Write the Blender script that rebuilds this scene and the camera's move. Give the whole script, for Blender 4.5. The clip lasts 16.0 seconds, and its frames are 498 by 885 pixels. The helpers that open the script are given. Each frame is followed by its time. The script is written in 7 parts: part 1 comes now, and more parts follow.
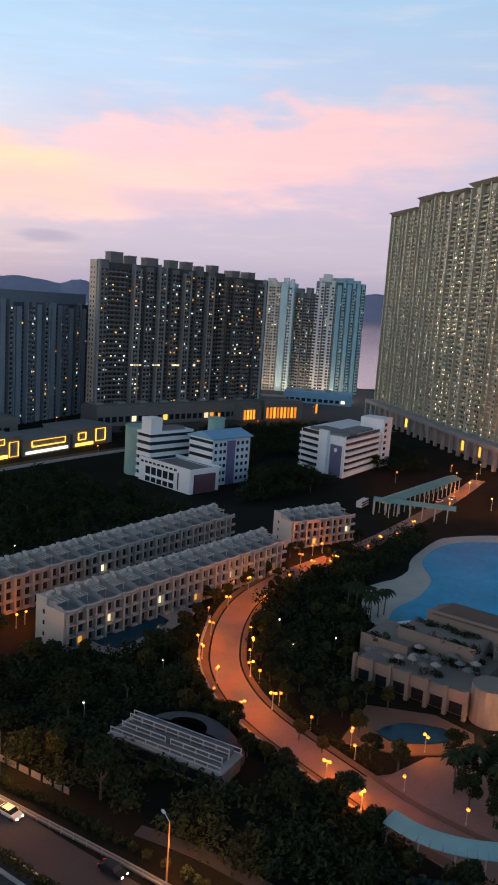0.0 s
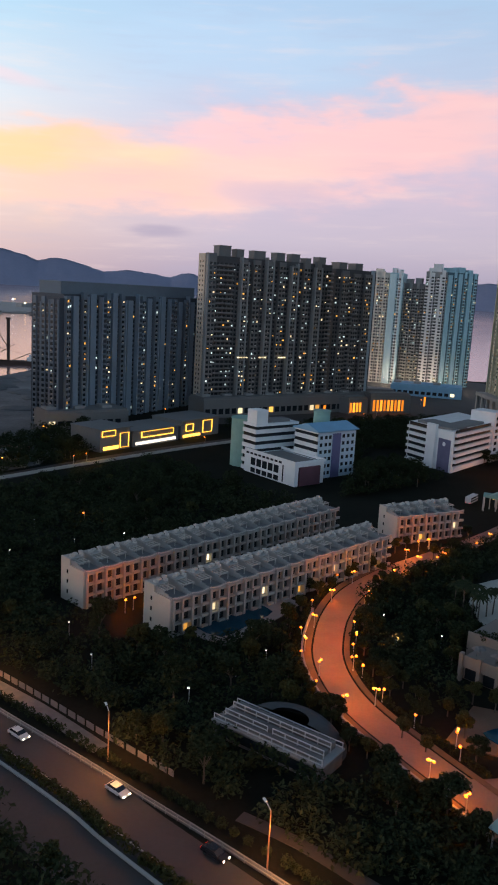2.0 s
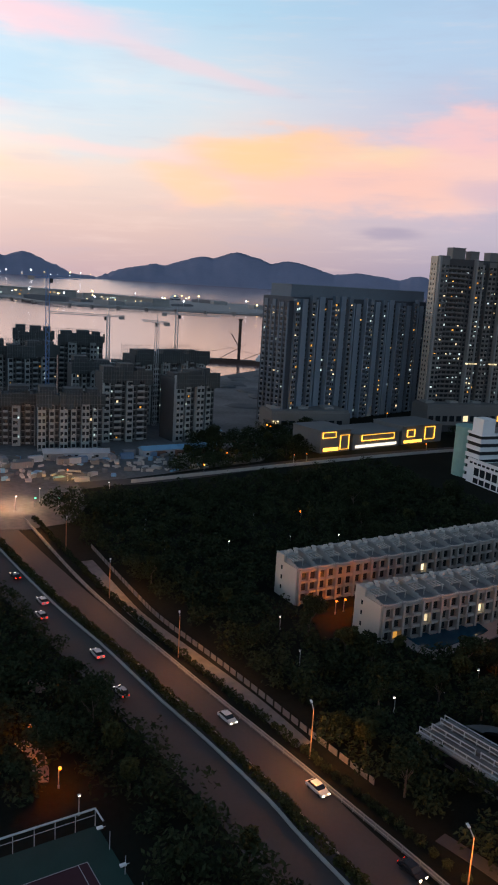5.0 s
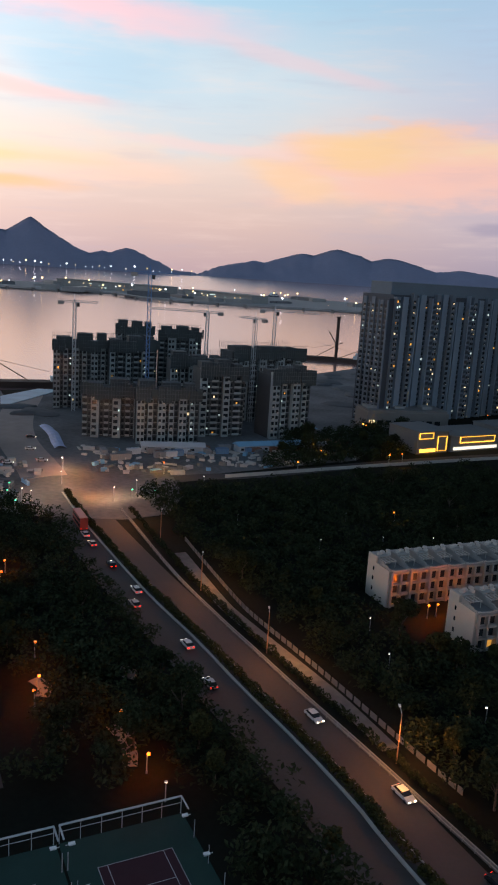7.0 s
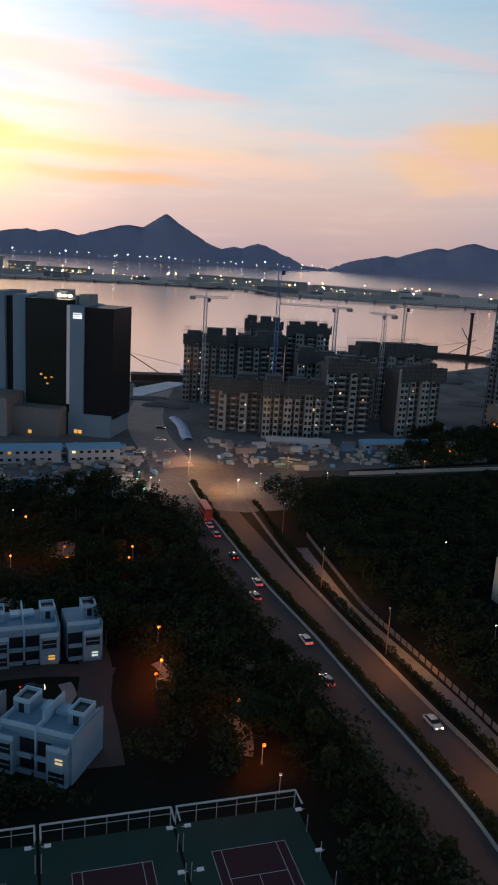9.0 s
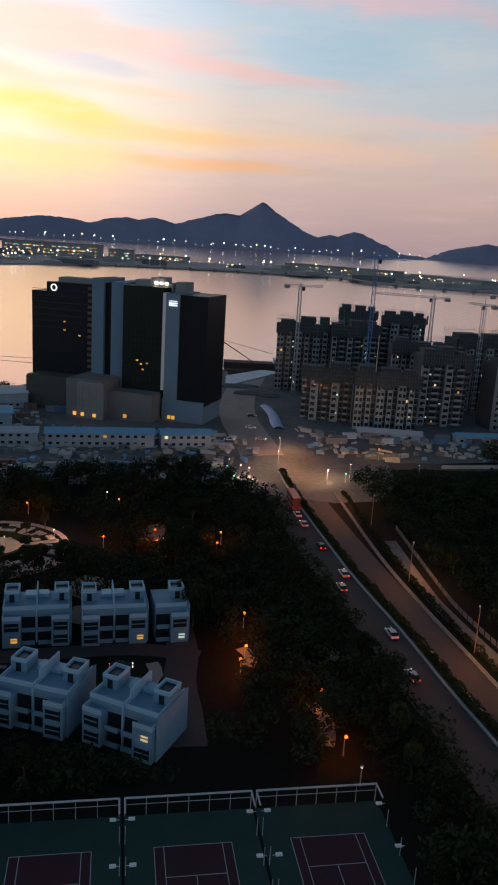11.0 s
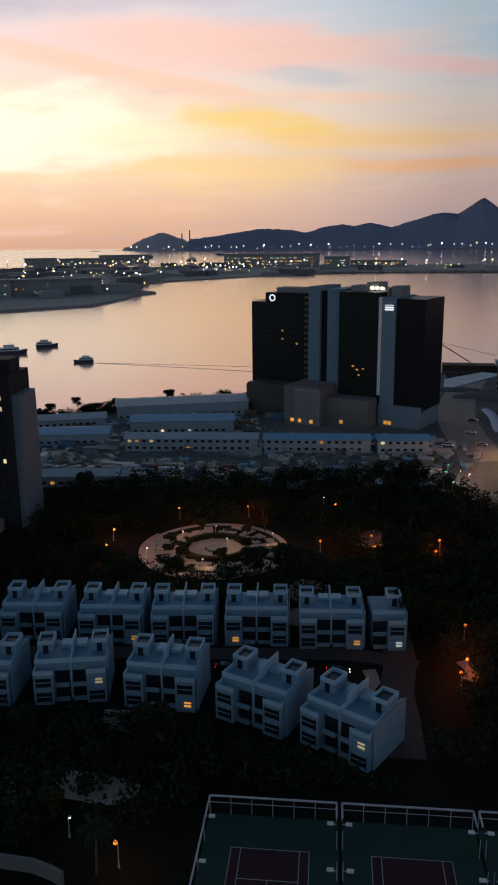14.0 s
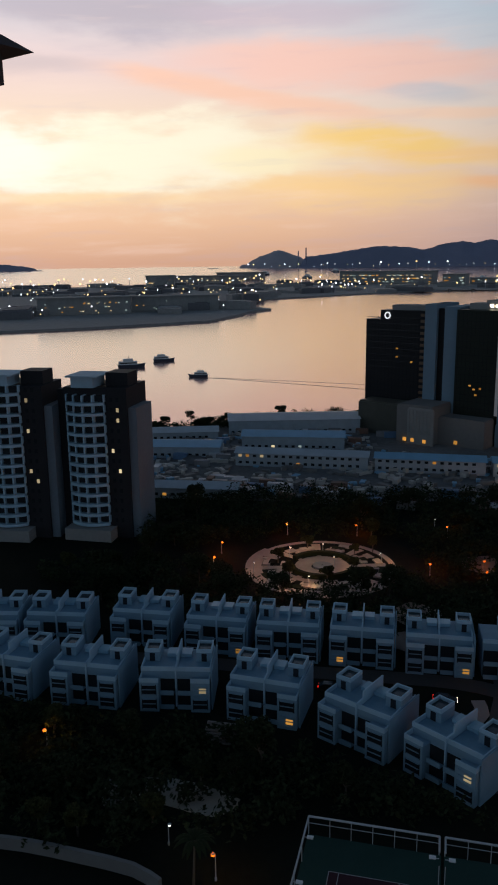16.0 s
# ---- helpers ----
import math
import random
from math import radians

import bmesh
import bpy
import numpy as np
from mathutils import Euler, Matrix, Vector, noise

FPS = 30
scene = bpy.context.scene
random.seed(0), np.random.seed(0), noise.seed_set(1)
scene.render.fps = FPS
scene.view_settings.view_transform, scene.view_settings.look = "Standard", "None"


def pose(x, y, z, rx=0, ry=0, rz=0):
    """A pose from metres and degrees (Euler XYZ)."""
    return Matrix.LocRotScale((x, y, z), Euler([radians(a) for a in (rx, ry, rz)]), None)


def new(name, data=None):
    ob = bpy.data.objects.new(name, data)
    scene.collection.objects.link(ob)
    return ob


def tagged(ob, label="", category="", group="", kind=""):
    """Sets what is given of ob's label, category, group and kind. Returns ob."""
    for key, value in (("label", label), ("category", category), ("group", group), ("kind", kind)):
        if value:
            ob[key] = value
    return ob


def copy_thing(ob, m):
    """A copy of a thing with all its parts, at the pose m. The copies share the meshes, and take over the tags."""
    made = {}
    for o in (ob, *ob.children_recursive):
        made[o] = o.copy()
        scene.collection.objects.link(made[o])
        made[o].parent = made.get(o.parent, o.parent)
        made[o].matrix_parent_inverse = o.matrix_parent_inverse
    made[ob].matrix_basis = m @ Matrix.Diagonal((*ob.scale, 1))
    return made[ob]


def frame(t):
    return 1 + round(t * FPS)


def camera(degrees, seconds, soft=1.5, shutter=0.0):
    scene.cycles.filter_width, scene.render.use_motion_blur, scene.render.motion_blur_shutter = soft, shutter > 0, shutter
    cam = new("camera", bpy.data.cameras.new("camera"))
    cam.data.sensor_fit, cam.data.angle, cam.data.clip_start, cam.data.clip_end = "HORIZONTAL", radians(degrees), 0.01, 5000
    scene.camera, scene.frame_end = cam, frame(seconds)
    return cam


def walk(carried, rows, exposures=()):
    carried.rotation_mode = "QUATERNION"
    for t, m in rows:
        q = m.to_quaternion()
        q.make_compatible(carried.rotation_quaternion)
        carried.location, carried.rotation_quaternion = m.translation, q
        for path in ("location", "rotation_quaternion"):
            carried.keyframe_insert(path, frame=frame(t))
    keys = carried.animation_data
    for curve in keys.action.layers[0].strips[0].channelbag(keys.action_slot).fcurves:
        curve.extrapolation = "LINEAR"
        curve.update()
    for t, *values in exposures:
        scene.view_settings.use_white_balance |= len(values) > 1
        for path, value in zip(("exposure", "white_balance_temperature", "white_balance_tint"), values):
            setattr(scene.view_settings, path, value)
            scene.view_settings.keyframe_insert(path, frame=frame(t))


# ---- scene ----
cam = camera(34.97, 16.0, soft=2.0)
PATH = [(0.0, -1.97, -9.83, -3.90), (0.5, -1.10, -10.21, -3.78), (1.0, -0.24, -10.51, -3.71), (1.5, 2.58, -10.70, -3.39), (2.0, 5.65, -10.85, -3.17),
        (2.5, 8.19, -10.95, -3.06), (3.0, 10.70, -10.98, -2.98), (3.5, 14.08, -11.14, -3.40), (4.0, 17.12, -11.29, -3.32), (6.5, 27.20, -12.02, -3.69),
        (7.0, 28.90, -12.17, -3.58), (7.5, 30.94, -12.29, -3.55), (8.0, 33.76, -12.53, -3.56), (8.5, 36.22, -12.80, -3.40), (11.0, 44.85, -14.22, -3.37),
        (11.5, 47.35, -14.63, -3.04), (12.0, 49.90, -14.65, -2.48), (12.5, 53.25, -14.43, -1.26), (13.0, 55.48, -14.34, -0.66), (13.5, 58.09, -14.28, 0.16),
        (14.0, 59.91, -14.17, 0.63), (14.5, 62.32, -13.87, 0.78), (15.0, 64.47, -13.50, 0.87), (15.5, 66.35, -13.04, 0.92), (16.0, 68.08, -12.88, 0.75)]
walk(cam, [(t, pose(0, 0, 82, 90 + p, r, w)) for t, w, p, r in PATH],
     [(0.0, 0.76), (4.0, 0.58), (8.0, 0.35), (11.0, -0.02), (13.0, -0.3), (15.0, -0.6), (16.0, -0.62)])


# ---- colours and node helpers ----
def srgb(r, g, b):
    return tuple((c / 255 / 12.92 if c <= 10 else ((c / 255 + 0.055) / 1.055) ** 2.4) for c in (r, g, b)) + (1,)


class Net:
    """Small helper to write node graphs."""

    def __init__(self, tree):
        self.tree = tree
        tree.nodes.clear()

    def add(self, kind, **values):
        node = self.tree.nodes.new(kind)
        for key, value in values.items():
            node.inputs[key].default_value = value
        return node

    def link(self, a, b):
        self.tree.links.new(a, b)

    def math(self, op, a, b=0.0, c=0.0, clamp=False):
        node = self.tree.nodes.new("ShaderNodeMath")
        node.operation, node.use_clamp = op, clamp
        for k, v in enumerate((a, b, c)):
            if isinstance(v, (int, float)):
                node.inputs[k].default_value = v
            else:
                self.link(v, node.inputs[k])
        return node.outputs[0]

    def mix(self, fac, a, b):
        node = self.tree.nodes.new("ShaderNodeMix")
        node.data_type = "RGBA"
        for k, v in ((0, fac), (6, a), (7, b)):
            if isinstance(v, (int, float, tuple)):
                node.inputs[k].default_value = v
            else:
                self.link(v, node.inputs[k])
        return node.outputs[2]

    def ramp(self, value, stops):
        node = self.tree.nodes.new("ShaderNodeValToRGB")
        el = node.color_ramp.elements
        while len(el) < len(stops):
            el.new(0.5)
        for e, (p, c) in zip(el, stops):
            e.position, e.color = p, c
        self.link(value, node.inputs[0])
        return node.outputs[0]

    def smooth(self, value, lo, hi):
        node = self.tree.nodes.new("ShaderNodeMapRange")
        node.interpolation_type = "SMOOTHSTEP"
        self.link(value, node.inputs[0])
        node.inputs[1].default_value, node.inputs[2].default_value = lo, hi
        return node.outputs[0]

    def noise(self, vector, scale, detail=4.0, rough=0.55):
        node = self.add("ShaderNodeTexNoise", Scale=scale, Detail=detail, Roughness=rough)
        self.link(vector, node.inputs["Vector"])
        return node.outputs[0]


# ---- sky at sunset ----
def make_sky():
    world = bpy.data.worlds.new("dusk_sky")
    scene.world = world
    world.use_nodes = True
    n = Net(world.node_tree)
    coord = n.add("ShaderNodeTexCoord").outputs["Generated"]
    sep = n.add("ShaderNodeSeparateXYZ")
    n.link(coord, sep.inputs[0])
    x, y, z = sep.outputs
    el = n.math("MULTIPLY", n.math("ARCSINE", z), 57.2958)
    az = n.math("MULTIPLY", n.math("ARCTAN2", n.math("MULTIPLY", x, -1), y), 57.2958)
    vec = n.add("ShaderNodeCombineXYZ")
    n.link(n.math("MULTIPLY", az, 0.05), vec.inputs[0])
    n.link(n.math("MULTIPLY", el, 0.16), vec.inputs[1])
    big = n.math("SUBTRACT", n.noise(vec.outputs[0], 1.2, 3), 0.5)
    fine = n.math("SUBTRACT", n.noise(vec.outputs[0], 3.5, 5), 0.5)
    waz = n.math("ADD", az, n.math("MULTIPLY", big, 14.0))
    up = n.math("DIVIDE", el, 90.0, clamp=True)
    east = n.ramp(up, [(0.0, srgb(160, 150, 174)), (0.04, srgb(198, 186, 202)), (0.09, srgb(208, 194, 214)), (0.15, srgb(190, 203, 228)),
                       (0.23, srgb(168, 203, 234)), (0.33, srgb(54, 84, 114)), (1.0, srgb(15, 27, 42))])
    west = n.ramp(up, [(0.0, srgb(210, 164, 138)), (0.03, srgb(236, 192, 158)), (0.085, srgb(250, 224, 190)), (0.14, srgb(236, 212, 208)),
                       (0.21, srgb(190, 206, 222)), (0.33, srgb(58, 84, 112)), (1.0, srgb(15, 27, 42))])
    back = n.ramp(up, [(0.0, srgb(158, 172, 186)), (0.14, srgb(170, 188, 206)), (0.32, srgb(78, 104, 130)), (1.0, srgb(15, 27, 42))])
    middle = n.ramp(up, [(0.0, srgb(196, 168, 172)), (0.035, srgb(222, 192, 184)), (0.09, srgb(240, 220, 208)), (0.13, srgb(218, 226, 232)),
                         (0.19, srgb(176, 212, 234)), (0.26, srgb(172, 200, 230)), (0.33, srgb(54, 84, 114)), (1.0, srgb(15, 27, 42))])
    colour = n.mix(n.smooth(az, 4, 30), east, middle)
    colour = n.mix(n.smooth(az, 42, 68), colour, west)
    # azimuth, elevation, half width, half height, slope, colour, strength
    clouds = [(6, 15.6, 10, 2.0, 0.0, (186, 214, 240), 0.5), (34, 10.8, 8, 2.6, 0.06, (194, 220, 236), 0.55), (39, 12.6, 5, 1.8, 0.0, (182, 212, 232), 0.6),
              (-1, 10.3, 16, 2.7, -0.13, (253, 204, 204), 0.95), (9, 7.4, 8, 1.7, -0.1, (254, 211, 200), 0.85), (14.5, 8.6, 5, 0.9, -0.08, (255, 225, 178), 0.8),
              (20, 7.9, 8, 2.3, -0.05, (254, 206, 188), 0.95), (20.5, 8.7, 5, 1.2, -0.05, (255, 214, 158), 0.75), (26, 6.4, 4.0, 1.0, 0.3, (255, 212, 172), 0.75),
              (13, 7.0, 5, 1.5, -0.1, (254, 204, 190), 0.8), (4.5, 6.8, 4, 0.9, 0.0, (214, 190, 206), 0.65), (12.4, 3.8, 2.6, 0.36, 0.0, (172, 162, 184), 0.7),
              (43, 16.4, 11, 1.2, 0.08, (252, 206, 212), 0.9), (27.5, 13.9, 6, 0.5, 0.2, (244, 208, 212), 0.5), (49, 6.8, 7, 0.8, 0.0, (255, 220, 178), 0.85), (41, 6.2, 7, 0.7, 0.02, (252, 212, 192), 0.8),
              (60, 12.6, 11, 1.3, 0.05, (253, 206, 190), 0.88), (46, 10.9, 6, 0.5, 0.08, (252, 206, 200), 0.75), (33, 8.2, 7, 0.35, 0.05, (248, 214, 208), 0.6),
              (76, 7.2, 11, 2.3, 0.0, (255, 247, 222), 0.95), (85, 7.4, 6, 1.9, 0.0, (255, 252, 236), 0.95), (66, 7.2, 4, 1.1, 0.0, (255, 240, 200), 0.85),
              (58.6, 7.75, 5.0, 1.0, 0.13, (255, 214, 134), 0.95), (51.5, 6.75, 8, 0.4, 0.02, (255, 210, 152), 0.75), (61, 4.9, 8, 1.1, 0.0, (255, 213, 150), 0.8), (48, 5.0, 6, 0.45, 0.0, (255, 194, 142), 0.82),
              (68, 10.9, 9, 0.7, 0.18, (253, 204, 178), 0.82), (54, 9.4, 6, 0.35, 0.05, (255, 214, 186), 0.7), (78, 16.0, 10, 1.4, 0.05, (190, 180, 190), 0.85), (66, 15.6, 7, 0.7, 0.0, (206, 190, 202), 0.65),
              (84, 12.6, 5, 0.6, 0.0, (200, 186, 188), 0.55), (56.5, 10.8, 3.4, 0.5, 0.1, (190, 196, 208), 0.55), (79, 4.4, 9, 0.4, 0.0, (250, 212, 164), 0.7)]
    for a, e, sa, se, slope, rgb, strength in clouds:
        da = n.math("DIVIDE", n.math("SUBTRACT", waz, a), sa)
        de = n.math("DIVIDE", n.math("SUBTRACT", n.math("SUBTRACT", el, e), n.math("MULTIPLY", n.math("SUBTRACT", az, a), slope)), se)
        de = n.math("ADD", de, n.math("MULTIPLY", fine, 1.5 + 0.5 * se))
        # crisp upper edges, lower edges that thin out
        de = n.math("MAXIMUM", n.math("MULTIPLY", de, 1.12), n.math("MULTIPLY", de, -0.86))
        d2 = n.math("ADD", n.math("MULTIPLY", da, da), n.math("MULTIPLY", de, de))
        m = n.math("MULTIPLY", n.math("EXPONENT", n.math("MULTIPLY", n.math("MULTIPLY", d2, d2), -0.75)), strength)
        colour = n.mix(m, colour, srgb(*rgb))
    # thin streaks
    streak = n.add("ShaderNodeCombineXYZ")
    n.link(n.math("MULTIPLY", az, 0.07), streak.inputs[0])
    n.link(n.math("ADD", n.math("MULTIPLY", el, 0.62), n.math("MULTIPLY", az, 0.02)), streak.inputs[1])
    wisp = n.noise(streak.outputs[0], 1.6, 6, 0.6)
    colour = n.mix(n.math("MULTIPLY", n.smooth(wisp, 0.5, 0.74), 0.2), colour, srgb(255, 226, 214))
    colour = n.mix(n.math("MULTIPLY", n.smooth(wisp, 0.48, 0.28), 0.14), colour, srgb(176, 176, 200))
    # the half of the sky away from the sunset
    turned = n.math("ABSOLUTE", n.math("WRAP", n.math("SUBTRACT", az, 40.0), 180.0, -180.0))
    away = n.smooth(turned, 55, 115)
    colour = n.mix(away, colour, back)
    bg = n.add("ShaderNodeBackground", Strength=SKY)
    bright = n.ramp(n.math("DIVIDE", n.math("ADD", az, 20.0), 110.0, clamp=True), [(0.0, (0.62, 0.62, 0.62, 1)), (0.36, (0.72, 0.72, 0.72, 1)), (0.52, (0.82, 0.82, 0.82, 1)), (0.6, (0.93, 0.93, 0.93, 1)),
                                                                              (0.68, (1.3, 1.3, 1.3, 1)), (0.76, (1.5, 1.5, 1.5, 1)), (0.92, (1.68, 1.68, 1.68, 1)), (1.0, (1.68, 1.68, 1.68, 1))])
    bright = n.mix(away, bright, (0.95, 0.95, 0.95, 1))
    n.link(n.math("MULTIPLY", bright, SKY), bg.inputs[1])
    n.link(colour, bg.inputs[0])
    n.link(bg.outputs[0], n.add("ShaderNodeOutputWorld").inputs[0])


SKY = 1.0
make_sky()


# ---- materials ----
def mat(name, rgb, rough=0.8, metal=0.0, vary=0.25, scale=0.3, bump=0.15, fine=4.0, island=0.0, spec=0.5):
    m = bpy.data.materials.new(name)
    m.use_nodes = True
    n = Net(m.node_tree)
    coord = n.add("ShaderNodeTexCoord").outputs["Object"]
    a, b = n.noise(coord, scale), n.noise(coord, scale * fine * 4, 6)
    v = n.math("ADD", n.math("MULTIPLY", n.math("SUBTRACT", a, 0.5), 2 * vary), n.math("MULTIPLY", n.math("SUBTRACT", b, 0.5), vary))
    if island:
        v = n.math("ADD", v, n.math("MULTIPLY", n.math("SUBTRACT", n.add("ShaderNodeNewGeometry").outputs["Random Per Island"], 0.5), island))
    gain = n.math("ADD", v, 1.0)
    bsdf = n.add("ShaderNodeBsdfPrincipled", Roughness=rough, Metallic=metal)
    bsdf.inputs["Specular IOR Level"].default_value = spec
    hsv = n.add("ShaderNodeHueSaturation", Color=tuple(rgb) + (1,))
    n.link(gain, hsv.inputs["Value"])
    n.link(hsv.outputs[0], bsdf.inputs["Base Color"])
    if bump:
        bp = n.add("ShaderNodeBump", Strength=bump, Distance=0.05)
        n.link(b, bp.inputs["Height"])
        n.link(bp.outputs[0], bsdf.inputs["Normal"])
    n.link(bsdf.outputs[0], n.add("ShaderNodeOutputMaterial").inputs[0])
    return m


def glow(name, rgb, strength):
    m = bpy.data.materials.new(name)
    m.use_nodes = True
    n = Net(m.node_tree)
    e = n.add("ShaderNodeEmission", Color=srgb(*rgb), Strength=strength)
    info = n.add("ShaderNodeObjectInfo").outputs["Random"]
    n.link(n.math("MULTIPLY_ADD", info, strength, strength * 0.35), e.inputs[1])
    n.link(e.outputs[0], n.add("ShaderNodeOutputMaterial").inputs[0])
    return m


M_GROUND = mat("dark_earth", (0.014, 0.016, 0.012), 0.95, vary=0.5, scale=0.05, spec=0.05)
M_DUST = mat("dusty_yard", (0.165, 0.165, 0.165), 0.95, vary=0.75, scale=0.03, spec=0.1)
M_ASPHALT = mat("asphalt", (0.055, 0.05, 0.048), 0.85, vary=0.25, scale=0.08)
M_PAVING = mat("pale_paving", (0.34, 0.28, 0.25), 0.85, vary=0.25, scale=0.15)
M_ROSE = mat("rose_road_paving", (0.16, 0.11, 0.075), 0.85, vary=0.3, scale=0.12, spec=0.2)
M_PINK_ROAD = mat("pale_pink_paving", (0.25, 0.175, 0.15), 0.8, vary=0.3, scale=0.12, spec=0.2)
M_KERB = mat("kerb_concrete", (0.5, 0.47, 0.43), 0.8, vary=0.2)
M_CREAM = mat("cream_tower_tiles", (0.74, 0.68, 0.6), 0.75, vary=0.15, scale=0.05)
M_CONCRETE = mat("concrete", (0.3, 0.3, 0.29), 0.85, vary=0.25, scale=0.1)
M_DARK_WALL = mat("grey_tower_render", (0.19, 0.185, 0.18), 0.8, vary=0.2, scale=0.05)
# beige raised to carry the sunset light on the west end wall
M_BEIGE_WALL = mat("sunset_beige_render", (0.62, 0.52, 0.41), 0.8, vary=0.2, scale=0.05)
M_BLUE_WALL = mat("blue_grey_tower_render", (0.15, 0.19, 0.23), 0.7, vary=0.2, scale=0.05)
M_PALE_WALL = mat("pale_tower_render", (0.8, 0.79, 0.77), 0.75, vary=0.15, scale=0.05)
M_AQUA_WALL = mat("aqua_tower_tiles", (0.38, 0.6, 0.66), 0.6, vary=0.15, scale=0.05)
M_OLIVE_WALL = mat("olive_tower_tiles", (0.3, 0.31, 0.25), 0.6, vary=0.15, scale=0.05)
M_GREEN_GLASS = mat("green_glass", (0.05, 0.08, 0.07), 0.25, vary=0.3, scale=0.1, bump=0.03)
M_GLASS = mat("dark_window_glass", (0.02, 0.025, 0.03), 0.2, vary=0.3, scale=0.2, bump=0.02)
M_WHITE = mat("white_render", (0.8, 0.82, 0.82), 0.8, vary=0.12, scale=0.15)
M_HOUSE = mat("grey_house_render", (0.36, 0.34, 0.31), 0.85, vary=0.2, scale=0.15)
M_VILLA = mat("pale_villa_render", (0.20, 0.33, 0.43), 0.8, vary=0.15, scale=0.15)
M_LEAF = mat("dark_leaves", (0.028, 0.038, 0.018), 0.85, vary=0.45, scale=0.06, bump=0, island=0.8, spec=0.06)
M_BARK = mat("bark", (0.1, 0.08, 0.06), 0.95, vary=0.3, scale=1.0)
# distance haze is put into the base colour of hills and chimneys
M_MOUNTAIN = mat("haze_blue_grey", (0.26, 0.27, 0.37), 1.0, vary=0.15, scale=0.004, bump=0)
# paler copy of the hill colour, thicker haze painted in
M_HAZE = mat("haze_pale_grey", (0.5, 0.45, 0.48), 1.0, vary=0.1, scale=0.004, bump=0)
M_STEEL = mat("painted_steel", (0.5, 0.53, 0.55), 0.5, 0.3, vary=0.1, scale=1)
M_BLUE_ROOF = mat("blue_metal_roof", (0.2, 0.42, 0.6), 0.5, vary=0.15, scale=0.2)
M_COURT_GREEN = mat("green_court_coating", (0.025, 0.065, 0.055), 0.85, spec=0.15, vary=0.2, scale=0.2)
M_COURT_RED = mat("maroon_court_coating", (0.06, 0.026, 0.034), 0.85, spec=0.15, vary=0.2, scale=0.2)
M_LINE = mat("white_line_paint", (0.45, 0.47, 0.47), 0.7, vary=0.1)
M_SAND = mat("pale_sand", (0.45, 0.42, 0.36), 0.9, vary=0.2, scale=0.2)
LIT = [glow("warm_window_light", (255, 182, 84), 0.8), glow("white_window_light", (255, 230, 180), 0.95), glow("cool_window_light", (215, 240, 236), 0.7)]
M_LAMP_ORANGE = glow("sodium_lamp", (255, 120, 22), 4.5)
M_LAMP_WHITE = glow("white_lamp", (255, 235, 205), 9.0)


# ---- mesh helpers ----
def box(bm, x0, x1, y0, y1, z0, z1):
    v = [bm.verts.new((x, y, z)) for z in (z0, z1) for y in (y0, y1) for x in (x0, x1)]
    for f in ((0, 2, 3, 1), (4, 5, 7, 6), (0, 1, 5, 4), (2, 6, 7, 3), (0, 4, 6, 2), (1, 3, 7, 5)):
        bm.faces.new([v[k] for k in f])


def prism(bm, pts, z0, z1):
    a = [bm.verts.new((x, y, z0)) for x, y in pts]
    b = [bm.verts.new((x, y, z1)) for x, y in pts]
    bm.faces.new(a[::-1])
    bm.faces.new(b)
    k = len(pts)
    for i in range(k):
        bm.faces.new((a[i], a[(i + 1) % k], b[(i + 1) % k], b[i]))


def tube(bm, p, q, r, sides=6, r2=None):
    p, q = Vector(p), Vector(q)
    turn = (q - p).to_track_quat("Z", "Y").to_matrix()
    rings = []
    for c, rr in ((p, r), (q, r if r2 is None else r2)):
        rings.append([bm.verts.new(c + turn @ Vector((rr * math.cos(6.2832 * k / sides), rr * math.sin(6.2832 * k / sides), 0))) for k in range(sides)])
    for k in range(sides):
        bm.faces.new((rings[0][k], rings[0][(k + 1) % sides], rings[1][(k + 1) % sides], rings[1][k]))
    bm.faces.new(rings[0][::-1])
    bm.faces.new(rings[1])


def mesh_of(bm, material, name="mesh"):
    bmesh.ops.recalc_face_normals(bm, faces=bm.faces[:])
    me = bpy.data.meshes.new(name)
    bm.to_mesh(me)
    bm.free()
    me.materials.append(material)
    return me


def part(name, bm, material, parent, label=""):
    ob = new(name, mesh_of(bm, material, name))
    ob.parent = parent
    return tagged(ob, label)


def piece(name, me, parent, m, label=""):
    ob = new(name, me)
    ob.parent, ob.matrix_basis = parent, m
    return tagged(ob, label)


def thing(name, m, label, category, group="", kind=""):
    ob = new(name)
    ob.matrix_basis = m
    return tagged(ob, label, category, group, kind)


def solid(name, bm, material, label, category, group="", kind="", m=None):
    ob = new(name, mesh_of(bm, material, name))
    if m is not None:
        ob.matrix_basis = m
    return tagged(ob, label, category, group, kind)


def on_line(p0, p1, z=0.0):
    """A pose with x along p0 to p1 and y away from the camera's side; and the length."""
    d = (Vector(p1) - Vector(p0))
    return pose(p0[0], p0[1], z, 0, 0, math.degrees(math.atan2(d.y, d.x))), d.length


def spline(pts, step=3.0):
    out = []
    for k in range(len(pts) - 1):
        p = [Vector(pts[min(max(k + j, 0), len(pts) - 1)]) for j in (-1, 0, 1, 2)]
        m = max(2, int((p[2] - p[1]).length / step))
        for i in range(m):
            t = i / m
            out.append(0.5 * ((2 * p[1]) + (p[2] - p[0]) * t + (2 * p[0] - 5 * p[1] + 4 * p[2] - p[3]) * t * t + (3 * p[1] - p[0] - 3 * p[2] + p[3]) * t ** 3))
    out.append(Vector(pts[-1]))
    return out


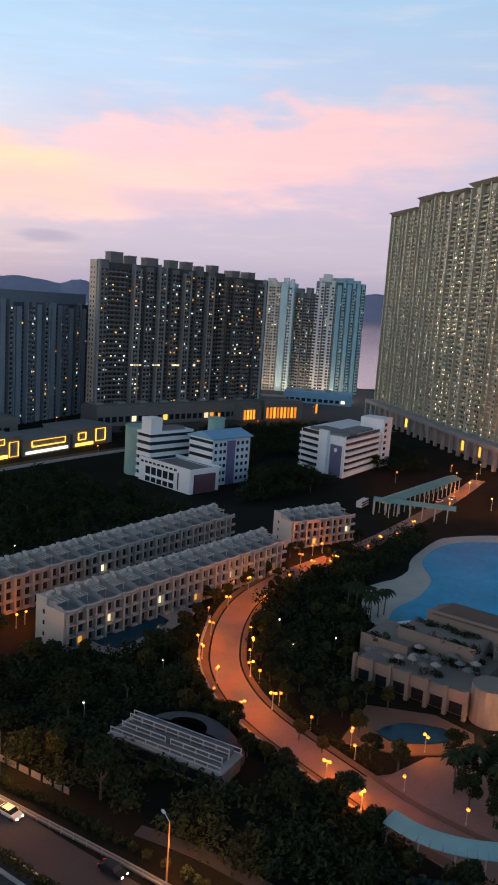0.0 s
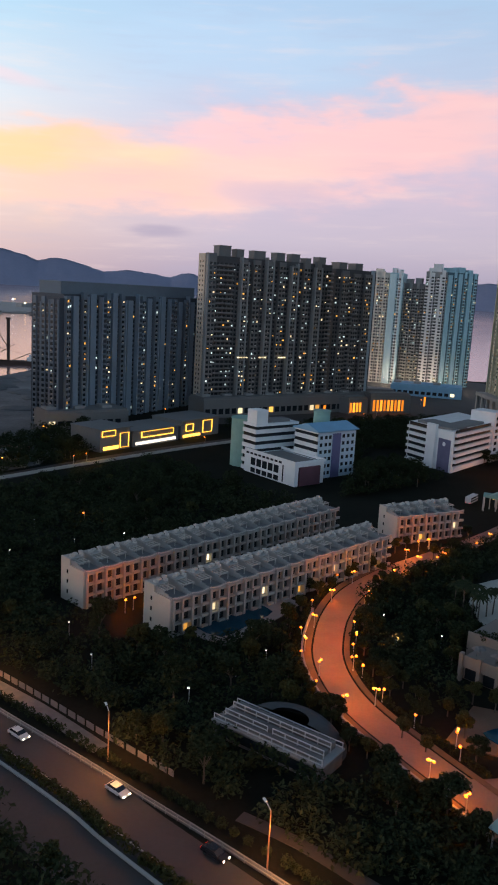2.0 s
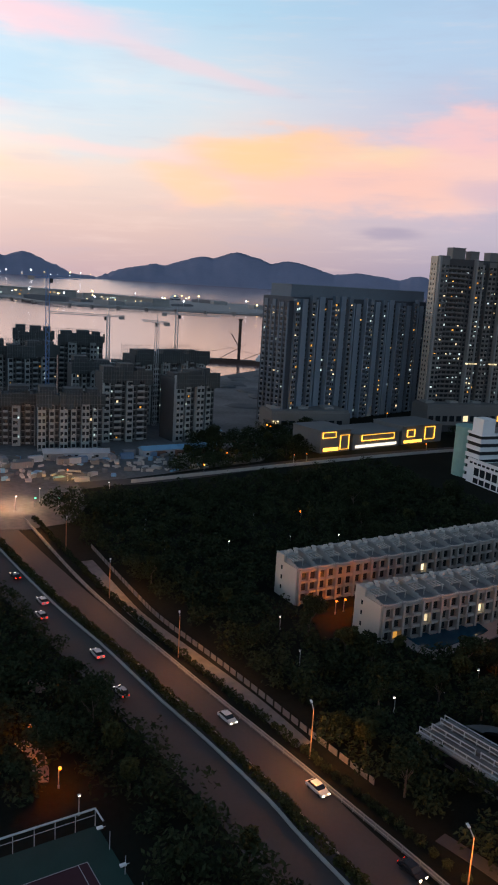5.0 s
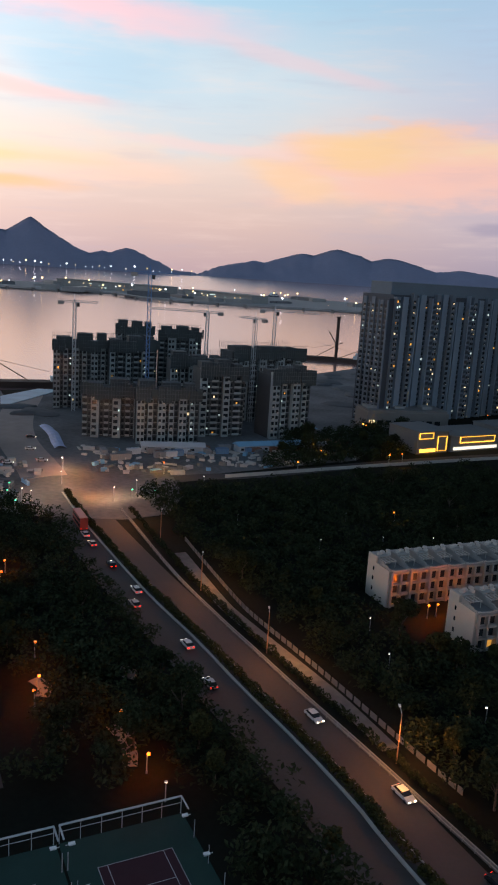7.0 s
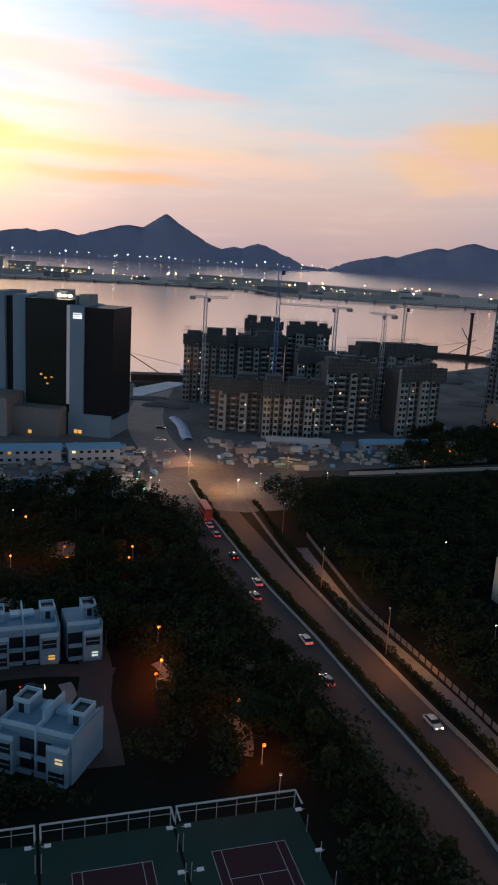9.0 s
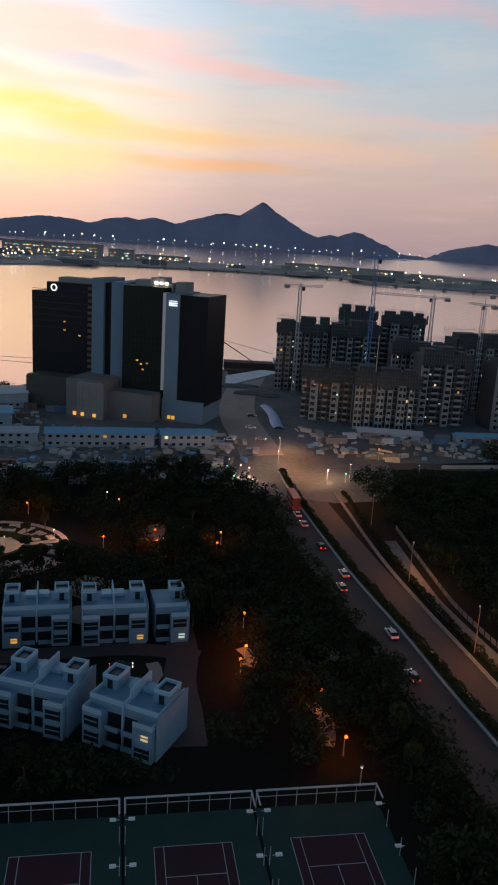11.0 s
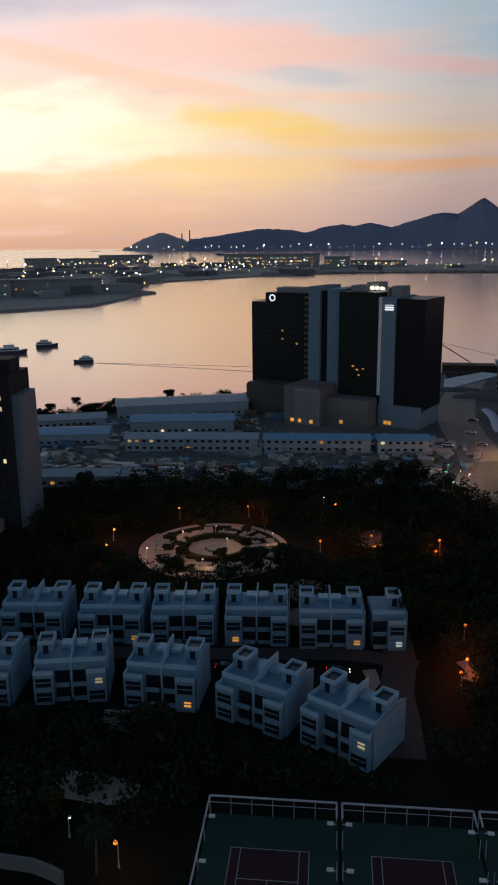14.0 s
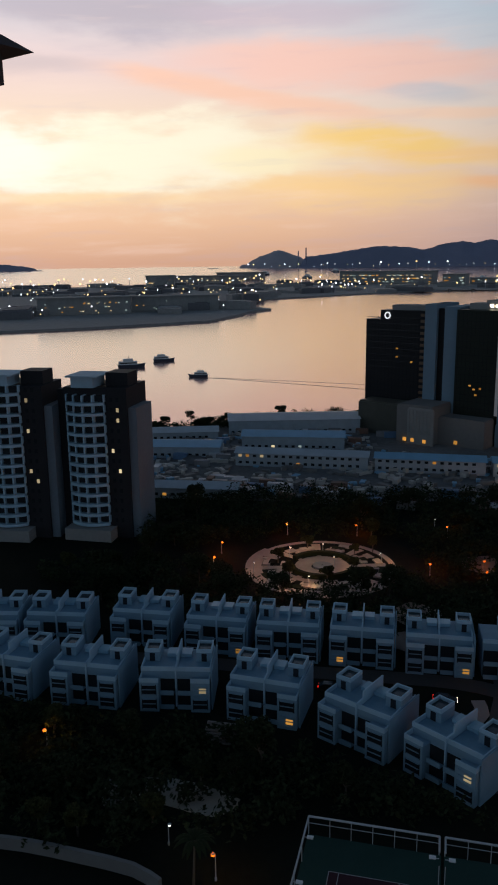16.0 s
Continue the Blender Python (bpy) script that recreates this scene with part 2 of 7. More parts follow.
def ribbon(bm, pts, left, right, z0, z1, step=3.0):
    """A band along a line of points, from left to right of it, with thickness."""
    line = spline(pts, step)
    rows = []
    for k, p in enumerate(line):
        d = (line[min(k + 1, len(line) - 1)] - line[max(k - 1, 0)]).normalized()
        nrm = Vector((-d.y, d.x))
        a, b = p + nrm * left, p - nrm * right
        rows.append([bm.verts.new((q.x, q.y, z)) for q, z in ((a, z0), (a, z1), (b, z1), (b, z0))])
    for r, s in zip(rows, rows[1:]):
        for k in range(4):
            bm.faces.new((r[k], r[(k + 1) % 4], s[(k + 1) % 4], s[k]))
    bm.faces.new(rows[0])
    bm.faces.new(rows[-1][::-1])


def bmnew():
    return bmesh.new()


# ---- ground, sea and hills ----
COAST = [(-230, -700), (-330, -60), (-377, 96), (-386, 140), (-379, 183), (-383, 215), (-380, 300), (-371, 358), (-345, 400), (-300, 500), (-275, 606),
         (-262, 730), (-150, 900), (60, 960), (160, 865), (190, 875), (700, 1000), (1500, 900), (1500, -700)]
bm = bmnew()
prism(bm, COAST, -3, 0)
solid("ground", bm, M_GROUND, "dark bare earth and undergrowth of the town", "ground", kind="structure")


def make_sea():
    m = bpy.data.materials.new("calm_sea")
    m.use_nodes = True
    n = Net(m.node_tree)
    coord = n.add("ShaderNodeTexCoord").outputs["Object"]
    mapping = n.add("ShaderNodeMapping")
    mapping.inputs["Scale"].default_value = (1, 1, 1)
    n.link(coord, mapping.inputs[0])
    a, b = n.noise(mapping.outputs[0], 0.09, 5), n.noise(mapping.outputs[0], 0.006, 3)
    bp = n.add("ShaderNodeBump", Strength=0.14, Distance=0.6)
    n.link(n.math("ADD", a, n.math("MULTIPLY", b, 0.5)), bp.inputs["Height"])
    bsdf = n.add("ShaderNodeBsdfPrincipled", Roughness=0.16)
    # sunset pink of the reflection is put into a half-metallic base colour
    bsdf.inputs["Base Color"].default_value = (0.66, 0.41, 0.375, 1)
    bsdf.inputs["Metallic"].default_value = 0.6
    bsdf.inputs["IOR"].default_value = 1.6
    n.link(bp.outputs[0], bsdf.inputs["Normal"])
    n.link(bsdf.outputs[0], n.add("ShaderNodeOutputMaterial").inputs[0])
    bm = bmnew()
    rings = []
    for r, z in ((200, -1.6), (1500, -1.6), (2600, -1.6), (3200, 4), (3900, 24), (4940, 56)):
        rings.append([bm.verts.new((r * math.cos(radians(a)), r * math.sin(radians(a)), z)) for a in range(0, 360, 5)])
    bm.faces.new(rings[0])
    for r, s in zip(rings, rings[1:]):
        for k in range(72):
            bm.faces.new((r[k], s[k], s[(k + 1) % 72], r[(k + 1) % 72]))
    solid("sea", bm, m, "calm sea mirroring the sky, with sunset pink in its base colour", "water", kind="structure")


make_sea()


def ridge(name, peaks, a0, a1, radius, foot, label, seed, skin=None):
    """A range of hills: peaks are bearing, height in degrees and width in degrees."""
    bm = bmnew()
    rows = []
    steps = int((a1 - a0) / 0.15)
    for k in range(steps + 1):
        a = a0 + (a1 - a0) * k / steps
        e = max(p[1] * math.exp(-abs((a - p[0]) / p[2]) ** (p[3] if len(p) > 3 else 1.6)) for p in peaks)
        e += 0.10 * noise.noise((a * 0.8, seed, 0)) * min(1, e * 2) + 0.05 * noise.noise((a * 3.1, seed, 2))
        e *= min(1, (a - a0) / 1.0, (a1 - a) / 1.0)
        e -= 0.5 * max(0, 1 - e / 0.3)
        top = CAM_Z + radius * math.tan(radians(max(e, -0.6)))
        row = []
        for i in range(9):
            s = i / 8
            rr = radius - 260 * (1 - s)
            zz = foot + (top - foot) * s ** 0.9 + (0 if i in (0, 8) else 9 * noise.noise((a * 1.3, s * 5, seed)))
            row.append(bm.verts.new((-rr * math.sin(radians(a)), rr * math.cos(radians(a)), zz)))
        rr = radius + 60
        row.append(bm.verts.new((-rr * math.sin(radians(a)), rr * math.cos(radians(a)), foot - 20)))
        rows.append(row)
    for r, s in zip(rows, rows[1:]):
        for i in range(9):
            bm.faces.new((r[i], s[i], s[i + 1], r[i + 1]))
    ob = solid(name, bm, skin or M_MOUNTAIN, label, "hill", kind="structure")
    ob.data.shade_smooth()


CAM_Z = 82
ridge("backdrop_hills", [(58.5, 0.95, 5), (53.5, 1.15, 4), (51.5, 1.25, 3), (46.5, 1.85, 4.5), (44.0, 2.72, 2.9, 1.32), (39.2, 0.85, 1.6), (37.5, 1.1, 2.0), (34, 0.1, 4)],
      32, 65, 4750, 42, "mountain ridge coloured haze blue-grey, with one sharp peak across the bay", 1.0)
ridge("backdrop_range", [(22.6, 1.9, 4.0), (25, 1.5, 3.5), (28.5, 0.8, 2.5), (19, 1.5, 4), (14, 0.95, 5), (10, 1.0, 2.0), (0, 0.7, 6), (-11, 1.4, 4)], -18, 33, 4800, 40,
      "long hill range coloured haze blue-grey beyond the strait", 4.0)
ridge("backdrop_islet", [(66.0, 0.75, 1.6)], 61, 71, 4850, 44, "island hill paled with haze colour on the horizon", 8.0, M_HAZE)
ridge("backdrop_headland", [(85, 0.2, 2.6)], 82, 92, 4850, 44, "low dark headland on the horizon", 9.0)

ISLAND = [(-1040, -900), (-1040, 188), (-1075, 371), (-1180, 460), (-1246, 502), (-1290, 560), (-1420, 560), (-1500, 600), (-1640, 690), (-1757, 1015), (-1790, 1300),
          (-1620, 1560), (-1400, 1760), (-1100, 1640), (-700, 1870), (-300, 2100), (100, 2150), (120, 2500), (-900, 2650), (-1900, 2300), (-2300, 2050), (-2800, 1500), (-4300, 1300), (-4600, -900)]
bm = bmnew()
prism(bm, ISLAND, -3, 1.5)
solid("backdrop_island", bm, M_CONCRETE, "flat reclaimed island with a grey sea wall", "island", kind="structure")

# ---- roads ----
KERB = [(-188, 211), (-160, 190), (-114, 158.5), (-87, 142), (-66.6, 128.7), (-50.5, 118.8), (-35, 108.4), (-21.4, 98), (30, 62), (90, 22)]
RAIL = [(-158, 207), (-115, 173), (-90, 155.5), (-73, 144.5), (-54.6, 132.6), (-39.5, 123.2), (-24, 113.2), (-2, 98.8), (50, 63), (90, 36)]


def strip(name, pts, left, right, z0, z1, material, label, category="road"):
    bm = bmnew()
    ribbon(bm, pts, left, right, z0, z1)
    return solid(name, bm, material, label, category, kind="structure")


strip("road", KERB, 10.5, 9.5, -0.5, 0.06, M_ASPHALT, "dual carriageway of worn grey-brown asphalt")
strip("trim_kerb", KERB, 0.35, 0.2, 0.0, 0.34, M_KERB, "pale concrete median kerb", "kerb")
strip("trim_kerb_far", KERB, 3.0, -2.75, 0.0, 0.25, M_KERB, "concrete kerb along the hedge", "kerb")
strip("pavement", RAIL, 1.2, -0.15, -0.2, 0.2, M_DUST, "narrow concrete footway beside the road", "pavement")
strip("pavement_lane", [(-120, 186), (-94.7, 165), (-85, 158), (-62.4, 144.5), (-49, 136.3), (-34.6, 126)], 1.7, 1.7, -0.2, 0.1, M_DUST, "pale service lane along a fence", "pavement")
strip("pavement_track", [(-8, 112), (2, 107), (12, 100), (24, 92)], 1.3, 1.3, -0.2, 0.1, M_ASPHALT, "earth track under trees", "path")
strip("road_cross", [(-230, 200), (-190, 216), (-163, 262), (-146, 283), (-105, 352), (-52, 424), (10, 490), (60, 530), (130, 560)], 4.5, 4.5, -0.5, 0.05, M_ASPHALT, "straight cross road past the new towers")
strip("trim_cross_wall", [(-158, 272), (-105, 352), (-52, 424), (10, 490)], -4.8, 5.3, 0, 1.4, M_KERB, "low pale wall beside the cross road", "wall")
bm = bmnew()
prism(bm, [(-216, 198), (-196, 178), (-174, 186), (-152, 200), (-144, 214), (-152, 236), (-170, 256), (-188, 250), (-206, 226)], -0.5, 0.075)
solid("road_junction", bm, M_DUST, "wide dusty junction of worn asphalt", "road", kind="structure")
strip("road_shore", [(-186, 205), (-214, 228), (-263, 264), (-304, 305), (-350, 362)], 9, 9, -0.5, 0.07, M_PAVING, "dusty works road to the shore")
strip("road_villas", [(-186, -24), (-166, 10), (-150, 38), (-132, 66), (-117, 90), (-106, 99)], 2.4, 2.4, -0.5, 0.07, M_ASPHALT, "narrow estate lane between villa rows")
strip("road_drive", [(-122, 106), (-110, 98), (-101.4, 89.9), (-93, 84), (-85, 78)], 3.2, 3.2, -0.5, 0.078, M_ASPHALT, "grey paved drive beside the last villas")
CURVE = [(60, 96), (46, 108), (36, 117), (29, 126), (21.5, 136), (14.5, 146), (9.5, 156), (6.4, 168), (6.0, 180), (8, 197), (14, 216), (27.9, 238), (45, 258), (70, 290), (110, 350), (140, 400)]
strip("road_curved", CURVE, 3.4, 3.4, -0.5, 0.09, M_PINK_ROAD, "curved estate road of pale pinkish paving under orange lamps")
strip("pavement_curved", CURVE[:12], 5.6, -3.9, -0.3, 0.2, M_ROSE, "curved footway beside the estate road", "pavement")
strip("pavement_inner", CURVE[1:12], -3.9, 5.2, -0.3, 0.2, M_ROSE, "inner footway beside the estate road", "pavement")
strip("trim_planter", CURVE[2:10], 6.3, -5.8, -0.2, 1.0, M_CONCRETE, "low curved planter wall", "wall")
bm = bmnew()
prism(bm, [(30, 116), (44, 100), (70, 100), (70, 122), (56, 137), (44, 136), (36, 130), (27, 128)], -0.3, 0.08)
solid("pavement_turn", bm, M_PINK_ROAD, "broad paved turning place", "pavement", kind="structure")

for name, poly, mm, lab in (("pavement_yard", [(-374, 100), (-300, 62), (-252, 90), (-205, 190), (-205, 225), (-262, 262), (-300, 300), (-368, 356), (-380, 215)], M_DUST, "dusty works yard with tyre marks"),
                            ("pavement_site", [(-202, 226), (-168, 258), (-124, 338), (-128, 400), (-140, 425), (-168, 450), (-150, 700), (-262, 722), (-274, 606), (-300, 502), (-344, 402), (-352, 374), (-298, 302)], M_DUST, "dusty building site ground"),
                            ("pavement_far", [(-86, 470), (40, 520), (150, 600), (170, 850), (20, 880), (-40, 640)], M_ASPHALT, "dark paved ground between towers"),
                            ("pavement_ball", [(12, 378), (38, 398), (40, 364), (18, 356)], M_DUST, "grey school playground")):
    bm = bmnew()
    prism(bm, poly, -0.3, 0.03)
    solid(name, bm, mm, lab, "ground", kind="structure")


# ---- towers ----
M_GREY_CORE = mat("charcoal_tower_core", (0.075, 0.075, 0.078), 0.75, vary=0.3, scale=0.06)
M_BLUE_CORE = mat("dark_blue_tower_core", (0.05, 0.065, 0.085), 0.6, vary=0.3, scale=0.06)
M_OLIVE_PALE = mat("pale_olive_tiles", (0.46, 0.45, 0.34), 0.6, vary=0.2, scale=0.06)
M_WARM_CREAM = mat("warm_cream_tiles", (0.8, 0.72, 0.62), 0.7, vary=0.15, scale=0.05)
LIT_OLIVE = [glow("yellowish_window_light", (244, 226, 150), 0.8), glow("greenish_window_light", (222, 232, 190), 0.6), glow("cream_window_light", (255, 236, 196), 0.9)]


def tower(name, p0, p1, depth, height, strips, wall, core, accent, label, floor_h=3.0, z0=0.0, lit=0.12, seed=1, crown=(), glass=None, lamps=None, pieces=90, refuge=None, group="towers"):
    """A slab tower. strips: (width, forward, kind) repeated along the front and scaled to end flush.
    Kinds: P plain pier, D deep recess with small windows, W window bay with sills, B stacked balconies."""
    rnd = random.Random(seed)
    m, length = on_line(p0, p1, z0)
    lamps = lamps or LIT
    ob = thing(name, m, label, "tower", group)
    bm = bmnew()
    box(bm, 0, length, 0, depth, 0, height)
    part("core", bm, core, ob)
    count = max(1, round(length / sum(q[0] for q in strips)))
    scale = length / (count * sum(q[0] for q in strips))
    floors = int((height - 2.5) / floor_h)
    dark, sills, rails, units, glowing = bmnew(), bmnew(), bmnew(), bmnew(), bmnew()
    pane = bmnew()
    box(pane, -0.5, 0.5, -0.08, 0.08, -0.5, 0.5)
    panes = [mesh_of(pane.copy(), g, "window") for g in lamps]
    pane.free()
    x, spots = 0.0, []
    for k in range(count * len(strips)):
        w, f, kind = strips[k % len(strips)]
        a, b = x, x + w * scale
        x = b
        top = height + rnd.choice((0.5, 1.4, -1.0, -2.6)) if kind in "PW" else height - 1.0
        if kind in "PW":
            bm = bmnew()
            box(bm, a + 0.02, b - 0.02, -f, 0.3, 0, top)
            part("pier" if kind == "P" else "bay", bm, accent if kind == "P" else wall, ob)
        if kind == "P":
            continue
        n = max(1, round((b - a) / (2.3 if kind == "W" else 2.8)))
        for i in range(floors):
            z = 1.2 + i * floor_h
            y = -f if kind == "W" else 0.0
            if kind == "B":
                box(rails, a + 0.15, b - 0.15, -f, -f + 0.2, z - 0.5, z + 0.55)
                box(rails, a + 0.15, b - 0.15, -f + 0.2, 0.1, z - 0.5, z - 0.25)
            elif kind == "W":
                box(sills, a + 0.1, b - 0.1, y - 0.32, y + 0.05, z - 0.28, z - 0.02)
                if rnd.random() < 0.4:
                    ax = rnd.uniform(a + 0.3, b - 1.2)
                    box(units, ax, ax + 0.8, y - 0.6, y - 0.05, z - 0.02, z + 0.55)
            else:
                box(sills, a + 0.2, b - 0.2, -0.25, 0.05, z - 0.3, z - 0.15)
            for q in range(n):
                cx = a + (q + 0.5) * (b - a) / n
                hw = (b - a) / n * (0.34 if kind != "D" else 0.25)
                box(dark, cx - hw, cx + hw, y - 0.06, y + 0.1, z + 0.1, z + 1.75)
                if rnd.random() < lit * (1.0 if kind != "D" else 0.6):
                    spots.append((cx + rnd.uniform(-0.3, 0.3), y - 0.12, z + rnd.uniform(0.6, 1.1), min(hw * 2, rnd.uniform(0.5, 1.25)), rnd.uniform(0.5, 1.35)))
    rnd.shuffle(spots)
    for cx, y, z, w, h in spots[:pieces]:
        piece("window", rnd.choice(panes), ob, Matrix.Translation((cx, y, z)) @ Matrix.Diagonal((w, 1, h, 1)))
    for cx, y, z, w, h in spots[pieces:]:
        box(glowing, cx - w / 2, cx + w / 2, y - 0.05, y + 0.05, z - h / 2, z + h / 2)
    for nm, q, mm in (("glazing", dark, glass or M_GLASS), ("sill_band", sills, wall), ("balcony_front", rails, wall), ("air_conditioner", units, M_KERB), ("lit_window", glowing, lamps[-1])):
        if q.verts:
            tagged(part(nm, q, mm, ob), kind="stuff")
        else:
            q.free()
    if refuge:
        for a, b in refuge:
            for c in range(int((b - a) / 2.2)):
                bm = bmnew()
                box(bm, a + c * 2.2, a + c * 2.2 + 1.7, -3.5, -3.2, 38.0, 38.9)
                part("lit_refuge_floor", bm, LIT[1], ob, "lit open refuge floor")
    for a, b, c, d, h in crown:
        bm = bmnew()
        box(bm, a, b, c, d, height - 0.2, height + h)
        part("roof_block", bm, wall, ob)
        bm = bmnew()
        box(bm, a - 0.25, b + 0.25, c - 0.25, d + 0.25, height + h, height + h + 0.35)
        part("roof_cap", bm, accent, ob)
    return ob


G_BIG = [(1.1, 2.6, "P"), (4.6, 2.2, "W"), (5.6, 2.6, "B"), (5.6, 2.6, "B"), (4.2, 0, "D"), (1.0, 3.4, "P"), (3.0, 3.0, "W"), (1.0, 3.4, "P"), (3.4, 0, "D"), (4.6, 2.2, "W"),
         (3.6, 0, "D"), (0.9, 3.4, "P"), (3.2, 3.0, "W"), (0.9, 3.4, "P"), (4.0, 0, "D"), (4.6, 2.0, "W"), (3.4, 0, "D"), (0.9, 3.4, "P"), (3.2, 3.0, "W"), (0.9, 3.4, "P"),
         (4.2, 0, "D"), (4.4, 2.2, "W"), (3.4, 0, "D"), (0.9, 3.4, "P"), (3.2, 3.0, "W"), (0.9, 3.4, "P"), (4.2, 0, "D"), (4.6, 2.6, "B")]
slab = tower("apartment_tower", (-78.6, 508), (1.4, 572), 8.6, 103, G_BIG, M_DARK_WALL, M_GREY_CORE, M_CONCRETE, "dark grey slab block of flats with many lit windows", lit=0.2, seed=3, pieces=150,
      crown=[(10, 19, 1, 8, 6.5), (23.5, 29, 1, 8, 5), (37, 46, 1, 8, 5), (55, 62, 1, 8, 5), (68, 74.5, 1, 8, 5), (80, 84, 1, 8, 3), (91, 97, 1, 8, 4.5)], refuge=((25, 34), (42, 50), (58, 66), (76, 80)))
G_END = [(3.4, 0, "D"), (4.6, 2.2, "W"), (3.6, 2.4, "B"), (4.4, 2.2, "W"), (3.4, 0, "D"), (4.6, 2.2, "W")]
tower("apartment_tower", (4.4, 577), (29.8, 595.5), 20, 101, G_END, M_DARK_WALL, M_GREY_CORE, M_CONCRETE, "dark grey block of flats beside a longer slab", lit=0.2, seed=4, pieces=60, crown=[(4, 11, 2, 12, 4.5), (19, 25, 2, 12, 4.5)])
tower("apartment_tower", (29.9, 594), (33.6, 596.6), 12, 101, [(3.2, 0.6, "P"), (1.2, 0, "D")], M_BLUE_WALL, M_BLUE_CORE, mat("pale_blue_corner_tiles", (0.36, 0.46, 0.52), 0.6, vary=0.15, scale=0.05), "narrow pale blue corner stair of grey flats", lit=0.02, seed=42, pieces=10)
bm = bmnew()
box(bm, -0.5, -0.02, 0.2, 8.4, 0, 104)
# west end in the sunset-tinted beige
part("end_wall", bm, M_BEIGE_WALL, slab, "beige end wall with sunset warmth in its colour")
cell = bmnew()
box(cell, -0.6, -0.4, -0.5, 0.5, -0.7, 0.7)
cell = mesh_of(cell, M_GLASS, "window")
for k in range(33):
    for y in (2.6, 6.0):
        piece("window", cell, slab, Matrix.Translation((0, y, 3 + 3 * k)))
B_LONG = [(3.4, 2.4, "W"), (2.6, 0, "D"), (4.4, 1.8, "P"), (3.2, 0, "D"), (3.2, 2.0, "W"), (1.0, 2.8, "P"), (2.8, 0, "D"), (4.8, 1.4, "P"), (3.6, 0, "D"), (1.0, 2.8, "P"), (3.4, 2.2, "B")]
tower("apartment_tower", (-146, 434), (-90, 562), 24, 74.7, B_LONG, M_BLUE_WALL, M_BLUE_CORE, mat("slate_blue_pier_tiles", (0.2, 0.26, 0.32), 0.6, vary=0.2, scale=0.05), "long blue-grey slab block of flats with flat crown", lit=0.15, seed=5, pieces=140, crown=[(2, 138, 4, 20, 6.8)])
tower("apartment_tower", (-164.5, 437), (-147, 430), 5, 72.5, [(3, 0.5, "W"), (3, 0, "D"), (1, 0.8, "P")], M_BLUE_WALL, M_BLUE_CORE, M_BLUE_WALL, "dark end block of blue-grey flats", lit=0.06, seed=6, pieces=20)
A_STRIPS = [(3.0, 1.2, "W"), (1.2, 1.8, "P"), (3.0, 1.2, "W"), (2.0, 0, "D")]
tower("apartment_tower", (43, 793), (57.5, 790), 30, 107, A_STRIPS, M_WARM_CREAM, M_CREAM, M_WARM_CREAM, "warm cream tower with window bays", lit=0.2, seed=7, pieces=40, crown=[(1, 8, 2, 12, 3)])
tower("apartment_tower", (58, 789.4), (70.5, 786.6), 30, 107, [(7, 1.5, "P"), (2, 0, "D"), (2.6, 1.2, "W"), (2, 1.5, "P")], M_PALE_WALL, M_AQUA_WALL, mat("pale_aqua_tiles", (0.6, 0.78, 0.8), 0.6, vary=0.12, scale=0.05), "pale aqua and white tower face", lit=0.1, seed=71, pieces=20, crown=[(1.5, 6, 2, 12, 4), (8, 11.5, 2, 10, 3)])
tower("apartment_tower", (71, 796), (91.6, 790), 26, 98, [(3.2, 1.4, "W"), (2.0, 0, "D"), (3.0, 1.8, "B")], M_CONCRETE, M_DARK_WALL, M_CONCRETE, "grey-brown tower between paler ones", lit=0.22, seed=72, pieces=50, crown=[(3, 9, 2, 12, 4), (12, 18, 2, 12, 5)])
tower("apartment_tower", (92, 788), (111.6, 783), 30, 110, [(3.2, 1.6, "B"), (1.6, 2.0, "P"), (3.2, 1.6, "W"), (1.8, 0, "D")], M_PALE_WALL, M_CONCRETE, M_PALE_WALL, "white tower with stacked balconies and stepped roof", lit=0.12, seed=8, pieces=40, crown=[(6, 14, 2, 12, 7), (2, 6, 2, 10, 3)])
tower("apartment_tower", (112, 783), (143, 800), 30, 110, [(5.0, 1.4, "P"), (2.6, 0, "D"), (3.2, 1.0, "W"), (2.2, 0, "D")], M_AQUA_WALL, mat("deep_teal_core", (0.06, 0.13, 0.16), 0.6, vary=0.2, scale=0.06), M_AQUA_WALL, "aqua tower side with dark glazing columns", lit=0.2, seed=9, pieces=60, crown=[(3, 10, 2, 12, 4), (14, 21, 2, 12, 5), (25, 30, 2, 12, 3)])
O_STRIPS = [(1.1, 2.8, "P"), (4.2, 1.6, "B"), (3.4, 2.4, "W"), (1.0, 3.0, "P"), (4.6, 1.6, "B"), (2.4, 0, "D"), (1.0, 2.8, "P"), (3.4, 2.2, "W"), (4.4, 1.4, "B"), (2.2, 0, "D")]
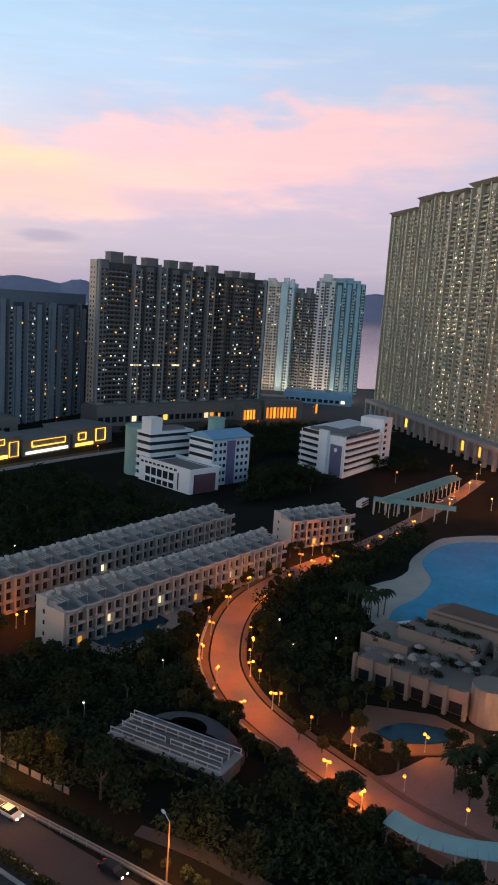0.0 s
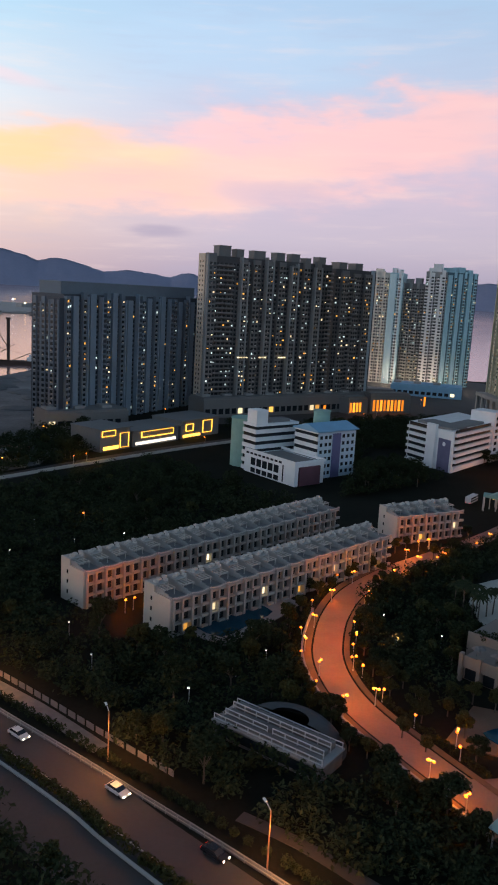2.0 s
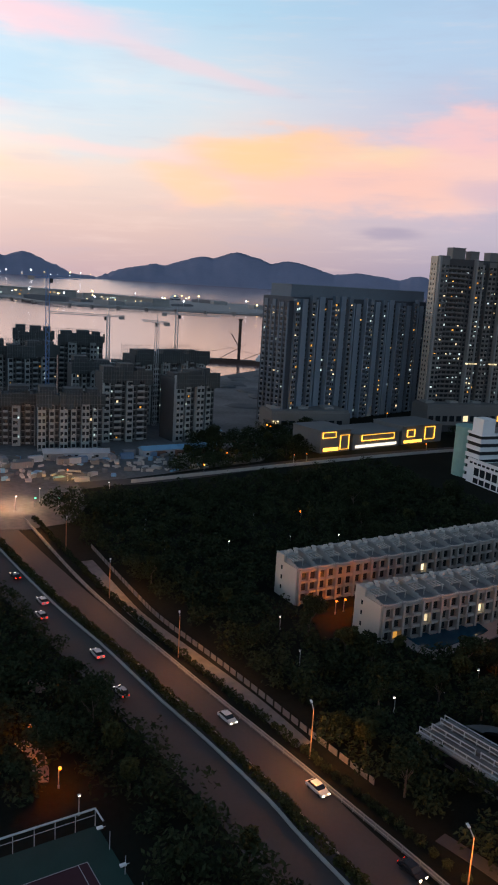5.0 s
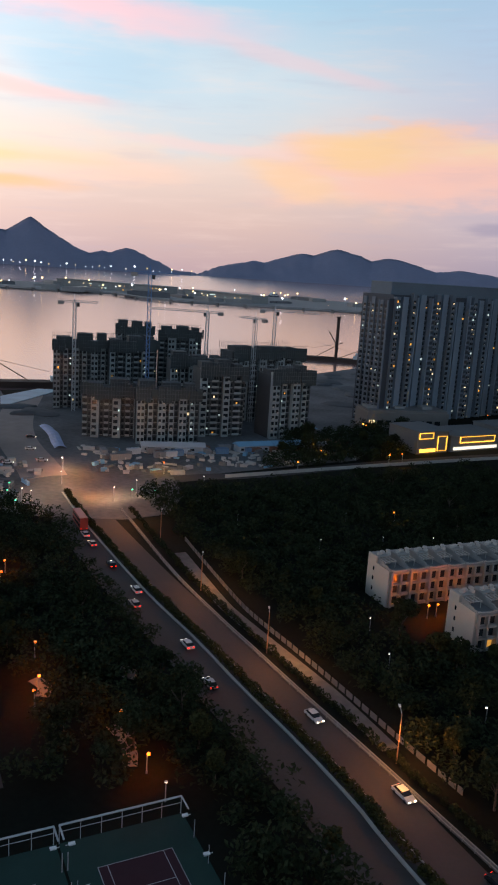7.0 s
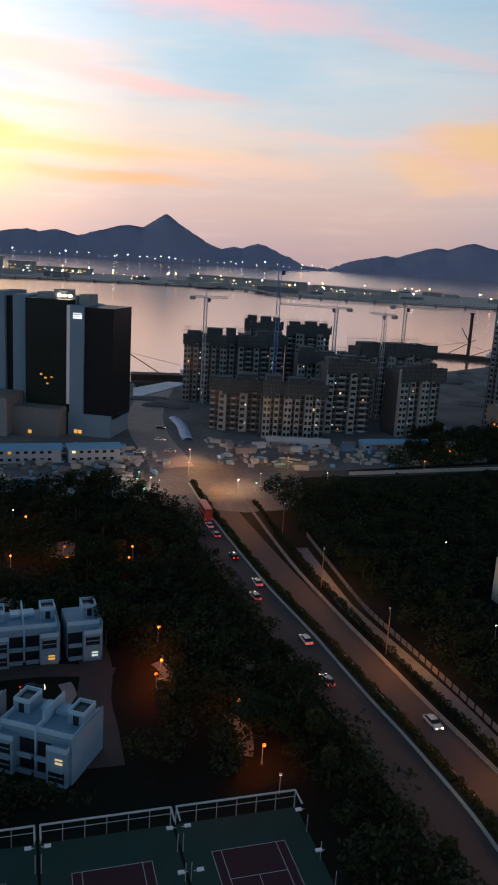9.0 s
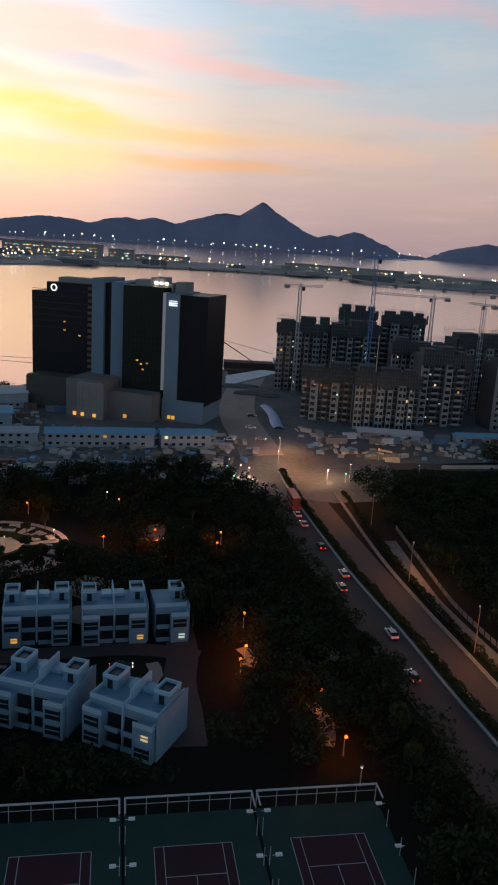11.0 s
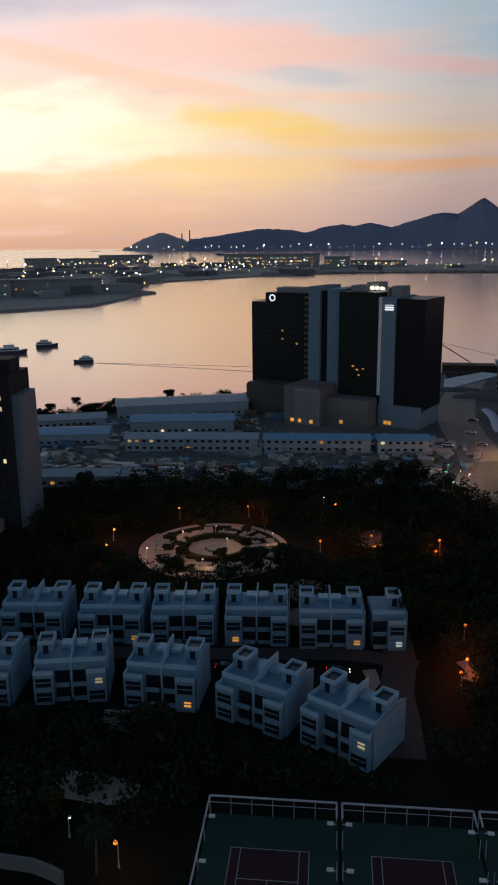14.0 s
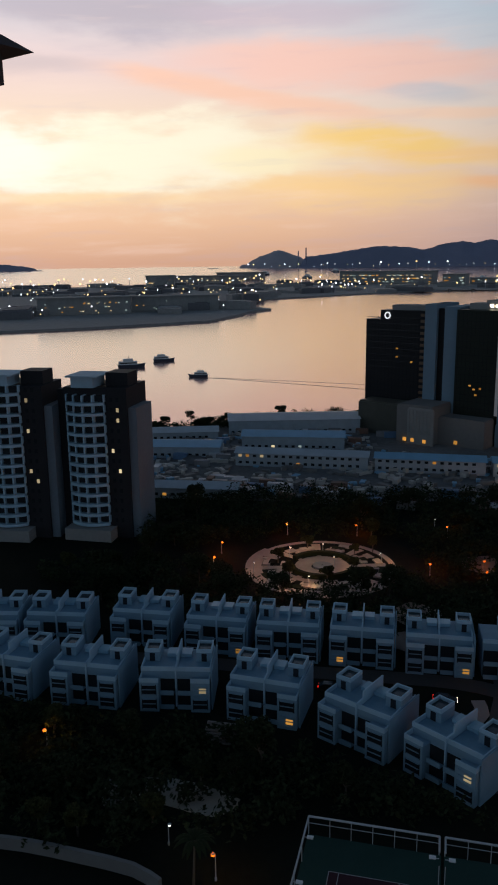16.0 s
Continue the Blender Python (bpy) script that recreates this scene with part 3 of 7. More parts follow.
for i, (s0, s1, h) in enumerate(((0.0, 0.236, 144), (0.243, 0.436, 149.5), (0.443, 0.603, 147.5), (0.61, 0.8, 149), (0.806, 1.0, 149))):
    a, b = (Vector((131, 635)).lerp(Vector((166, 420)), q) for q in (s0, s1))
    ob = tower("apartment_tower", a, b, 24, h, O_STRIPS, M_OLIVE_PALE, M_OLIVE_WALL, M_OLIVE_PALE, "tall olive-green glazed tower with winged roof", z0=14, lit=0.42, seed=20 + i, glass=M_GREEN_GLASS, lamps=LIT_OLIVE, pieces=120)
    L = (b - a).length
    bm = bmnew()
    v = [bm.verts.new(p) for p in ((2, -1.5, h - 0.5), (L - 2, -1.5, h - 0.5), (L - 2, 14, h - 0.5), (2, 14, h - 0.5), (-1.2, -4.6, h + 2.4), (L + 0.4, -4.6, h + 1.6), (L + 0.4, 15, h + 1.6), (-1.2, 15, h + 2.4))]
    for f in ((0, 3, 2, 1), (4, 5, 6, 7), (0, 1, 5, 4), (1, 2, 6, 5), (2, 3, 7, 6), (3, 0, 4, 7)):
        bm.faces.new([v[k] for k in f])
    part("winged_roof", bm, M_OLIVE_WALL, ob, "flared roof wing above the top floor")


# ---- low buildings between the towers ----
def windows_on(ob, cells, y, w, h, lit=0.1, seed=1, glass=None, frame_mat=None):
    """One pane per cell (x, z) on a front at depth y, some of them lit."""
    rnd = random.Random(seed)
    unit = bmnew()
    box(unit, -0.5, 0.5, -0.06, 0.06, -0.5, 0.5)
    mats = [glass or M_GLASS] + LIT
    ms = [mesh_of(unit.copy(), g, "window") for g in mats]
    unit.free()
    for x, z in cells:
        me = rnd.choice(ms[1:]) if rnd.random() < lit else ms[0]
        piece("window", me, ob, Matrix.Translation((x, y, z)) @ Matrix.Diagonal((w, 1, h, 1)))


def stacked(ob, x0, x1, y0, y1, floors, floor_h, z0=0.0, band=1.9, name="floor_band", cut=0.45):
    """Floors of white bands over a recessed dark strip of glazing."""
    h = z0 + floors * floor_h
    bm = bmnew()
    box(bm, x0 + cut, x1 - cut, y0 + cut, y1 - cut, z0, h - 0.2)
    part("strip_window", bm, M_GLASS, ob, "recessed dark strip of glazing")
    for k in range(floors):
        bm = bmnew()
        box(bm, x0, x1, y0, y1, z0 + k * floor_h, z0 + k * floor_h + band)
        part(name, bm, M_WHITE, ob)
    bm = bmnew()
    box(bm, x0, x1, y0, y1, h - 0.2, h + 0.9)
    part("parapet", bm, M_WHITE, ob)


def school_main():
    m, L = on_line((-33.3, 357.9), (-8.8, 332.2))
    ob = thing("school", m, "white school with long dark strip windows and a blue roof", "school")
    bm = bmnew()
    box(bm, 0, L, 0, 1.9, 0, 9.8)
    box(bm, 5.1, L - 1, 1.9, 18, 0, 9.4)
    part("front_wing", bm, M_WHITE, ob)
    bm = bmnew()
    for a, b, c, d in ((0, L, -0.04, 0.4), (0, 0.4, 0.4, 1.9), (L - 0.4, L, 0.4, 18), (5.1, L - 0.4, 17.6, 18)):
        box(bm, a, b, c, d, 9.8, 11.0)
    part("parapet", bm, M_WHITE, ob)
    bm = bmnew()
    box(bm, 7, L - 3, 3, 16.5, 9.4, 9.5)
    part("roof_deck", bm, M_DARK_WALL, ob)
    bm = bmnew()
    box(bm, L - 0.98, L + 0.06, 3, 15, 0, 8.2)
    part("panel", bm, mat("maroon_panel", (0.12, 0.05, 0.07), 0.7), ob, "maroon end panel")
    windows_on(ob, [(6.6 + i * 4.1, 5.6) for i in range(5)], -0.06, 3.2, 3.4, 0.0, 3)
    windows_on(ob, [(6.6 + i * 4.1, 1.6) for i in range(5)], -0.06, 3.2, 2.2, 0.0, 4)
    windows_on(ob, [(2.4 + i * 2.9, 9.1) for i in range(9)], -0.06, 1.9, 0.9, 0.0, 4)
    windows_on(ob, [(27.6, 4.5)], -0.06, 0.7, 7.5, 0.0, 4)
    stacked(ob, -5, 5, 2, 28, 6, 3.55)
    bm = bmnew()
    box(bm, -2.4, 4.6, 2.4, 9, 22.2, 28.6)
    part("stair_head", bm, M_WHITE, ob)
    bm = bmnew()
    box(bm, -3, 3, 11, 24, 22.2, 23.6)
    part("roof_plant", bm, M_DARK_WALL, ob)
    stacked(ob, 13, 28.5, 18.5, 19.4, 6, 3.5, cut=0.2)
    bm = bmnew()
    box(bm, 13.2, 28.5, 19.4, 43, 0, 21)
    part("teaching_block", bm, mat("pale_blue_school_render", (0.5, 0.62, 0.7), 0.8, vary=0.12, scale=0.15), ob, "pale blue rendered block")
    bm = bmnew()
    box(bm, 5, 13.2, 30, 42, 0, 21)
    part("back_wing", bm, M_WHITE, ob)
    bm = bmnew()
    v = [bm.verts.new(p) for p in ((12, 18, 21.9), (29.5, 18, 21.9), (29.5, 44, 21.9), (12, 44, 21.9), (21, 18.4, 24.6), (21, 43.6, 24.6), (12, 18, 21.5), (29.5, 18, 21.5), (29.5, 44, 21.5), (12, 44, 21.5))]
    for f in ((0, 1, 4), (1, 2, 5, 4), (2, 3, 5), (3, 0, 4, 5), (6, 9, 8, 7), (0, 6, 7, 1), (1, 7, 8, 2), (2, 8, 9, 3), (3, 9, 6, 0)):
        bm.faces.new([v[k] for k in f])
    part("roof", bm, M_BLUE_ROOF, ob, "pitched light blue metal roof")
    bm = bmnew()
    box(bm, 28.4, 28.9, 28, 33, 0, 20.4)
    part("panel", bm, mat("violet_panel", (0.12, 0.12, 0.25), 0.7), ob, "violet stair panel")
    green = mat("green_stair_render", (0.25, 0.42, 0.36), 0.7)
    for x, y, z, r in ((-10.2, 7.5, 22.5, 6.6), (10, 38, 27.5, 4)):
        bm = bmnew()
        tube(bm, (x, y, 0), (x, y, z), r, 24)
        tube(bm, (x, y, z), (x, y, z + 0.5), r + 0.25, 24)
        part("stair_tower", bm, green, ob, "round green stair tower")
    unit = bmnew()
    box(unit, -0.06, 0.06, -0.75, 0.75, -0.8, 0.8)
    me = mesh_of(unit, M_GLASS, "window")
    for y in (21, 24, 26.5, 35, 38, 41):
        for k in range(6):
            piece("window", me, ob, Matrix.Translation((28.52, y, 2.4 + 3.3 * k)))


def school_second():
    quad = [Vector(p) for p in ((46.6, 412), (65.3, 384.6), (97, 431), (79, 459))]
    m, L = on_line(quad[0], quad[1])
    ob = thing("school", m, "grey-white school with open access galleries", "school")
    inv = m.inverted()
    bm = bmnew()
    prism(bm, [(inv @ Vector((p.x, p.y, 0)))[:2] for p in quad], 0, 20.4)
    part("wall", bm, M_WHITE, ob)
    for k in range(6):
        bm = bmnew()
        box(bm, 0.4, L * 0.46, -1.5, -0.05, 1.0 + k * 3.3, 2.3 + k * 3.3)
        part("gallery", bm, M_WHITE, ob)
        bm = bmnew()
        box(bm, 0.6, L * 0.46, -0.08, 0.05, 2.4 + k * 3.3, 4.2 + k * 3.3)
        part("strip_window", bm, M_GLASS, ob, "dark recess behind a gallery")
    bm = bmnew()
    box(bm, L * 0.47, L * 0.66, -1.8, 0.05, 0, 22.4)
    part("stair_tower", bm, M_WHITE, ob)
    bm = bmnew()
    box(bm, L * 0.7, L * 0.95, -0.25, 0.05, 0, 16)
    part("panel", bm, mat("slate_violet_panel", (0.13, 0.13, 0.22), 0.7), ob, "slate violet panel")
    bm = bmnew()
    tube(bm, (L * 0.82, -0.3, 13.5), (L * 0.82, -0.2, 13.5), 1.1, 14)
    part("crest", bm, M_WHITE, ob, "small round white crest")
    bm = bmnew()
    box(bm, 3, L - 6, 3, 14, 20.4, 21.6)
    part("roof_plant", bm, M_DARK_WALL, ob)
    m2, L2 = on_line(quad[1], quad[2])
    wing = thing("school_wing", m2, "white school wing with stacked window bands", "school")
    for k in range(6):
        bm = bmnew()
        box(bm, 1.5, L2 - 13, -1.2, -0.05, 1.4 + k * 3.3, 3.0 + k * 3.3)
        part("parapet", bm, M_WHITE, wing)
        bm = bmnew()
        box(bm, 1.5, L2 - 13, -0.12, 0.0, 3.05 + k * 3.3, 4.65 + k * 3.3)
        part("strip_window", bm, M_GLASS, wing, "dark window band")
    bm = bmnew()
    box(bm, L2 - 12, L2, -1.6, 12, 0, 26.5)
    part("stair_block", bm, M_WHITE, wing)
    for k in range(7):
        bm = bmnew()
        box(bm, L2 - 10, L2 - 7, -1.68, -1.5, 2.5 + k * 3.3, 4.2 + k * 3.3)
        part("window", bm, M_GLASS, wing)
    bm = bmnew()
    box(bm, 4, L2 - 15, 3, 12, 20.45, 21.5)
    part("roof_deck", bm, M_DARK_WALL, wing)


school_main()
school_second()
NEON = glow("amber_outline_light", (255, 178, 62), 2.6)


def mall():
    m, L = on_line((-106, 372), (-58, 448))
    ob = thing("shopping_arcade", m, "low shopping arcade outlined in amber lights", "arcade")
    for a, b, h in ((0, 20, 11), (22, 56, 8), (58, 90, 10)):
        bm = bmnew()
        box(bm, a, b, 0, 22, 0, h)
        part("wall", bm, M_DARK_WALL, ob)
        bm = bmnew()
        box(bm, a - 0.5, b + 0.5, -1.5, 22, h, h + 0.6)
        part("roof", bm, M_DARK_WALL, ob)
    bm = bmnew()
    box(bm, 24, 54, -0.3, 0.1, 0.8, 2.3)
    part("shop_front", bm, glow("shop_front_light", (255, 240, 215), 1.3), ob, "bright white shop front")
    for a, b, z0, z1 in ((1, 10, 7.5, 10.5), (13, 19, 1, 8.5), (28, 52, 4.3, 7.5), (62, 68, 4, 8), (76, 84, 2, 9)):
        for x0, x1, q0, q1 in ((a, b, z0, z0 + 0.25), (a, b, z1 - 0.25, z1), (a, a + 0.25, z0, z1), (b - 0.25, b, z0, z1)):
            bm = bmnew()
            box(bm, x0, x1, -0.5, -0.1, q0, q1)
            part("light_strip", bm, NEON, ob, "amber light strip")
    bm = bmnew()
    box(bm, 2, 12, -0.3, 0.1, 0.8, 2.4)
    box(bm, 60, 74, -0.3, 0.1, 0.8, 2.2)
    part("shop_front", bm, NEON, ob, "amber lit shop front")


mall()


def podium(p0, p1, depth, h, bars, label, skin=None):
    m, L = on_line(p0, p1)
    ob = thing("podium_building", m, label, "podium")
    bm = bmnew()
    box(bm, 0, L, 0, depth, 0, h)
    box(bm, 0.6, L - 0.6, 1, depth - 1, h, h + 1.2)
    part("wall", bm, skin or M_DARK_WALL, ob)
    unit = bmnew()
    box(unit, -0.9, 0.9, -0.15, 0.1, 0, h * 0.62)
    me = mesh_of(unit, glow("amber_lit_bay", (255, 140, 40), 1.4), "lit_bay")
    for k in range(int(bars[0]), int(bars[1]), 3):
        piece("lit_bay", me, ob, Matrix.Translation((k, -0.05, 1.2)))
    if bars[0] > 100:
        windows_on(ob, [(3 + k * 5.0, h * 0.35) for k in range(int((L - 4) / 5))], -0.05, 3.4, h * 0.3, 0.22, int(L))
        for k in range(2, int(L) - 10, 17):
            bm = bmnew()
            box(bm, k, k + 6, depth * 0.3, depth * 0.7, h + 1.2, h + 2.6)
            part("roof_plant", bm, M_CONCRETE, ob)
    return ob


podium((-74, 496), (38, 588), 20, 12, (200, 201), "dark flat podium below grey flats")
podium((20, 560), (34, 572), 12, 11, (2, 14), "podium front with glowing orange bays")
podium((36, 575), (66, 590), 12, 13, (3, 30), "podium front with glowing orange bays")
podium((60, 700), (120, 690), 26, 9, (200, 201), "pale blue market hall roof", M_BLUE_ROOF)
podium((-20, 640), (60, 650), 20, 8, (200, 201), "dark low podium roof")
podium((-150, 420), (-112, 452), 22, 9, (200, 201), "dark podium below blue-grey flats")


def lobby_base():
    a, b = Vector((128, 636)), Vector((166, 410))
    m, L = on_line(a, b)
    ob = thing("arcade_building", m, "stone arcade base below the olive towers", "arcade")
    bm = bmnew()
    box(bm, 0, L, 2, 30, 0, 14)
    box(bm, 0, L, -7, 2, 11.5, 14.2)
    part("wall", bm, M_CONCRETE, ob)
    for k in range(0, int(L), 11):
        bm = bmnew()
        box(bm, k, k + 2.2, -6.5, -4.5, 0, 11.5)
        part("column", bm, M_CONCRETE, ob)
    for k in (60, 150, 172):
        bm = bmnew()
        box(bm, k, k + 8, 1.8, 2.1, 2, 8)
        part("lit_lobby", bm, glow("lobby_light", (255, 165, 60), 1.8), ob, "amber lit lobby glazing")


lobby_base()


# ---- unfinished towers by the shore ----
M_RAW = mat("raw_concrete", (0.34, 0.375, 0.375), 0.9, vary=0.3, scale=0.08)
M_NET = mat("scaffold_net", (0.055, 0.068, 0.07), 0.9, vary=0.4, scale=0.25)


U_STRIPS = ([(3.0, 2.4, "W"), (2.0, 0, "D"), (3.4, 1.4, "B"), (1.8, 0, "D")], [(2.6, 1.6, "B"), (1.8, 0, "D"), (3.2, 2.8, "W"), (0.8, 3.0, "P"), (2.2, 0, "D")], [(3.6, 2.6, "W"), (1.6, 0, "D"), (2.4, 1.2, "W"), (2.2, 0, "D")])
# recess shade is painted into this near-black core colour; the shuttering shares it
M_SHADOW = mat("shade_grey_core", (0.06, 0.068, 0.072), 0.9, vary=0.35, scale=0.1)


def unfinished(p0, p1, depth, height, seed):
    """A tower still in its raw concrete, the top floors wrapped in nets and poles."""
    rnd = random.Random(seed)
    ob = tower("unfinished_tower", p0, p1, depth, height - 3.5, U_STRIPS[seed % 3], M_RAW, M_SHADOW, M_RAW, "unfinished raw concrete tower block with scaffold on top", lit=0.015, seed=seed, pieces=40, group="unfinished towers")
    L = (Vector(p1) - Vector(p0)).length
    lamp = bmnew()
    box(lamp, -0.35, 0.35, -0.1, 0.1, -0.4, 0.4)
    me = mesh_of(lamp, LIT[2], "work_lamp")
    for x in (L * rnd.uniform(0.15, 0.45), L * rnd.uniform(0.55, 0.9)):
        for z in range(4, int(height) - 8, 3):
            if rnd.random() < 0.3:
                piece("work_lamp", me, ob, Matrix.Translation((x, -3.2, z + 0.6)))
    x = -0.8
    while x < L:
        w = rnd.uniform(2.6, 4.6)
        e = min(x + w, L + 0.8)
        top = height - rnd.uniform(0.2, 2.6)
        bm = bmnew()
        box(bm, x + 0.05, e - 0.05, -3.6 - rnd.uniform(0, 0.4), -3.3, height - rnd.uniform(6, 9), top)
        part("scaffold_net", bm, M_NET, ob, "dark scaffold net round the top floors")
        x = e
    bm = bmnew()
    for k in range(int(L / 1.3) + 1):
        x = -0.6 + k * 1.3
        for y in (-3.9, depth + 0.5):
            box(bm, x - 0.06, x + 0.06, y - 0.06, y + 0.06, height - 8, height + rnd.uniform(-0.6, 2.4))
    for z in (-6, -4, -2, 0.2):
        for y in (-3.9, depth + 0.5):
            box(bm, -0.7, L + 0.7, y - 0.05, y + 0.05, height + z, height + z + 0.12)
    part("scaffold", bm, M_RUST, ob, "steel scaffold poles")
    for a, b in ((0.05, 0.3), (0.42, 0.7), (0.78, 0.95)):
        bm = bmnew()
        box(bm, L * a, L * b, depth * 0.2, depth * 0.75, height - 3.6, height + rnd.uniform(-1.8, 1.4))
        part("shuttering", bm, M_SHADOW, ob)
    return ob


M_RUST = mat("grey_scaffold", (0.15, 0.16, 0.165), 0.8)
for k, (p0, p1, d, h) in enumerate((((-308, 337), (-285, 358), 16, 41), ((-280, 352), (-262, 372), 16, 42), ((-246.5, 290), (-222, 308), 15, 27), ((-219, 296), (-197, 316), 15, 28), ((-297, 379), (-280, 393), 14, 48),
                                    ((-277, 395), (-257, 411), 14, 47), ((-234, 345), (-213, 365), 14, 38), ((-206, 330), (-190, 347), 15, 37.5), ((-217, 380), (-192, 419), 15, 42), ((-178, 352), (-165, 372), 14, 36))):
    unfinished(p0, p1, d, h, 50 + k)


def crane(x, y, h, arm, turn, seed, blue=False):
    ob = thing("tower_crane", pose(x, y, 0, 0, 0, turn), "lattice tower crane over the building site", "crane", "tower cranes")
    mm = M_STEEL if not blue else mat("blue_crane_steel", (0.12, 0.25, 0.5), 0.6)
    bm = bmnew()
    for sx in (-0.8, 0.8):
        for sy in (-0.8, 0.8):
            tube(bm, (sx, sy, 0), (sx, sy, h), 0.16, 4)
    for k in range(int(h / 2)):
        s = 1 if k % 2 else -1
        for y0 in (-0.8, 0.8):
            tube(bm, (-0.8 * s, y0, k * 2), (0.8 * s, y0, k * 2 + 2), 0.1, 4)
    part("mast", bm, mm, ob)
    bm = bmnew()
    for q in ((-0.6, 0), (0.6, 0), (0, 1.0)):
        tube(bm, (-9, q[0], h + q[1]), (arm, q[0], h + q[1]), 0.13, 4)
    for k in range(-9, int(arm), 2):
        tube(bm, (k, -0.6, h), (k + 1, 0, h + 1), 0.08, 4)
        tube(bm, (k + 1, 0, h + 1), (k + 2, 0.6, h), 0.08, 4)
    tube(bm, (0, 0, h), (0, 0, h + 4.5), 0.3, 4, 0.1)
    part("jib", bm, mm, ob)
    bm = bmnew()
    box(bm, -9, -6, -0.9, 0.9, h - 1.2, h + 0.6)
    part("counterweight", bm, M_CONCRETE, ob)
    bm = bmnew()
    box(bm, 0.9, 2.4, -1.6, -0.2, h - 2.2, h - 0.2)
    part("cab", bm, M_GLASS, ob)


crane(-293, 337, 60, 12, 50, 1)
crane(-226, 313, 78, 14, 35, 2, True)
crane(-238, 386, 58, 34, 200, 3)
crane(-206, 384, 57, 12, 160, 4)
crane(-215, 425, 60, 26, 20, 5)


# ---- hotel ----
def hotel():
    m, L = on_line((-343, 200), (-262, 242))
    ob = thing("hotel", m, "dark glass hotel with pale concrete shafts", "hotel")
    dark = mat("black_curtain_wall", (0.012, 0.013, 0.015), 0.45, spec=0.2, vary=0.3, scale=0.2, bump=0.02)
    green = mat("green_black_curtain_wall", (0.015, 0.022, 0.017), 0.45, spec=0.2, vary=0.3, scale=0.2, bump=0.02)
    pale = mat("blue_grey_shaft", (0.16, 0.26, 0.34), 0.7, vary=0.15, scale=0.05)
    for name, mm, a, b, y0, y1, z0, z1, lab in (("wing", dark, 0, 8, 0, 20, 0, 54, "black glazed wing"), ("wing", dark, 8, 33, 0, 20, 0, 58.5, "black glazed wing"), ("shaft", pale, 33, 39, -2, 20, 0, 62, "pale concrete shaft"),
                                               ("recess", dark, 39, 43, 0, 20, 0, 60, "dark recess"), ("shaft", pale, 43, 50, -2, 20, 0, 61, "pale concrete shaft"), ("wing", green, 50, 70, -4, 20, 0, 60, "green-black glazed wing"),
                                               ("fin", M_PALE_WALL, 70, 71.5, -5, 0, 14, 58, "thin pale fin"), ("shaft", pale, 71.5, 78, -5, 20, 0, 58, "pale concrete shaft"), ("wing", dark, 78, L, -4, 20, 8, 57.5, "black glazed wing"),
                                               ("base", pale, 71, L, -5.2, 18, 0, 10, "pale base")):
        bm = bmnew()
        box(bm, a, b, y0, y1, z0, z1)
        part(name, bm, mm, ob, lab)
    bm = bmnew()
    for k in range(16):
        box(bm, 30.2, 32.8, -0.9, 0.2, 14 + k * 2.8, 15.3 + k * 2.8)
    tagged(part("balconies", bm, mat("bronze_panel", (0.16, 0.10, 0.06), 0.6), ob, "bronze balcony fronts"), kind="stuff")
    fr = bmnew()
    for z in range(16, 58, 3):
        box(fr, 0.3, 30, -0.12, 0.05, z, z + 0.18)
        box(fr, 50.5, 69.5, -4.12, -3.9, z, z + 0.18)
        box(fr, 78.2, L, -4.12, -3.9, z, z + 0.18)
    for x in list(range(1, 30, 2)):
        box(fr, x, x + 0.1, -0.1, 0.05, 14, 54)
    for x in list(range(51, 70, 2)):
        box(fr, x, x + 0.1, -4.1, -3.9, 14, 59)
    tagged(part("mullions", fr, M_GLASS, ob), kind="stuff")
    for a, b, h in ((34, 38, 2), (52, 60, 2.5), (60, 66, 4), (72, 77, 2.5), (12, 30, 0.8), (66, 71, 1.5)):
        bm = bmnew()
        box(bm, a, b, 4, 14, 58, 60 + h)
        part("roof_plant", bm, M_CONCRETE, ob)
    for x, z in ((17, 40), (17, 36), (25, 34), (57, 26), (59, 24.5), (62, 25), (60, 22)):
        bm = bmnew()
        box(bm, x, x + 1.1, -0.2 - (4 if x > 50 else 0), 0.1, z, z + 0.7)
        part("window", bm, LIT[0], ob, "lit room window")
    for x in (62, 64.5, 67):
        bm = bmnew()
        box(bm, x, x + 1.4, 3.4, 3.9, 61, 62)
        part("roof_light", bm, M_LAMP_WHITE, ob, "bright roof lamp")
    bm = bmnew()
    for k in range(20):
        a, b = 6.2832 * k / 20, 6.2832 * (k + 1) / 20
        v = [bm.verts.new((12 + r * math.cos(q), y, 56 + r * math.sin(q))) for y in (-0.4, -0.1) for r, q in ((1.1, a), (1.7, a), (1.7, b), (1.1, b))]
        for f in ((0, 1, 2, 3), (4, 7, 6, 5), (1, 5, 6, 2), (0, 3, 7, 4)):
            bm.faces.new([v[j] for j in f])
    sign = glow("white_sign_light", (240, 245, 250), 1.2)
    part("sign_ring", bm, sign, ob, "round white lit roof sign")
    for k in range(3):
        bm = bmnew()
        box(bm, 73, 77, -5.3, -5.02, 52.5 + k * 0.9, 53.1 + k * 0.9)
        part("sign_bar", bm, sign, ob, "white lit sign bar")
    pod = thing("hotel_podium", m, "stepped hotel podium with bronze panels and planted roof", "podium")
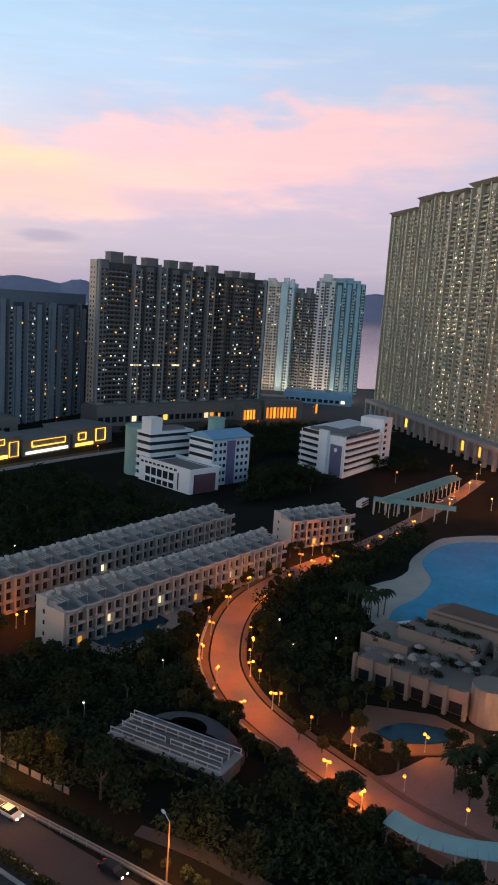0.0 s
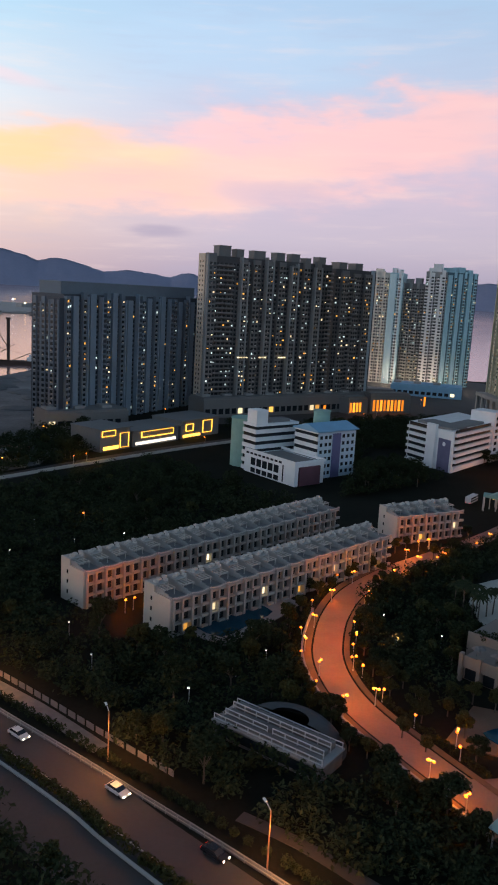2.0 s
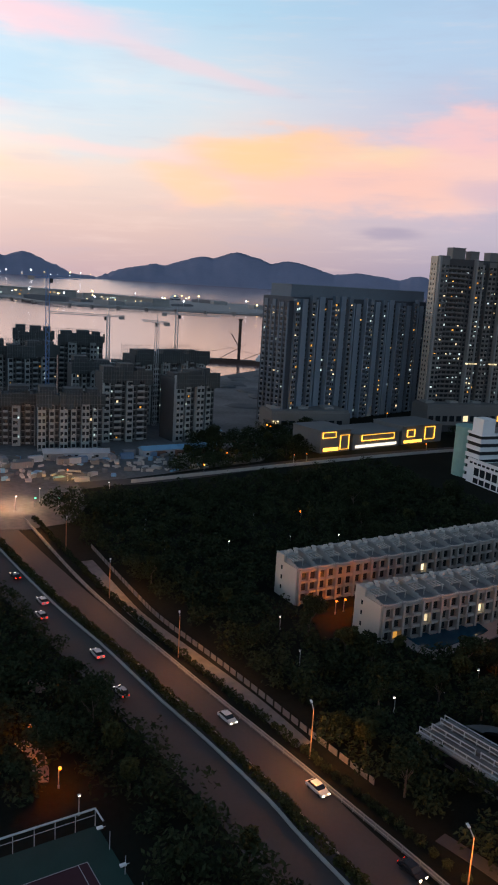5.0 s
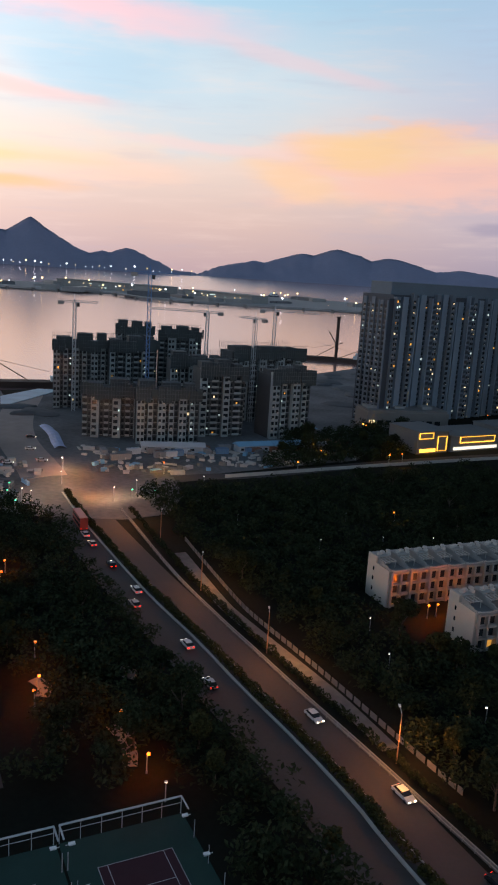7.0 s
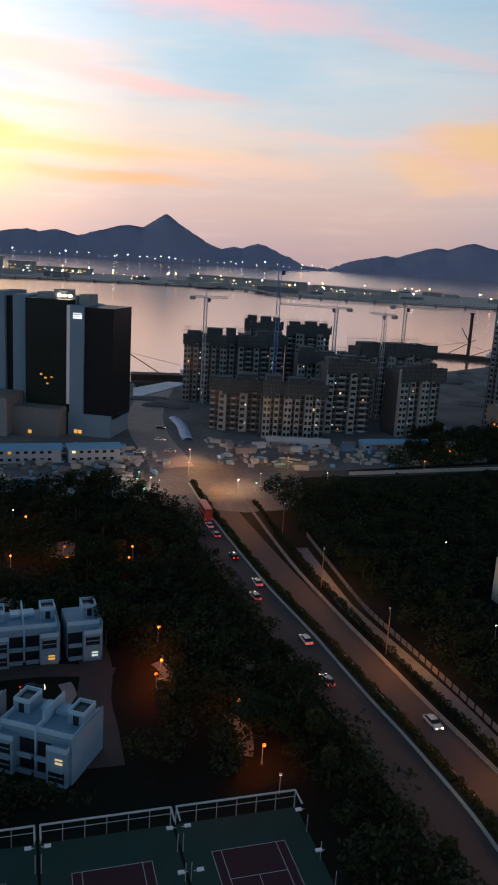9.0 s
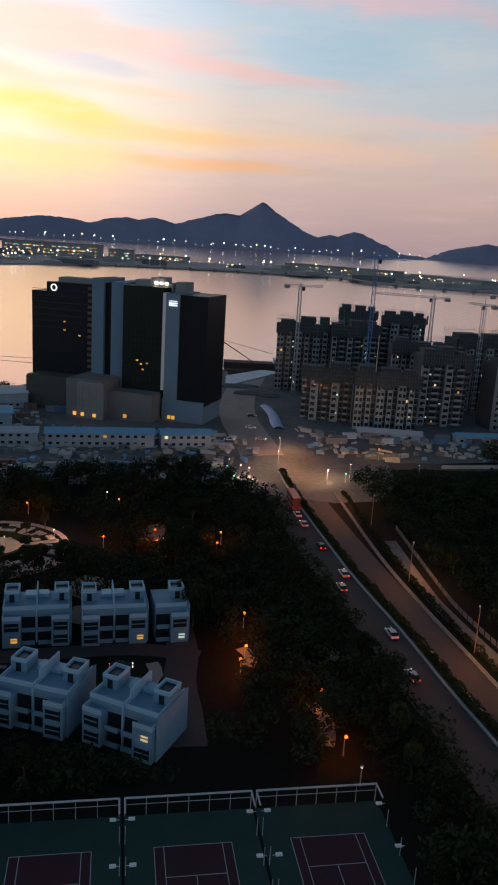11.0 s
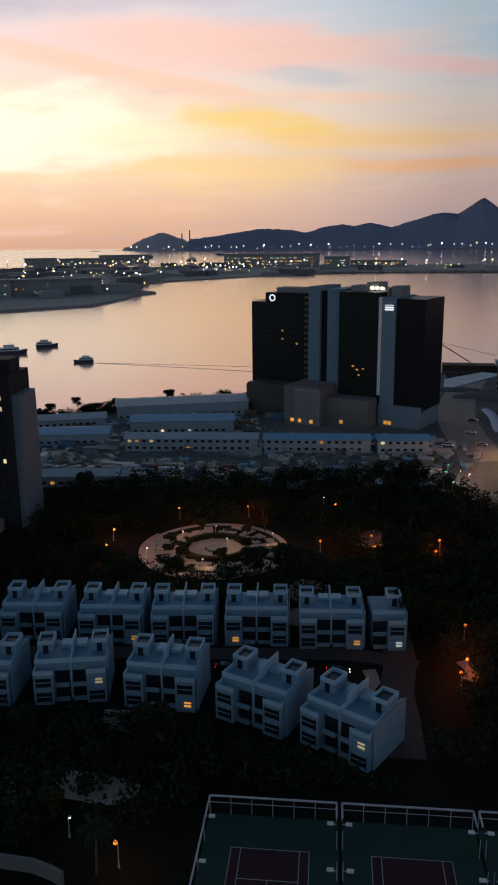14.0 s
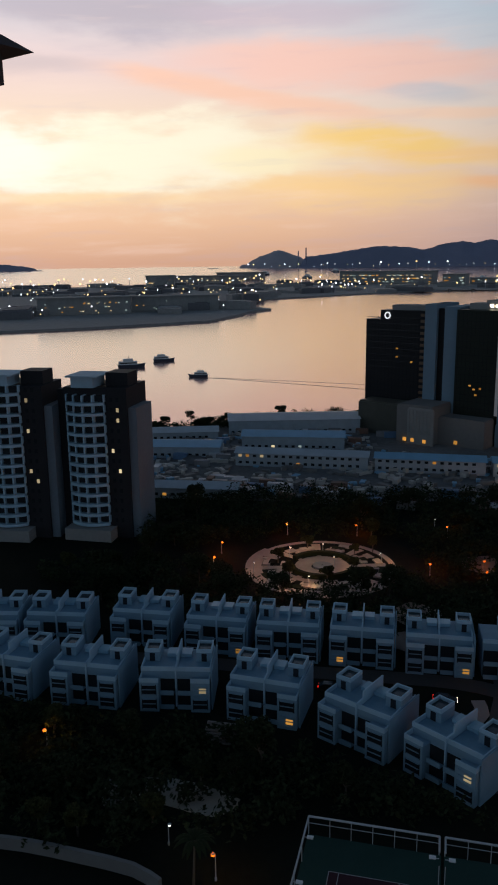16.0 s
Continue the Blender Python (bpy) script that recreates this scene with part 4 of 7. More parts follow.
    for a, b, y0, y1, h, mm in ((4, 36, -12, -0.2, 15, mat("bronze_podium", (0.07, 0.07, 0.055), 0.6)), (30, 48, -20, -2.2, 17, M_DARK_WALL), (36, 49, -20.8, -19.8, 16, M_CONCRETE), (48, 70, -14, -4.2, 12, M_DARK_WALL)):
        bm = bmnew()
        box(bm, a, b, y0, y1, 0, h)
        box(bm, a + 0.4, b - 0.4, y0 + 0.4, y1, h, h + 0.7)
        part("wing", bm, mm, pod)
    for k in range(7):
        bm = bmnew()
        box(bm, 37 + k * 1.7, 37.3 + k * 1.7, -21.2, -20.8, 5, 15.5)
        part("fin", bm, M_CONCRETE, pod)
    for x in (34, 38, 44, 56, 74, 76):
        bm = bmnew()
        box(bm, x, x + 1.6, -21.0 if x < 50 else -14.3 if x < 70 else -5.5, -20.7 if x < 50 else -13.9 if x < 70 else -5.1, 1, 2.6)
        part("lit_entrance", bm, LIT[0], pod, "amber lit entrance")


hotel()


# ---- sheds and site cabins ----
M_CABIN = mat("weathered_cabin_panels", (0.36, 0.42, 0.47), 0.7, vary=0.25, scale=0.3)


def shed(p0, p1, depth, h, roof, label, rows=2, lit=0.1, seed=1):
    m, L = on_line(p0, p1)
    ob = thing("site_shed", m, label, "shed", "site sheds")
    bm = bmnew()
    box(bm, 0, L, 0, depth, 0, h)
    part("wall", bm, M_CABIN, ob)
    bm = bmnew()
    v = [bm.verts.new(p) for p in ((-0.5, -0.8, h), (L + 0.5, -0.8, h), (L + 0.5, depth + 0.8, h), (-0.5, depth + 0.8, h), (-0.5, depth / 2, h + 1.6), (L + 0.5, depth / 2, h + 1.6))]
    for f in ((0, 1, 5, 4), (2, 3, 4, 5), (0, 4, 3), (1, 2, 5), (0, 3, 2, 1)):
        bm.faces.new([v[k] for k in f])
    part("roof", bm, roof, ob)
    windows_on(ob, [(2 + k * 3.0, 1.6 + r * 2.8) for r in range(rows) for k in range(int((L - 2) / 3.0))], -0.04, 1.4, 1.0, lit, seed)
    return ob


M_GREY_ROOF = mat("grey_metal_roof", (0.42, 0.48, 0.53), 0.5, vary=0.2, scale=0.2)
shed((-296, 112), (-266, 157), 9, 5.5, M_GREY_ROOF, "two-storey white site office under a grey roof", 2, 0.12, 1)
shed((-264, 159), (-240, 194), 9, 5.5, M_BLUE_ROOF, "two-storey white site office under a blue roof", 2, 0.05, 2)
shed((-238, 196), (-227, 213), 9, 5.5, M_BLUE_ROOF, "short white site office under a blue roof", 2, 0.05, 3)
shed((-322, 125), (-300, 165), 14, 6, M_BLUE_ROOF, "large shed with a faded blue roof", 1, 0.1, 4)
shed((-352, 130), (-330, 190), 20, 7, M_GREY_ROOF, "wide grey storage shed near the shore", 1, 0.0, 5)
shed((-330, 70), (-310, 110), 14, 5, M_BLUE_ROOF, "low blue-roofed storage shed", 1, 0.1, 6)
shed((-355, 92), (-345, 122), 12, 4, M_GREY_ROOF, "low grey storage shed", 1, 0.0, 7)
shed((-270, 60), (-250, 95), 9, 4, M_GREY_ROOF, "low grey depot shed", 1, 0.1, 8)
shed((-170, 470), (-190, 520), -14, 6, M_BLUE_ROOF, "blue-roofed works shed by the shore", 1, 0.0, 9)
shed((-172, 312), (-158, 330), 6, 3.2, M_BLUE_ROOF, "small blue site cabin", 1, 0.2, 10)
shed((-205, 282), (-183, 300), 5, 3.0, M_GREY_ROOF, "small grey site cabin", 1, 0.3, 11)
shed((-160, 326), (-147, 345), 6, 3.2, M_BLUE_ROOF, "small blue site cabin", 1, 0.2, 12)


def containers():
    rnd = random.Random(8)
    cols = [mat("container_white", (0.55, 0.57, 0.6), 0.6), mat("container_blue", (0.12, 0.22, 0.36), 0.6), mat("container_grey", (0.25, 0.25, 0.26), 0.6), mat("container_rust", (0.2, 0.11, 0.08), 0.7)]
    protos = []
    for c in cols:
        bm = bmnew()
        side = [(-3 + k * 0.2, 1.2 + 0.06 * ((k // 2) % 2)) for k in range(31)]
        prism(bm, [(x, -y) for x, y in side] + side[::-1], 0.0, 2.6)
        protos.append(mesh_of(bm, c, "container"))
    n = 0
    while n < 150:
        zone = rnd.random()
        if zone < 0.45:
            a, o = rnd.random(), rnd.uniform(-2, 20)
            x, y, turn = -285 + 75 * a + 0.75 * o * 0.9, 95 + 100 * a - 0.6 * o, 54
            x, y = x + 8, y - 2
        elif zone < 0.85:
            a, o = rnd.random(), rnd.uniform(0, 26)
            x, y, turn = -205 + 75 * a - 0.5 * o, 262 + 105 * a + 0.2 * o, 54
        else:
            x, y, turn = rnd.uniform(-345, -300), rnd.uniform(70, 200), 60
        ob = new("container", protos[rnd.randrange(4)])
        ob.matrix_basis = pose(x, y, 0, 0, 0, turn + rnd.uniform(-8, 8) + 90 * (rnd.random() < 0.3))
        tagged(ob, "steel cargo container standing on the works yard", "container", "yard containers")
        n += 1


containers()


def litter():
    """Loose site material in heaps and stacks over the yards."""
    rnd = random.Random(31)
    for name, mm, count in (("site_litter", M_KERB, 420), ("dark_site_litter", M_DARK_WALL, 420), ("blue_site_litter", M_BLUE_ROOF, 110)):
        bm = bmnew()
        n = 0
        while n < count:
            x, y = rnd.uniform(-370, -110), rnd.uniform(62, 440)
            if inside((x, y), YARDS[0]) or inside((x, y), YARDS[1]):
                w, d, hh = rnd.uniform(0.5, 3.2), rnd.uniform(0.4, 1.4), rnd.uniform(0.3, 1.8)
                turn = rnd.uniform(0, 3.14)
                c, s = math.cos(turn), math.sin(turn)
                prism(bm, [(x + c * a - s * b, y + s * a + c * b) for a, b in ((-w, -d), (w, -d), (w * 0.9, d), (-w, d * 0.8))], 0, hh)
                n += 1
        solid(name, bm, mm, "loose building material stacked over a works yard", "building material", kind="stuff")


YARDS = [[(-374, 100), (-300, 62), (-252, 90), (-205, 190), (-205, 225), (-240, 235), (-290, 180), (-330, 190)], [(-196, 240), (-170, 262), (-124, 338), (-150, 380), (-175, 400), (-160, 330), (-210, 280), (-240, 275)]]


def inside(p, poly):
    c = False
    for (x0, y0), (x1, y1) in zip(poly, poly[1:] + poly[:1]):
        if (y0 > p[1]) != (y1 > p[1]) and p[0] < (x1 - x0) * (p[1] - y0) / (y1 - y0) + x0:
            c = not c
    return c


litter()


def tarpaulin():
    bm = bmnew()
    rows = []
    for k in range(13):
        t = k / 12
        x, y = -274 + 40 * t + 1.5 * math.sin(5 * t), 294 - 31 * t
        rows.append([bm.verts.new((x + 1.9 * s, y + 1.9 * s, 0.3 + 0.9 * (1 - s * s) + 0.5 * noise.noise((k * 0.7, s * 2, 3)))) for s in (-1, -0.5, 0, 0.5, 1)])
    for r, q in zip(rows, rows[1:]):
        for i in range(4):
            bm.faces.new((r[i], r[i + 1], q[i + 1], q[i]))
    solid("tarpaulin", bm, mat("pale_blue_tarpaulin", (0.42, 0.5, 0.72), 0.6, vary=0.4, scale=0.25), "crumpled pale blue tarpaulin over an earth bank", "tarpaulin")


tarpaulin()


def earth_heaps():
    rnd = random.Random(12)
    for k in range(24):
        bm = bmnew()
        r = rnd.uniform(6, 16)
        bmesh.ops.create_icosphere(bm, subdivisions=3, radius=1)
        bmesh.ops.delete(bm, geom=[v for v in bm.verts if v.co.z < -0.3], context="VERTS")
        for v in bm.verts:
            v.co.x *= 1 + 0.3 * noise.noise(v.co * 1.4 + Vector((k * 3, 0, 0)))
            v.co.z *= 1 + 0.4 * noise.noise(v.co * 2 + Vector((0, k * 3, 0)))
        t = rnd.random()
        x, y = (-200 - 55 * t + rnd.uniform(-20, 20), 470 + 220 * t) if k < 15 else (rnd.uniform(-340, -300), rnd.uniform(310, 370) if k < 19 else rnd.uniform(95, 120))
        solid("earth_mound", bm, M_DUST, "low heap of grey excavated earth", "earth heap", "earth heaps", m=pose(x, y, 0, 0, 0, rnd.uniform(0, 180)) @ Matrix.Diagonal((r, r * 0.5, rnd.uniform(0.8, 2.6), 1)))
    bm = bmnew()
    prism(bm, [(-327, 316), (-352, 340), (-358, 378), (-346, 384), (-334, 344)], 0.05, 0.5)
    solid("plastic_sheet", bm, mat("pale_blue_sheet", (0.35, 0.5, 0.6), 0.5, vary=0.3, scale=0.1), "pale blue plastic sheet spread by the shore", "sheet")


earth_heaps()
# ---- terraced houses ----
def terrace_house(w=5.86, lit=()):
    ob = thing("terraced_house", Matrix(), "grey-beige three-storey terraced house with roof terrace", "house", "terraced houses")
    bm = bmnew()
    box(bm, 0.04, w - 0.04, 0.8, 10, 0, 10.4)
    part("wall", bm, M_HOUSE, ob)
    for k in range(4):
        bm = bmnew()
        box(bm, 0.72, w - 0.04, 0, 0.9, k * 3.3 - 0.1 if k else 0, k * 3.3 + 0.3)
        part("floor_band", bm, M_HOUSE, ob)
    for a, b, y in ((0.04, 0.7, -0.7), (w * 0.55, w * 0.55 + 0.5, -0.2)):
        bm = bmnew()
        box(bm, a, b, y, 0.88, 0, 10.9 if y < -0.5 else 10.4)
        part("pilaster", bm, M_HOUSE, ob)
    bm = bmnew()
    box(bm, 0.32, w - 0.06, 0.32, 6.3, 10.38, 10.46)
    part("roof_deck", bm, M_DARK_WALL, ob)
    bm = bmnew()
    box(bm, 0.3, w - 0.04, 0.04, 0.3, 10.4, 11.2)
    part("parapet", bm, M_CONCRETE, ob)
    bm = bmnew()
    for k, (a, b, h) in enumerate(((0, 1.5, 11.6), (1.5, 3.2, 12.0), (3.2, 5.2, 12.5), (5.2, 9.9, 12.9))):
        box(bm, 0.04, 0.3, a + 0.04 * (k == 0), b, 10.3, h)
    part("partition_wall", bm, M_CONCRETE, ob, "stepped partition wall on the roof")
    bm = bmnew()
    box(bm, 0.3, w * 0.62, 6.4, 9.9, 10.3, 12.8)
    box(bm, 0.2, w * 0.66, 6.1, 10.1, 12.8, 13.05)
    part("stair_turret", bm, M_HOUSE, ob)
    bm = bmnew()
    for x in (0.5, w * 0.6):
        for y in (3.4, 6.0):
            box(bm, x, x + 0.14, y, y + 0.14, 10.4, 12.5)
    for x in (0.3, w * 0.22, w * 0.42, w * 0.6):
        box(bm, x, x + 0.16, 3.0, 6.4, 12.5, 12.66)
    for y in (3.3, 6.0):
        box(bm, 0.3, w * 0.66, y, y + 0.18, 12.36, 12.5)
    part("pergola", bm, M_KERB, ob, "pale open roof pergola")
    bm = bmnew()
    for k in range(6):
        t0, t1 = k / 6, (k + 1) / 6
        zz = 11.2 - 0.35 * math.sin(math.pi * (t0 + t1) / 2)
        box(bm, 0.3 + (w - 0.36) * t0, 0.3 + (w - 0.36) * t1, -0.04, 0.36, zz, zz + 0.22)
    part("coping", bm, M_KERB, ob, "pale sagging parapet coping")
    for a, b, c in ((0.7, 1.6, 7.2), (2.2, 3.2, 8.0), (3.4, 4.2, 6.8), (4.4, 5.3, 8.6)):
        bm = bmnew()
        box(bm, a, b, c, c + 1.0, 13.0, 13.7)
        part("roof_tank", bm, M_KERB, ob, "small pale roof unit")
    unit = bmnew()
    box(unit, -0.5, 0.5, -0.05, 0.05, -0.5, 0.5)
    ms = [mesh_of(unit.copy(), g, "window") for g in (M_GLASS, LIT[0], LIT[1])]
    unit.free()
    for k in range(3):
        for j, x in enumerate((w * 0.3, w * 0.82)):
            g = ms[lit[1]] if lit and lit[0] == (k, j) else ms[0]
            piece("window", g, ob, Matrix.Translation((x, 0.76, 2.0 + k * 3.3)) @ Matrix.Diagonal((1.9 if j else 2.4, 1, 2.6, 1)))
        bm = bmnew()
        box(bm, w * 0.58, w - 0.3, -0.6, 0.1, k * 3.3 + 0.2, k * 3.3 + 1.0)
        part("balcony", bm, M_HOUSE, ob)
    bm = bmnew()
    box(bm, 1.0, 1.9, 6.55, 6.65, 10.4, 12.4)
    part("roof_door", bm, M_GLASS, ob)
    return ob


def terrace_rows():
    rnd = random.Random(5)
    plain = [terrace_house(), terrace_house(lit=((1, 0), 2)), terrace_house(lit=((0, 1), 1))]
    first = {0: True, 1: True, 2: True}
    rows = [((-31.4, 173.4), (26.2, 242.0), [2, 0, 1, 0, 0, 1, 0, 2, 0, 0, 1, 0, 0, 2, 0]), ((-56.2, 186.0), (12, 272), [0] * 7 + [1] + [0] * 12), ((29, 262), (55, 279), [0, 2, 0, 0, 1])]
    ends = []
    for p0, p1, kinds in rows:
        m, L = on_line(p0, p1)
        for k in range(int(L / 5.86)):
            kind = kinds[k % len(kinds)]
            pm = m @ Matrix.Translation((k * 5.86, 0, 0))
            if first[kind]:
                plain[kind].matrix_basis = pm @ Matrix.Diagonal((1, 1, 0.88, 1))
                first[kind] = False
            else:
                copy_thing(plain[kind], pm)
        ends.append(m)
    for m in ends:
        g = thing("gable_end", m @ Matrix.Diagonal((1, 1, 0.88, 1)), "pale blank gable wall with three small windows", "wall")
        bm = bmnew()
        box(bm, -0.5, 0.0, -0.1, 10.1, 0, 11.2)
        box(bm, -0.5, 0.0, 6.2, 10.1, 11.2, 13.2)
        part("wall", bm, mat("cream_gable_render", (0.5, 0.46, 0.4), 0.85, vary=0.15, scale=0.15), g)
        for z in (3, 6.2, 9.2):
            bm = bmnew()
            box(bm, -0.56, -0.4, 6.8, 7.4, z - 0.6, z + 0.6)
            part("window", bm, M_GLASS, g)


terrace_rows()


# ---- villas ----
M_SLATE = mat("slate_blue_roof_tiles", (0.19, 0.34, 0.45), 0.6, vary=0.3, scale=0.3)
M_VILLA_EDGE = mat("white_villa_coping", (0.38, 0.56, 0.68), 0.75, vary=0.12, scale=0.2)
M_PERGOLA = mat("pale_blue_roof_glass", (0.3, 0.5, 0.62), 0.25, vary=0.15, scale=0.3)


def villa(w=13.2, lit=(), twin=True):
    ob = thing("villa", Matrix(), "pale grey stepped villa pair with roof terraces and a party wall", "villa", "villas")
    h = w / 2
    sides = (0, 1) if twin else (1,)
    for s in sides:
        bm = bmnew()
        x0, x1 = (0, h - 0.12) if s == 0 else (h + 0.12, w)
        box(bm, x0, x1, 2.2, 11, 0, 8.4)
        bx = (x0, x0 + 3.6) if s == 0 else (x1 - 3.6, x1)
        box(bm, bx[0], bx[1], 0, 2.3, 0, 7.0)
        part("wall", bm, M_VILLA, ob)
        bm = bmnew()
        box(bm, x0 + 0.25, x1 - 0.25, 2.5, 10.8, 8.4, 8.5)
        part("roof_deck", bm, M_SLATE, ob)
    for s in sides:
        x0, x1 = (0, h - 0.12) if s == 0 else (h + 0.12, w)
        bx = (x0, x0 + 3.6) if s == 0 else (x1 - 3.6, x1)
        bm = bmnew()
        tx = (x0 + 0.1, x0 + 3.1) if s == 0 else (x1 - 3.1, x1 - 0.1)
        box(bm, tx[0], tx[1], 5.8, 9.8, 8.5, 10.7)
        part("stair_turret", bm, M_VILLA, ob)
        bm = bmnew()
        for a, b, c, d in ((tx[0], tx[1], 5.8, 6.05), (tx[0], tx[1], 9.55, 9.8), (tx[0], tx[0] + 0.25, 6.05, 9.55), (tx[1] - 0.25, tx[1], 6.05, 9.55)):
            box(bm, a, b, c, d, 10.7, 11.5)
        part("turret_parapet", bm, M_VILLA_EDGE, ob)
        bm = bmnew()
        box(bm, tx[0] + 0.3, tx[1] - 0.3, 6.1, 9.5, 10.7, 10.8)
        part("turret_deck", bm, M_GLASS, ob)
        bm = bmnew()
        box(bm, tx[0] + 1.0, tx[0] + 2.0, 5.72, 5.82, 8.6, 10.5)
        part("roof_door", bm, M_GLASS, ob)
        bm = bmnew()
        for a, b, c, d, z0 in ((x0, x1, 2.2, 2.45, 8.4), (x0 if s == 0 else x1 - 0.22, x0 + 0.22 if s == 0 else x1, 2.45, 11, 8.4), (bx[0], bx[1], 0, 0.22, 7.0), (bx[0] if s == 0 else bx[1] - 0.2, bx[0] + 0.2 if s == 0 else bx[1], 0.22, 2.2, 7.0)):
            box(bm, a, b, c, d, z0, z0 + 1.0)
        part("parapet", bm, M_VILLA_EDGE, ob)
        for k in range(2):
            z = 1.9 + k * 3.4
            lit_here = lit and lit[0] == (s, k)
            bm = bmnew()
            box(bm, bx[0] + (1.6 if lit_here else 0.4), bx[1] - (0.7 if lit_here else 0.4), -0.05, 0.1, z - (0.7 if lit_here else 1.3), z + (0.5 if lit_here else 1.2))
            pane = part("window", bm, LIT[lit[1]] if lit_here else M_GLASS, ob)
            bm = bmnew()
            for zz in (z - 1.2, z, z + 1.1):
                box(bm, bx[0] + 0.55, bx[1] - 0.55, -0.22, 0.02, zz, zz + 0.12)
            part("window_frame", bm, M_VILLA, pane)
            bm = bmnew()
            ix = (bx[1] + 0.4, x1 - 0.5) if s == 0 else (x0 + 0.5, bx[0] - 0.4)
            box(bm, ix[0] - 0.35, ix[1] + 0.4, 2.1, 2.25, z - 1.75, z + 1.3)
            part("glass_door", bm, M_GLASS, ob)
            bm = bmnew()
            box(bm, ix[0] - 0.3, ix[1] + 0.3, 0.9, 2.2, z - 1.9, z - 1.7)
            part("balcony_slab", bm, M_VILLA, ob)
            bm = bmnew()
            box(bm, ix[0] - 0.3, ix[1] + 0.3, 0.9, 1.0, z - 1.7, z - 0.8)
            part("balcony_front", bm, M_VILLA, ob)
    if twin:
        bm = bmnew()
        box(bm, h - 0.13, h + 0.13, 1.8, 4.2, 0, 9.6)
        box(bm, h - 0.13, h + 0.13, 4.2, 11, 0, 11.2)
        part("party_wall", bm, M_VILLA_EDGE, ob)
        bm = bmnew()
        box(bm, h - 2.4, h - 0.3, 7.5, 10, 8.6, 9.4)
        box(bm, h + 0.3, h + 2.4, 7.5, 10, 8.6, 9.4)
        part("skylight", bm, M_PERGOLA, ob, "pale blue glass roof lights")
    bm = bmnew()
    box(bm, w + 0.15, w + 0.4, 1.0, 11.5, 0, 9.4)
    part("side_wall", bm, M_VILLA, ob)
    return ob


def villas():
    kinds = [villa(), villa(lit=((0, 0), 0)), villa(lit=((1, 0), 0)), villa(lit=((1, 1), 1))]
    single = villa(6.8 * 2, twin=False, lit=((1, 0), 2))
    used = set()
    spots = [((-171, 0), (-166.5, 10.5), 1), ((-165.8, 12.2), (-159.2, 25.2), 0), ((-160.4, 29.5), (-152.2, 42.6), 1), ((-150.6, 43.5), (-142.4, 56.3), 2), ((-141.7, 56.8), (-134.4, 69), 0), ((-133.5, 70), (-125.9, 81.8), 1), ((-124.2, 82.8), (-116.8, 94.3), 2),
             ((-151.5, 0.5), (-143, 11.3), 0), ((-141.7, 13.8), (-133.2, 26.9), 0), ((-132, 29.5), (-126, 42.2), 3), ((-123, 43.8), (-114.4, 54.2), 2), ((-111.5, 56.5), (-99.5, 63.2), 0), ((-97.5, 65.5), (-85.4, 70.2), 3)]
    for p0, p1, k in spots:
        m, L = on_line(p0, p1)
        m = m @ Matrix.Translation((L / 2 - 6.6, 0, 0))
        if k in used:
            copy_thing(kinds[k], m)
        else:
            kinds[k].matrix_basis = m @ Matrix.Diagonal((1, 1, 0.85, 1))
            used.add(k)
    m, L = on_line((-119.4, 89), (-111.8, 101.4))
    single.matrix_basis = m @ Matrix.Translation((0.6, 0, 0)) @ Matrix.Diagonal((1, 1, 0.85, 1))
    tagged(single, "pale single villa at the end of the row")


villas()


def garden_stairs():
    m, L = on_line((-122, 39), (-115, 49))
    ob = thing("garden_stairs", m, "broad pale garden steps below a villa", "stairs")
    for k in range(8):
        bm = bmnew()
        box(bm, 1.0, 6.5, -4.2 + k * 0.5, -3.7 + k * 0.5 + 0.02, 0, 0.25 + k * 0.22)
        part("step", bm, M_PAVING, ob)


garden_stairs()


